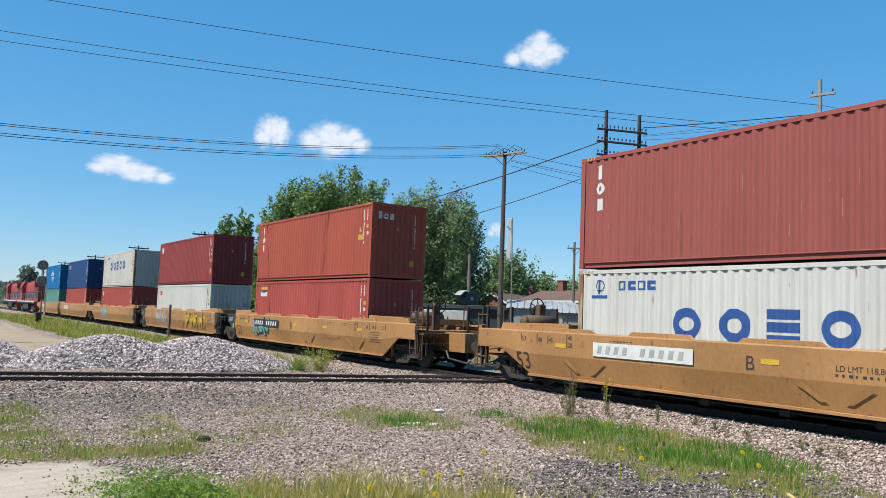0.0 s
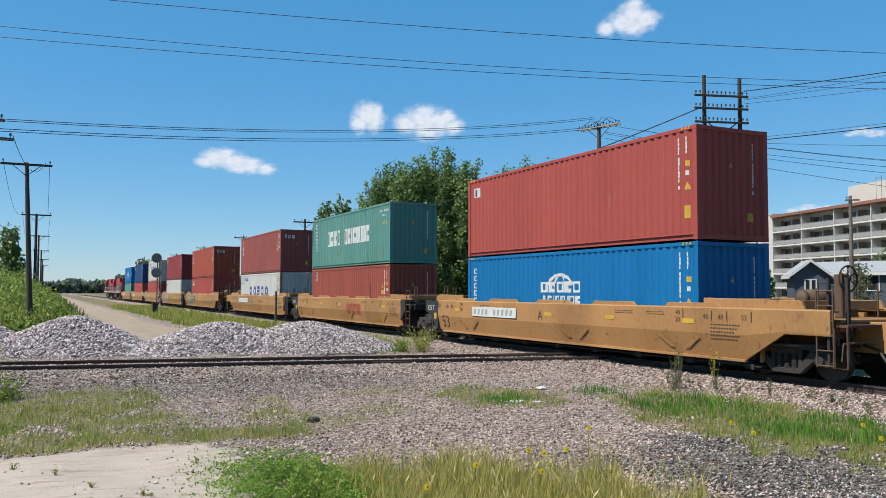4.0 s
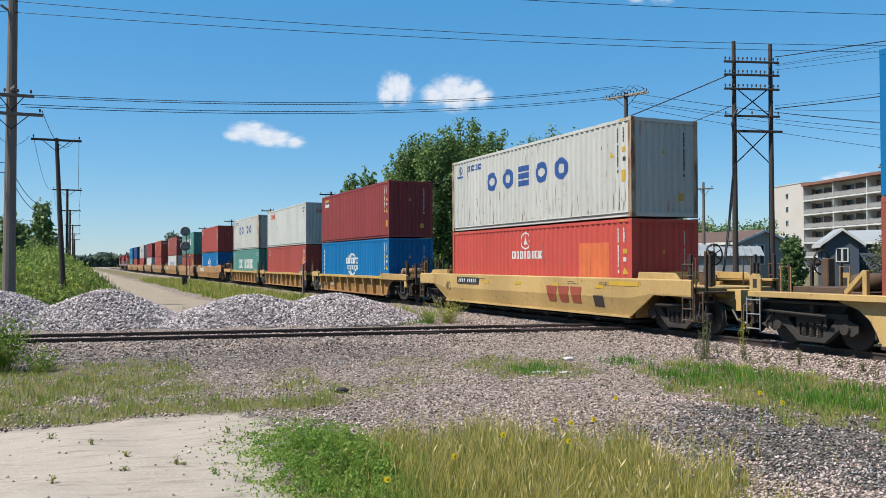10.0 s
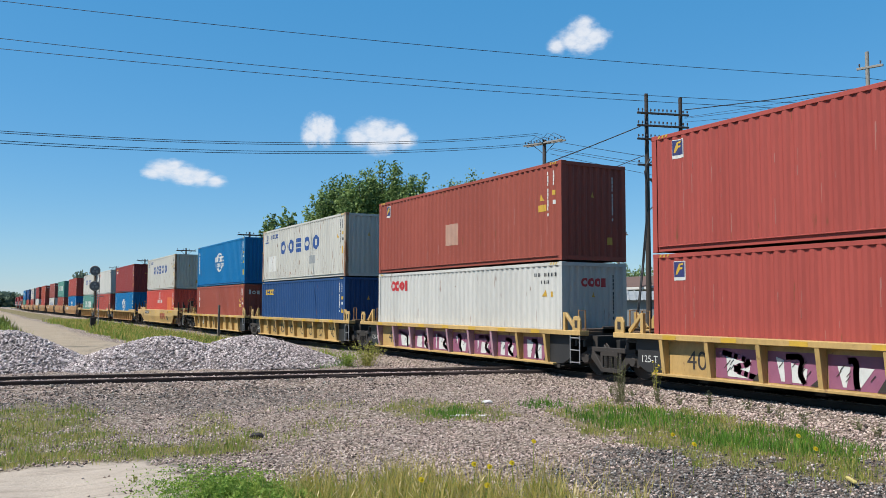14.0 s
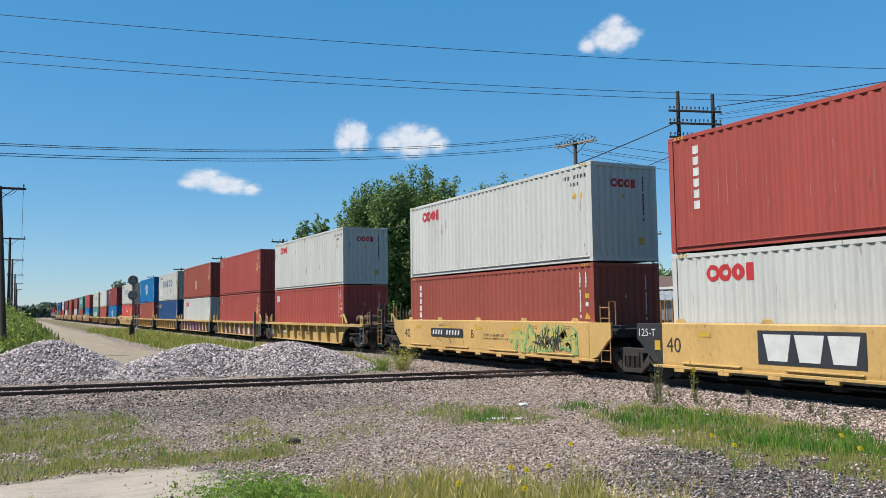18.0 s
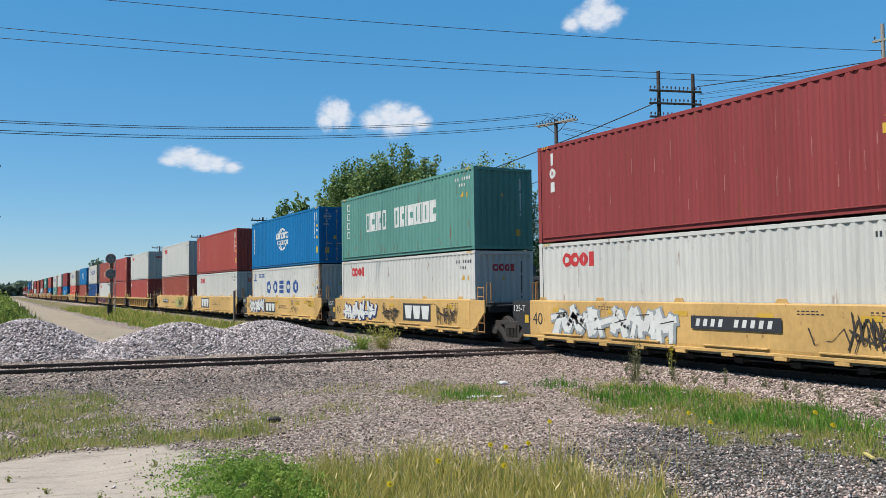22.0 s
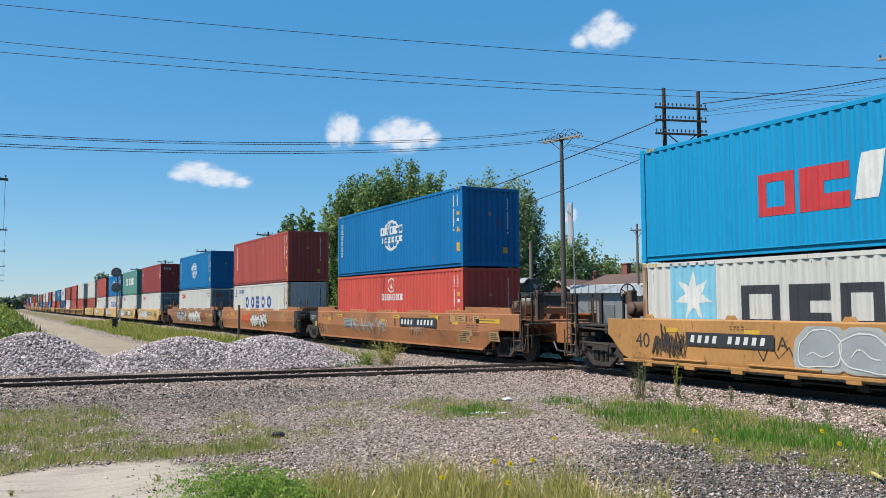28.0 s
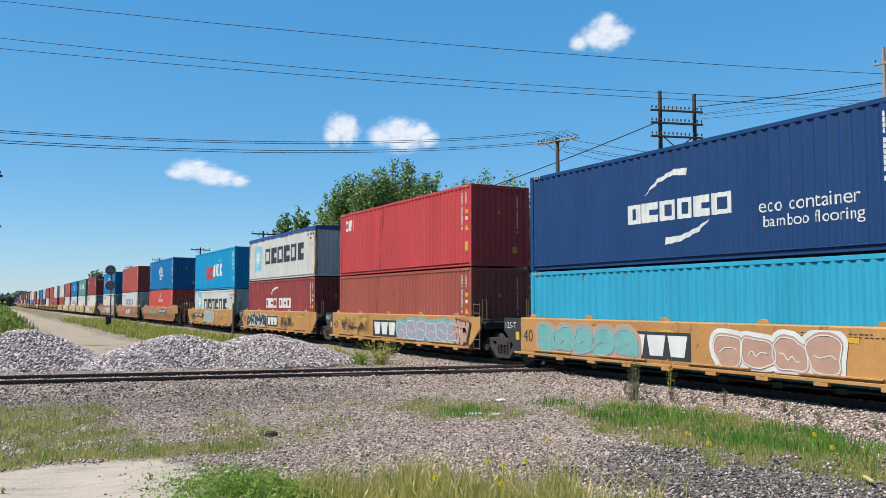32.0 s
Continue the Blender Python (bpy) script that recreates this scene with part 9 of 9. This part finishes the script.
for k in range(16):
    weed(wr.uniform(-1.6, 2.0), wr.uniform(8.4, 12.0), wr.uniform(0.04, 0.09), wr.uniform(0.08, 0.16), 80 + k, "blade_green" if k % 2 else "blade_dry", 6, 0.012, label="tiny weed sprouting from the sand")


def yellow_flower(x, y, h, seed):
    rs = random.Random(seed)
    z0 = float(ground_z(np.array([x]), np.array([y]))[0])
    root = thing("yellow_flower", "yellow daisy-like flower on a thin green stem", "flower", "yellow flowers", at=(x, y, z0))
    tip = Vector((rs.uniform(-0.06, 0.06), rs.uniform(-0.06, 0.06), h))
    part("stem", Geo().tube((0, 0, 0), tip, 0.006, 0.004, 5).mesh("stem", MAT["blade_green"]), root)
    g = Geo()
    for k in range(9):
        a = 2 * math.pi * k / 9
        ex, ey = Vector((0.93, -0.37, 0.0)), Vector((0.22, 0.55, 0.8))
        u, w = ex * math.cos(a) + ey * math.sin(a), ey * math.cos(a) - ex * math.sin(a)
        g.add([tip + u * 0.004, tip + u * 0.022 + w * 0.013, tip + u * 0.036, tip + u * 0.022 - w * 0.013], [(0, 1, 2, 3)])
    part("petals", g.mesh("petals", MAT["flower"]), root)
    part("flower_centre", Geo().tube(tip - Vector((0, 0, 0.01)), tip + Vector((0, -0.005, 0.014)), 0.011, 0.008, 8).mesh("flower_centre", MAT["flower"]), root)


for k, (x, y, h) in enumerate(((4.15, 7.75, 0.42), (3.6, 7.6, 0.3), (4.75, 7.4, 0.38), (5.6, 8.1, 0.42), (5.35, 8.25, 0.4), (5.2, 8.35, 0.41), (8.35, 8.3, 0.45), (8.2, 7.8, 0.4), (9.6, 7.2, 0.5), (6.6, 9.1, 0.42), (9.0, 6.6, 0.5), (2.6, 7.0, 0.35))):
    yellow_flower(x, y, h, k)

MAT["m_straw"] = paint("faded_yellow_wood", (0.62, 0.52, 0.17), 0.8, 0.2, 5, 30, 0.3)
MAT["litter"] = paint("white_litter", (0.78, 0.78, 0.76), 0.6, 0.06, 5, 30, 0.2)
MAT["dark_rock"] = paint("dark_rock", (0.035, 0.03, 0.028), 0.85, 0.3, 8, 40, 0.5)


def lump(name, label, cat, x, y, size, mat, seed, flat=0.6):
    rs = random.Random(seed)
    bm = bmesh.new()
    bmesh.ops.create_icosphere(bm, subdivisions=2, radius=1.0)
    for v in bm.verts:
        v.co *= 1 + rs.uniform(-0.16, 0.16)
        v.co = Vector((v.co.x * size[0], v.co.y * size[1], v.co.z * size[2] * flat))
    me = bpy.data.meshes.new(name)
    bm.to_mesh(me)
    bm.free()
    me.materials.append(MAT[mat])
    thing(name, label, cat, at=(x, y, float(ground_z(np.array([x]), np.array([y]))[0]) + size[2] * flat * 0.6), me=me)


lump("rock", "single dark stone lying on the gravel", "stone", 4.28, 13.85, (0.12, 0.08, 0.075), "dark_rock", 1, 0.8)
lump("crumpled_paper", "crumpled white scrap of litter on the gravel", "litter", 10.15, 15.75, (0.14, 0.1, 0.07), "litter", 2)
lump("flat_scrap", "flat pale scrap of litter in the grass", "litter", 8.75, 14.6, (0.22, 0.12, 0.03), "litter", 3)
lump("flat_scrap", "small pale scrap of litter in the grass", "litter", 9.1, 14.3, (0.16, 0.08, 0.02), "litter", 4)
thing("yellow_board", "short yellow painted strip of wood lying in the gravel", "scrap wood", at=Matrix.Translation((9.55, 6.5, -0.26)) @ Matrix.Rotation(0.9, 4, "Z"), me=Geo().box(-0.15, 0.15, -0.022, 0.022, -0.02, 0.012).mesh("yellow_board", MAT["m_straw"], 0.006))

# ---- the diamond, where the tracks cross ----
diamond = thing("rail_crossing", "dark bolted rail diamond where the two tracks cross", "rail crossing", at=(TRACK_X, 20.33, 0))
uv = (math.cos(ANG), math.sin(ANG))
nv = (-uv[1], uv[0])
for off in (-0.60, 0.60, -0.87, 0.87):
    for a, b in ((-4.2, -0.95), (-0.5, 0.5), (0.95, 4.2)):
        g = Geo()
        for s in (0,):
            p0, p1 = (uv[0] * a + nv[0] * off, uv[1] * a + nv[1] * off), (uv[0] * b + nv[0] * off, uv[1] * b + nv[1] * off)
            wx, wy = nv[0] * 0.035, nv[1] * 0.035
            g.prism([(p0[0] - wx, p0[1] - wy), (p1[0] - wx, p1[1] - wy), (p1[0] + wx, p1[1] + wy), (p0[0] + wx, p0[1] + wy)], 2, -0.17, -0.012)
        part("guard_rail", g.mesh("guard_rail", MAT["rail"], 0.01), diamond)
for k, a in enumerate((-7.3, -6.7, -3.6, -2.6, -1.6)):
    x0, y0 = uv[0] * a - nv[0] * 0.80, uv[1] * a - nv[1] * 0.80
    jb = part("joint_bar", Geo().box(-0.32, 0.32, -0.03, 0.03, -0.13, -0.04).mesh("joint_bar", MAT["rail"], 0.01), diamond, at=Matrix.Translation((x0, y0, 0)) @ Matrix.Rotation(ANG, 4, "Z"))
    for j in range(4):
        part("bolt", cached(("bolt",), lambda: Geo().tube((0, -0.03, -0.085), (0, -0.06, -0.085), 0.022, seg=6).mesh("bolt", MAT["truck"])), jb, at=(-0.24 + 0.16 * j, 0, 0))


# seconds, and metres by which the train runs ahead of or behind a steady 12.91 m/s
DRIFT = ((0, 0.0), (4, -0.56), (8, -0.73), (9, -0.86), (10, -0.70), (11, -1.00), (12, -1.16), (16, -1.19), (20, -1.02), (24, -0.65), (28, -0.09), (32, 0.17))


def motions():
    """The whole train rolls away along +y; the clouds drift slowly."""
    for ob, x, y, z in MOVERS:
        rows = [(t, pose(x, y + 12.91 * t + d, z)) for t, d in DRIFT]
        walk(ob, rows)
    for ob, az, el, d in DRIFTING:
        rows = []
        for t in (0.0, 16.0, 32.0):
            a, e = radians(az + 1.15 * t / 32.0), radians(el)
            rows.append((t, pose(d * math.sin(a) * math.cos(e), d * math.cos(a) * math.cos(e), d * math.sin(e), el, 0, -math.degrees(a))))
        walk(ob, rows)


motions()
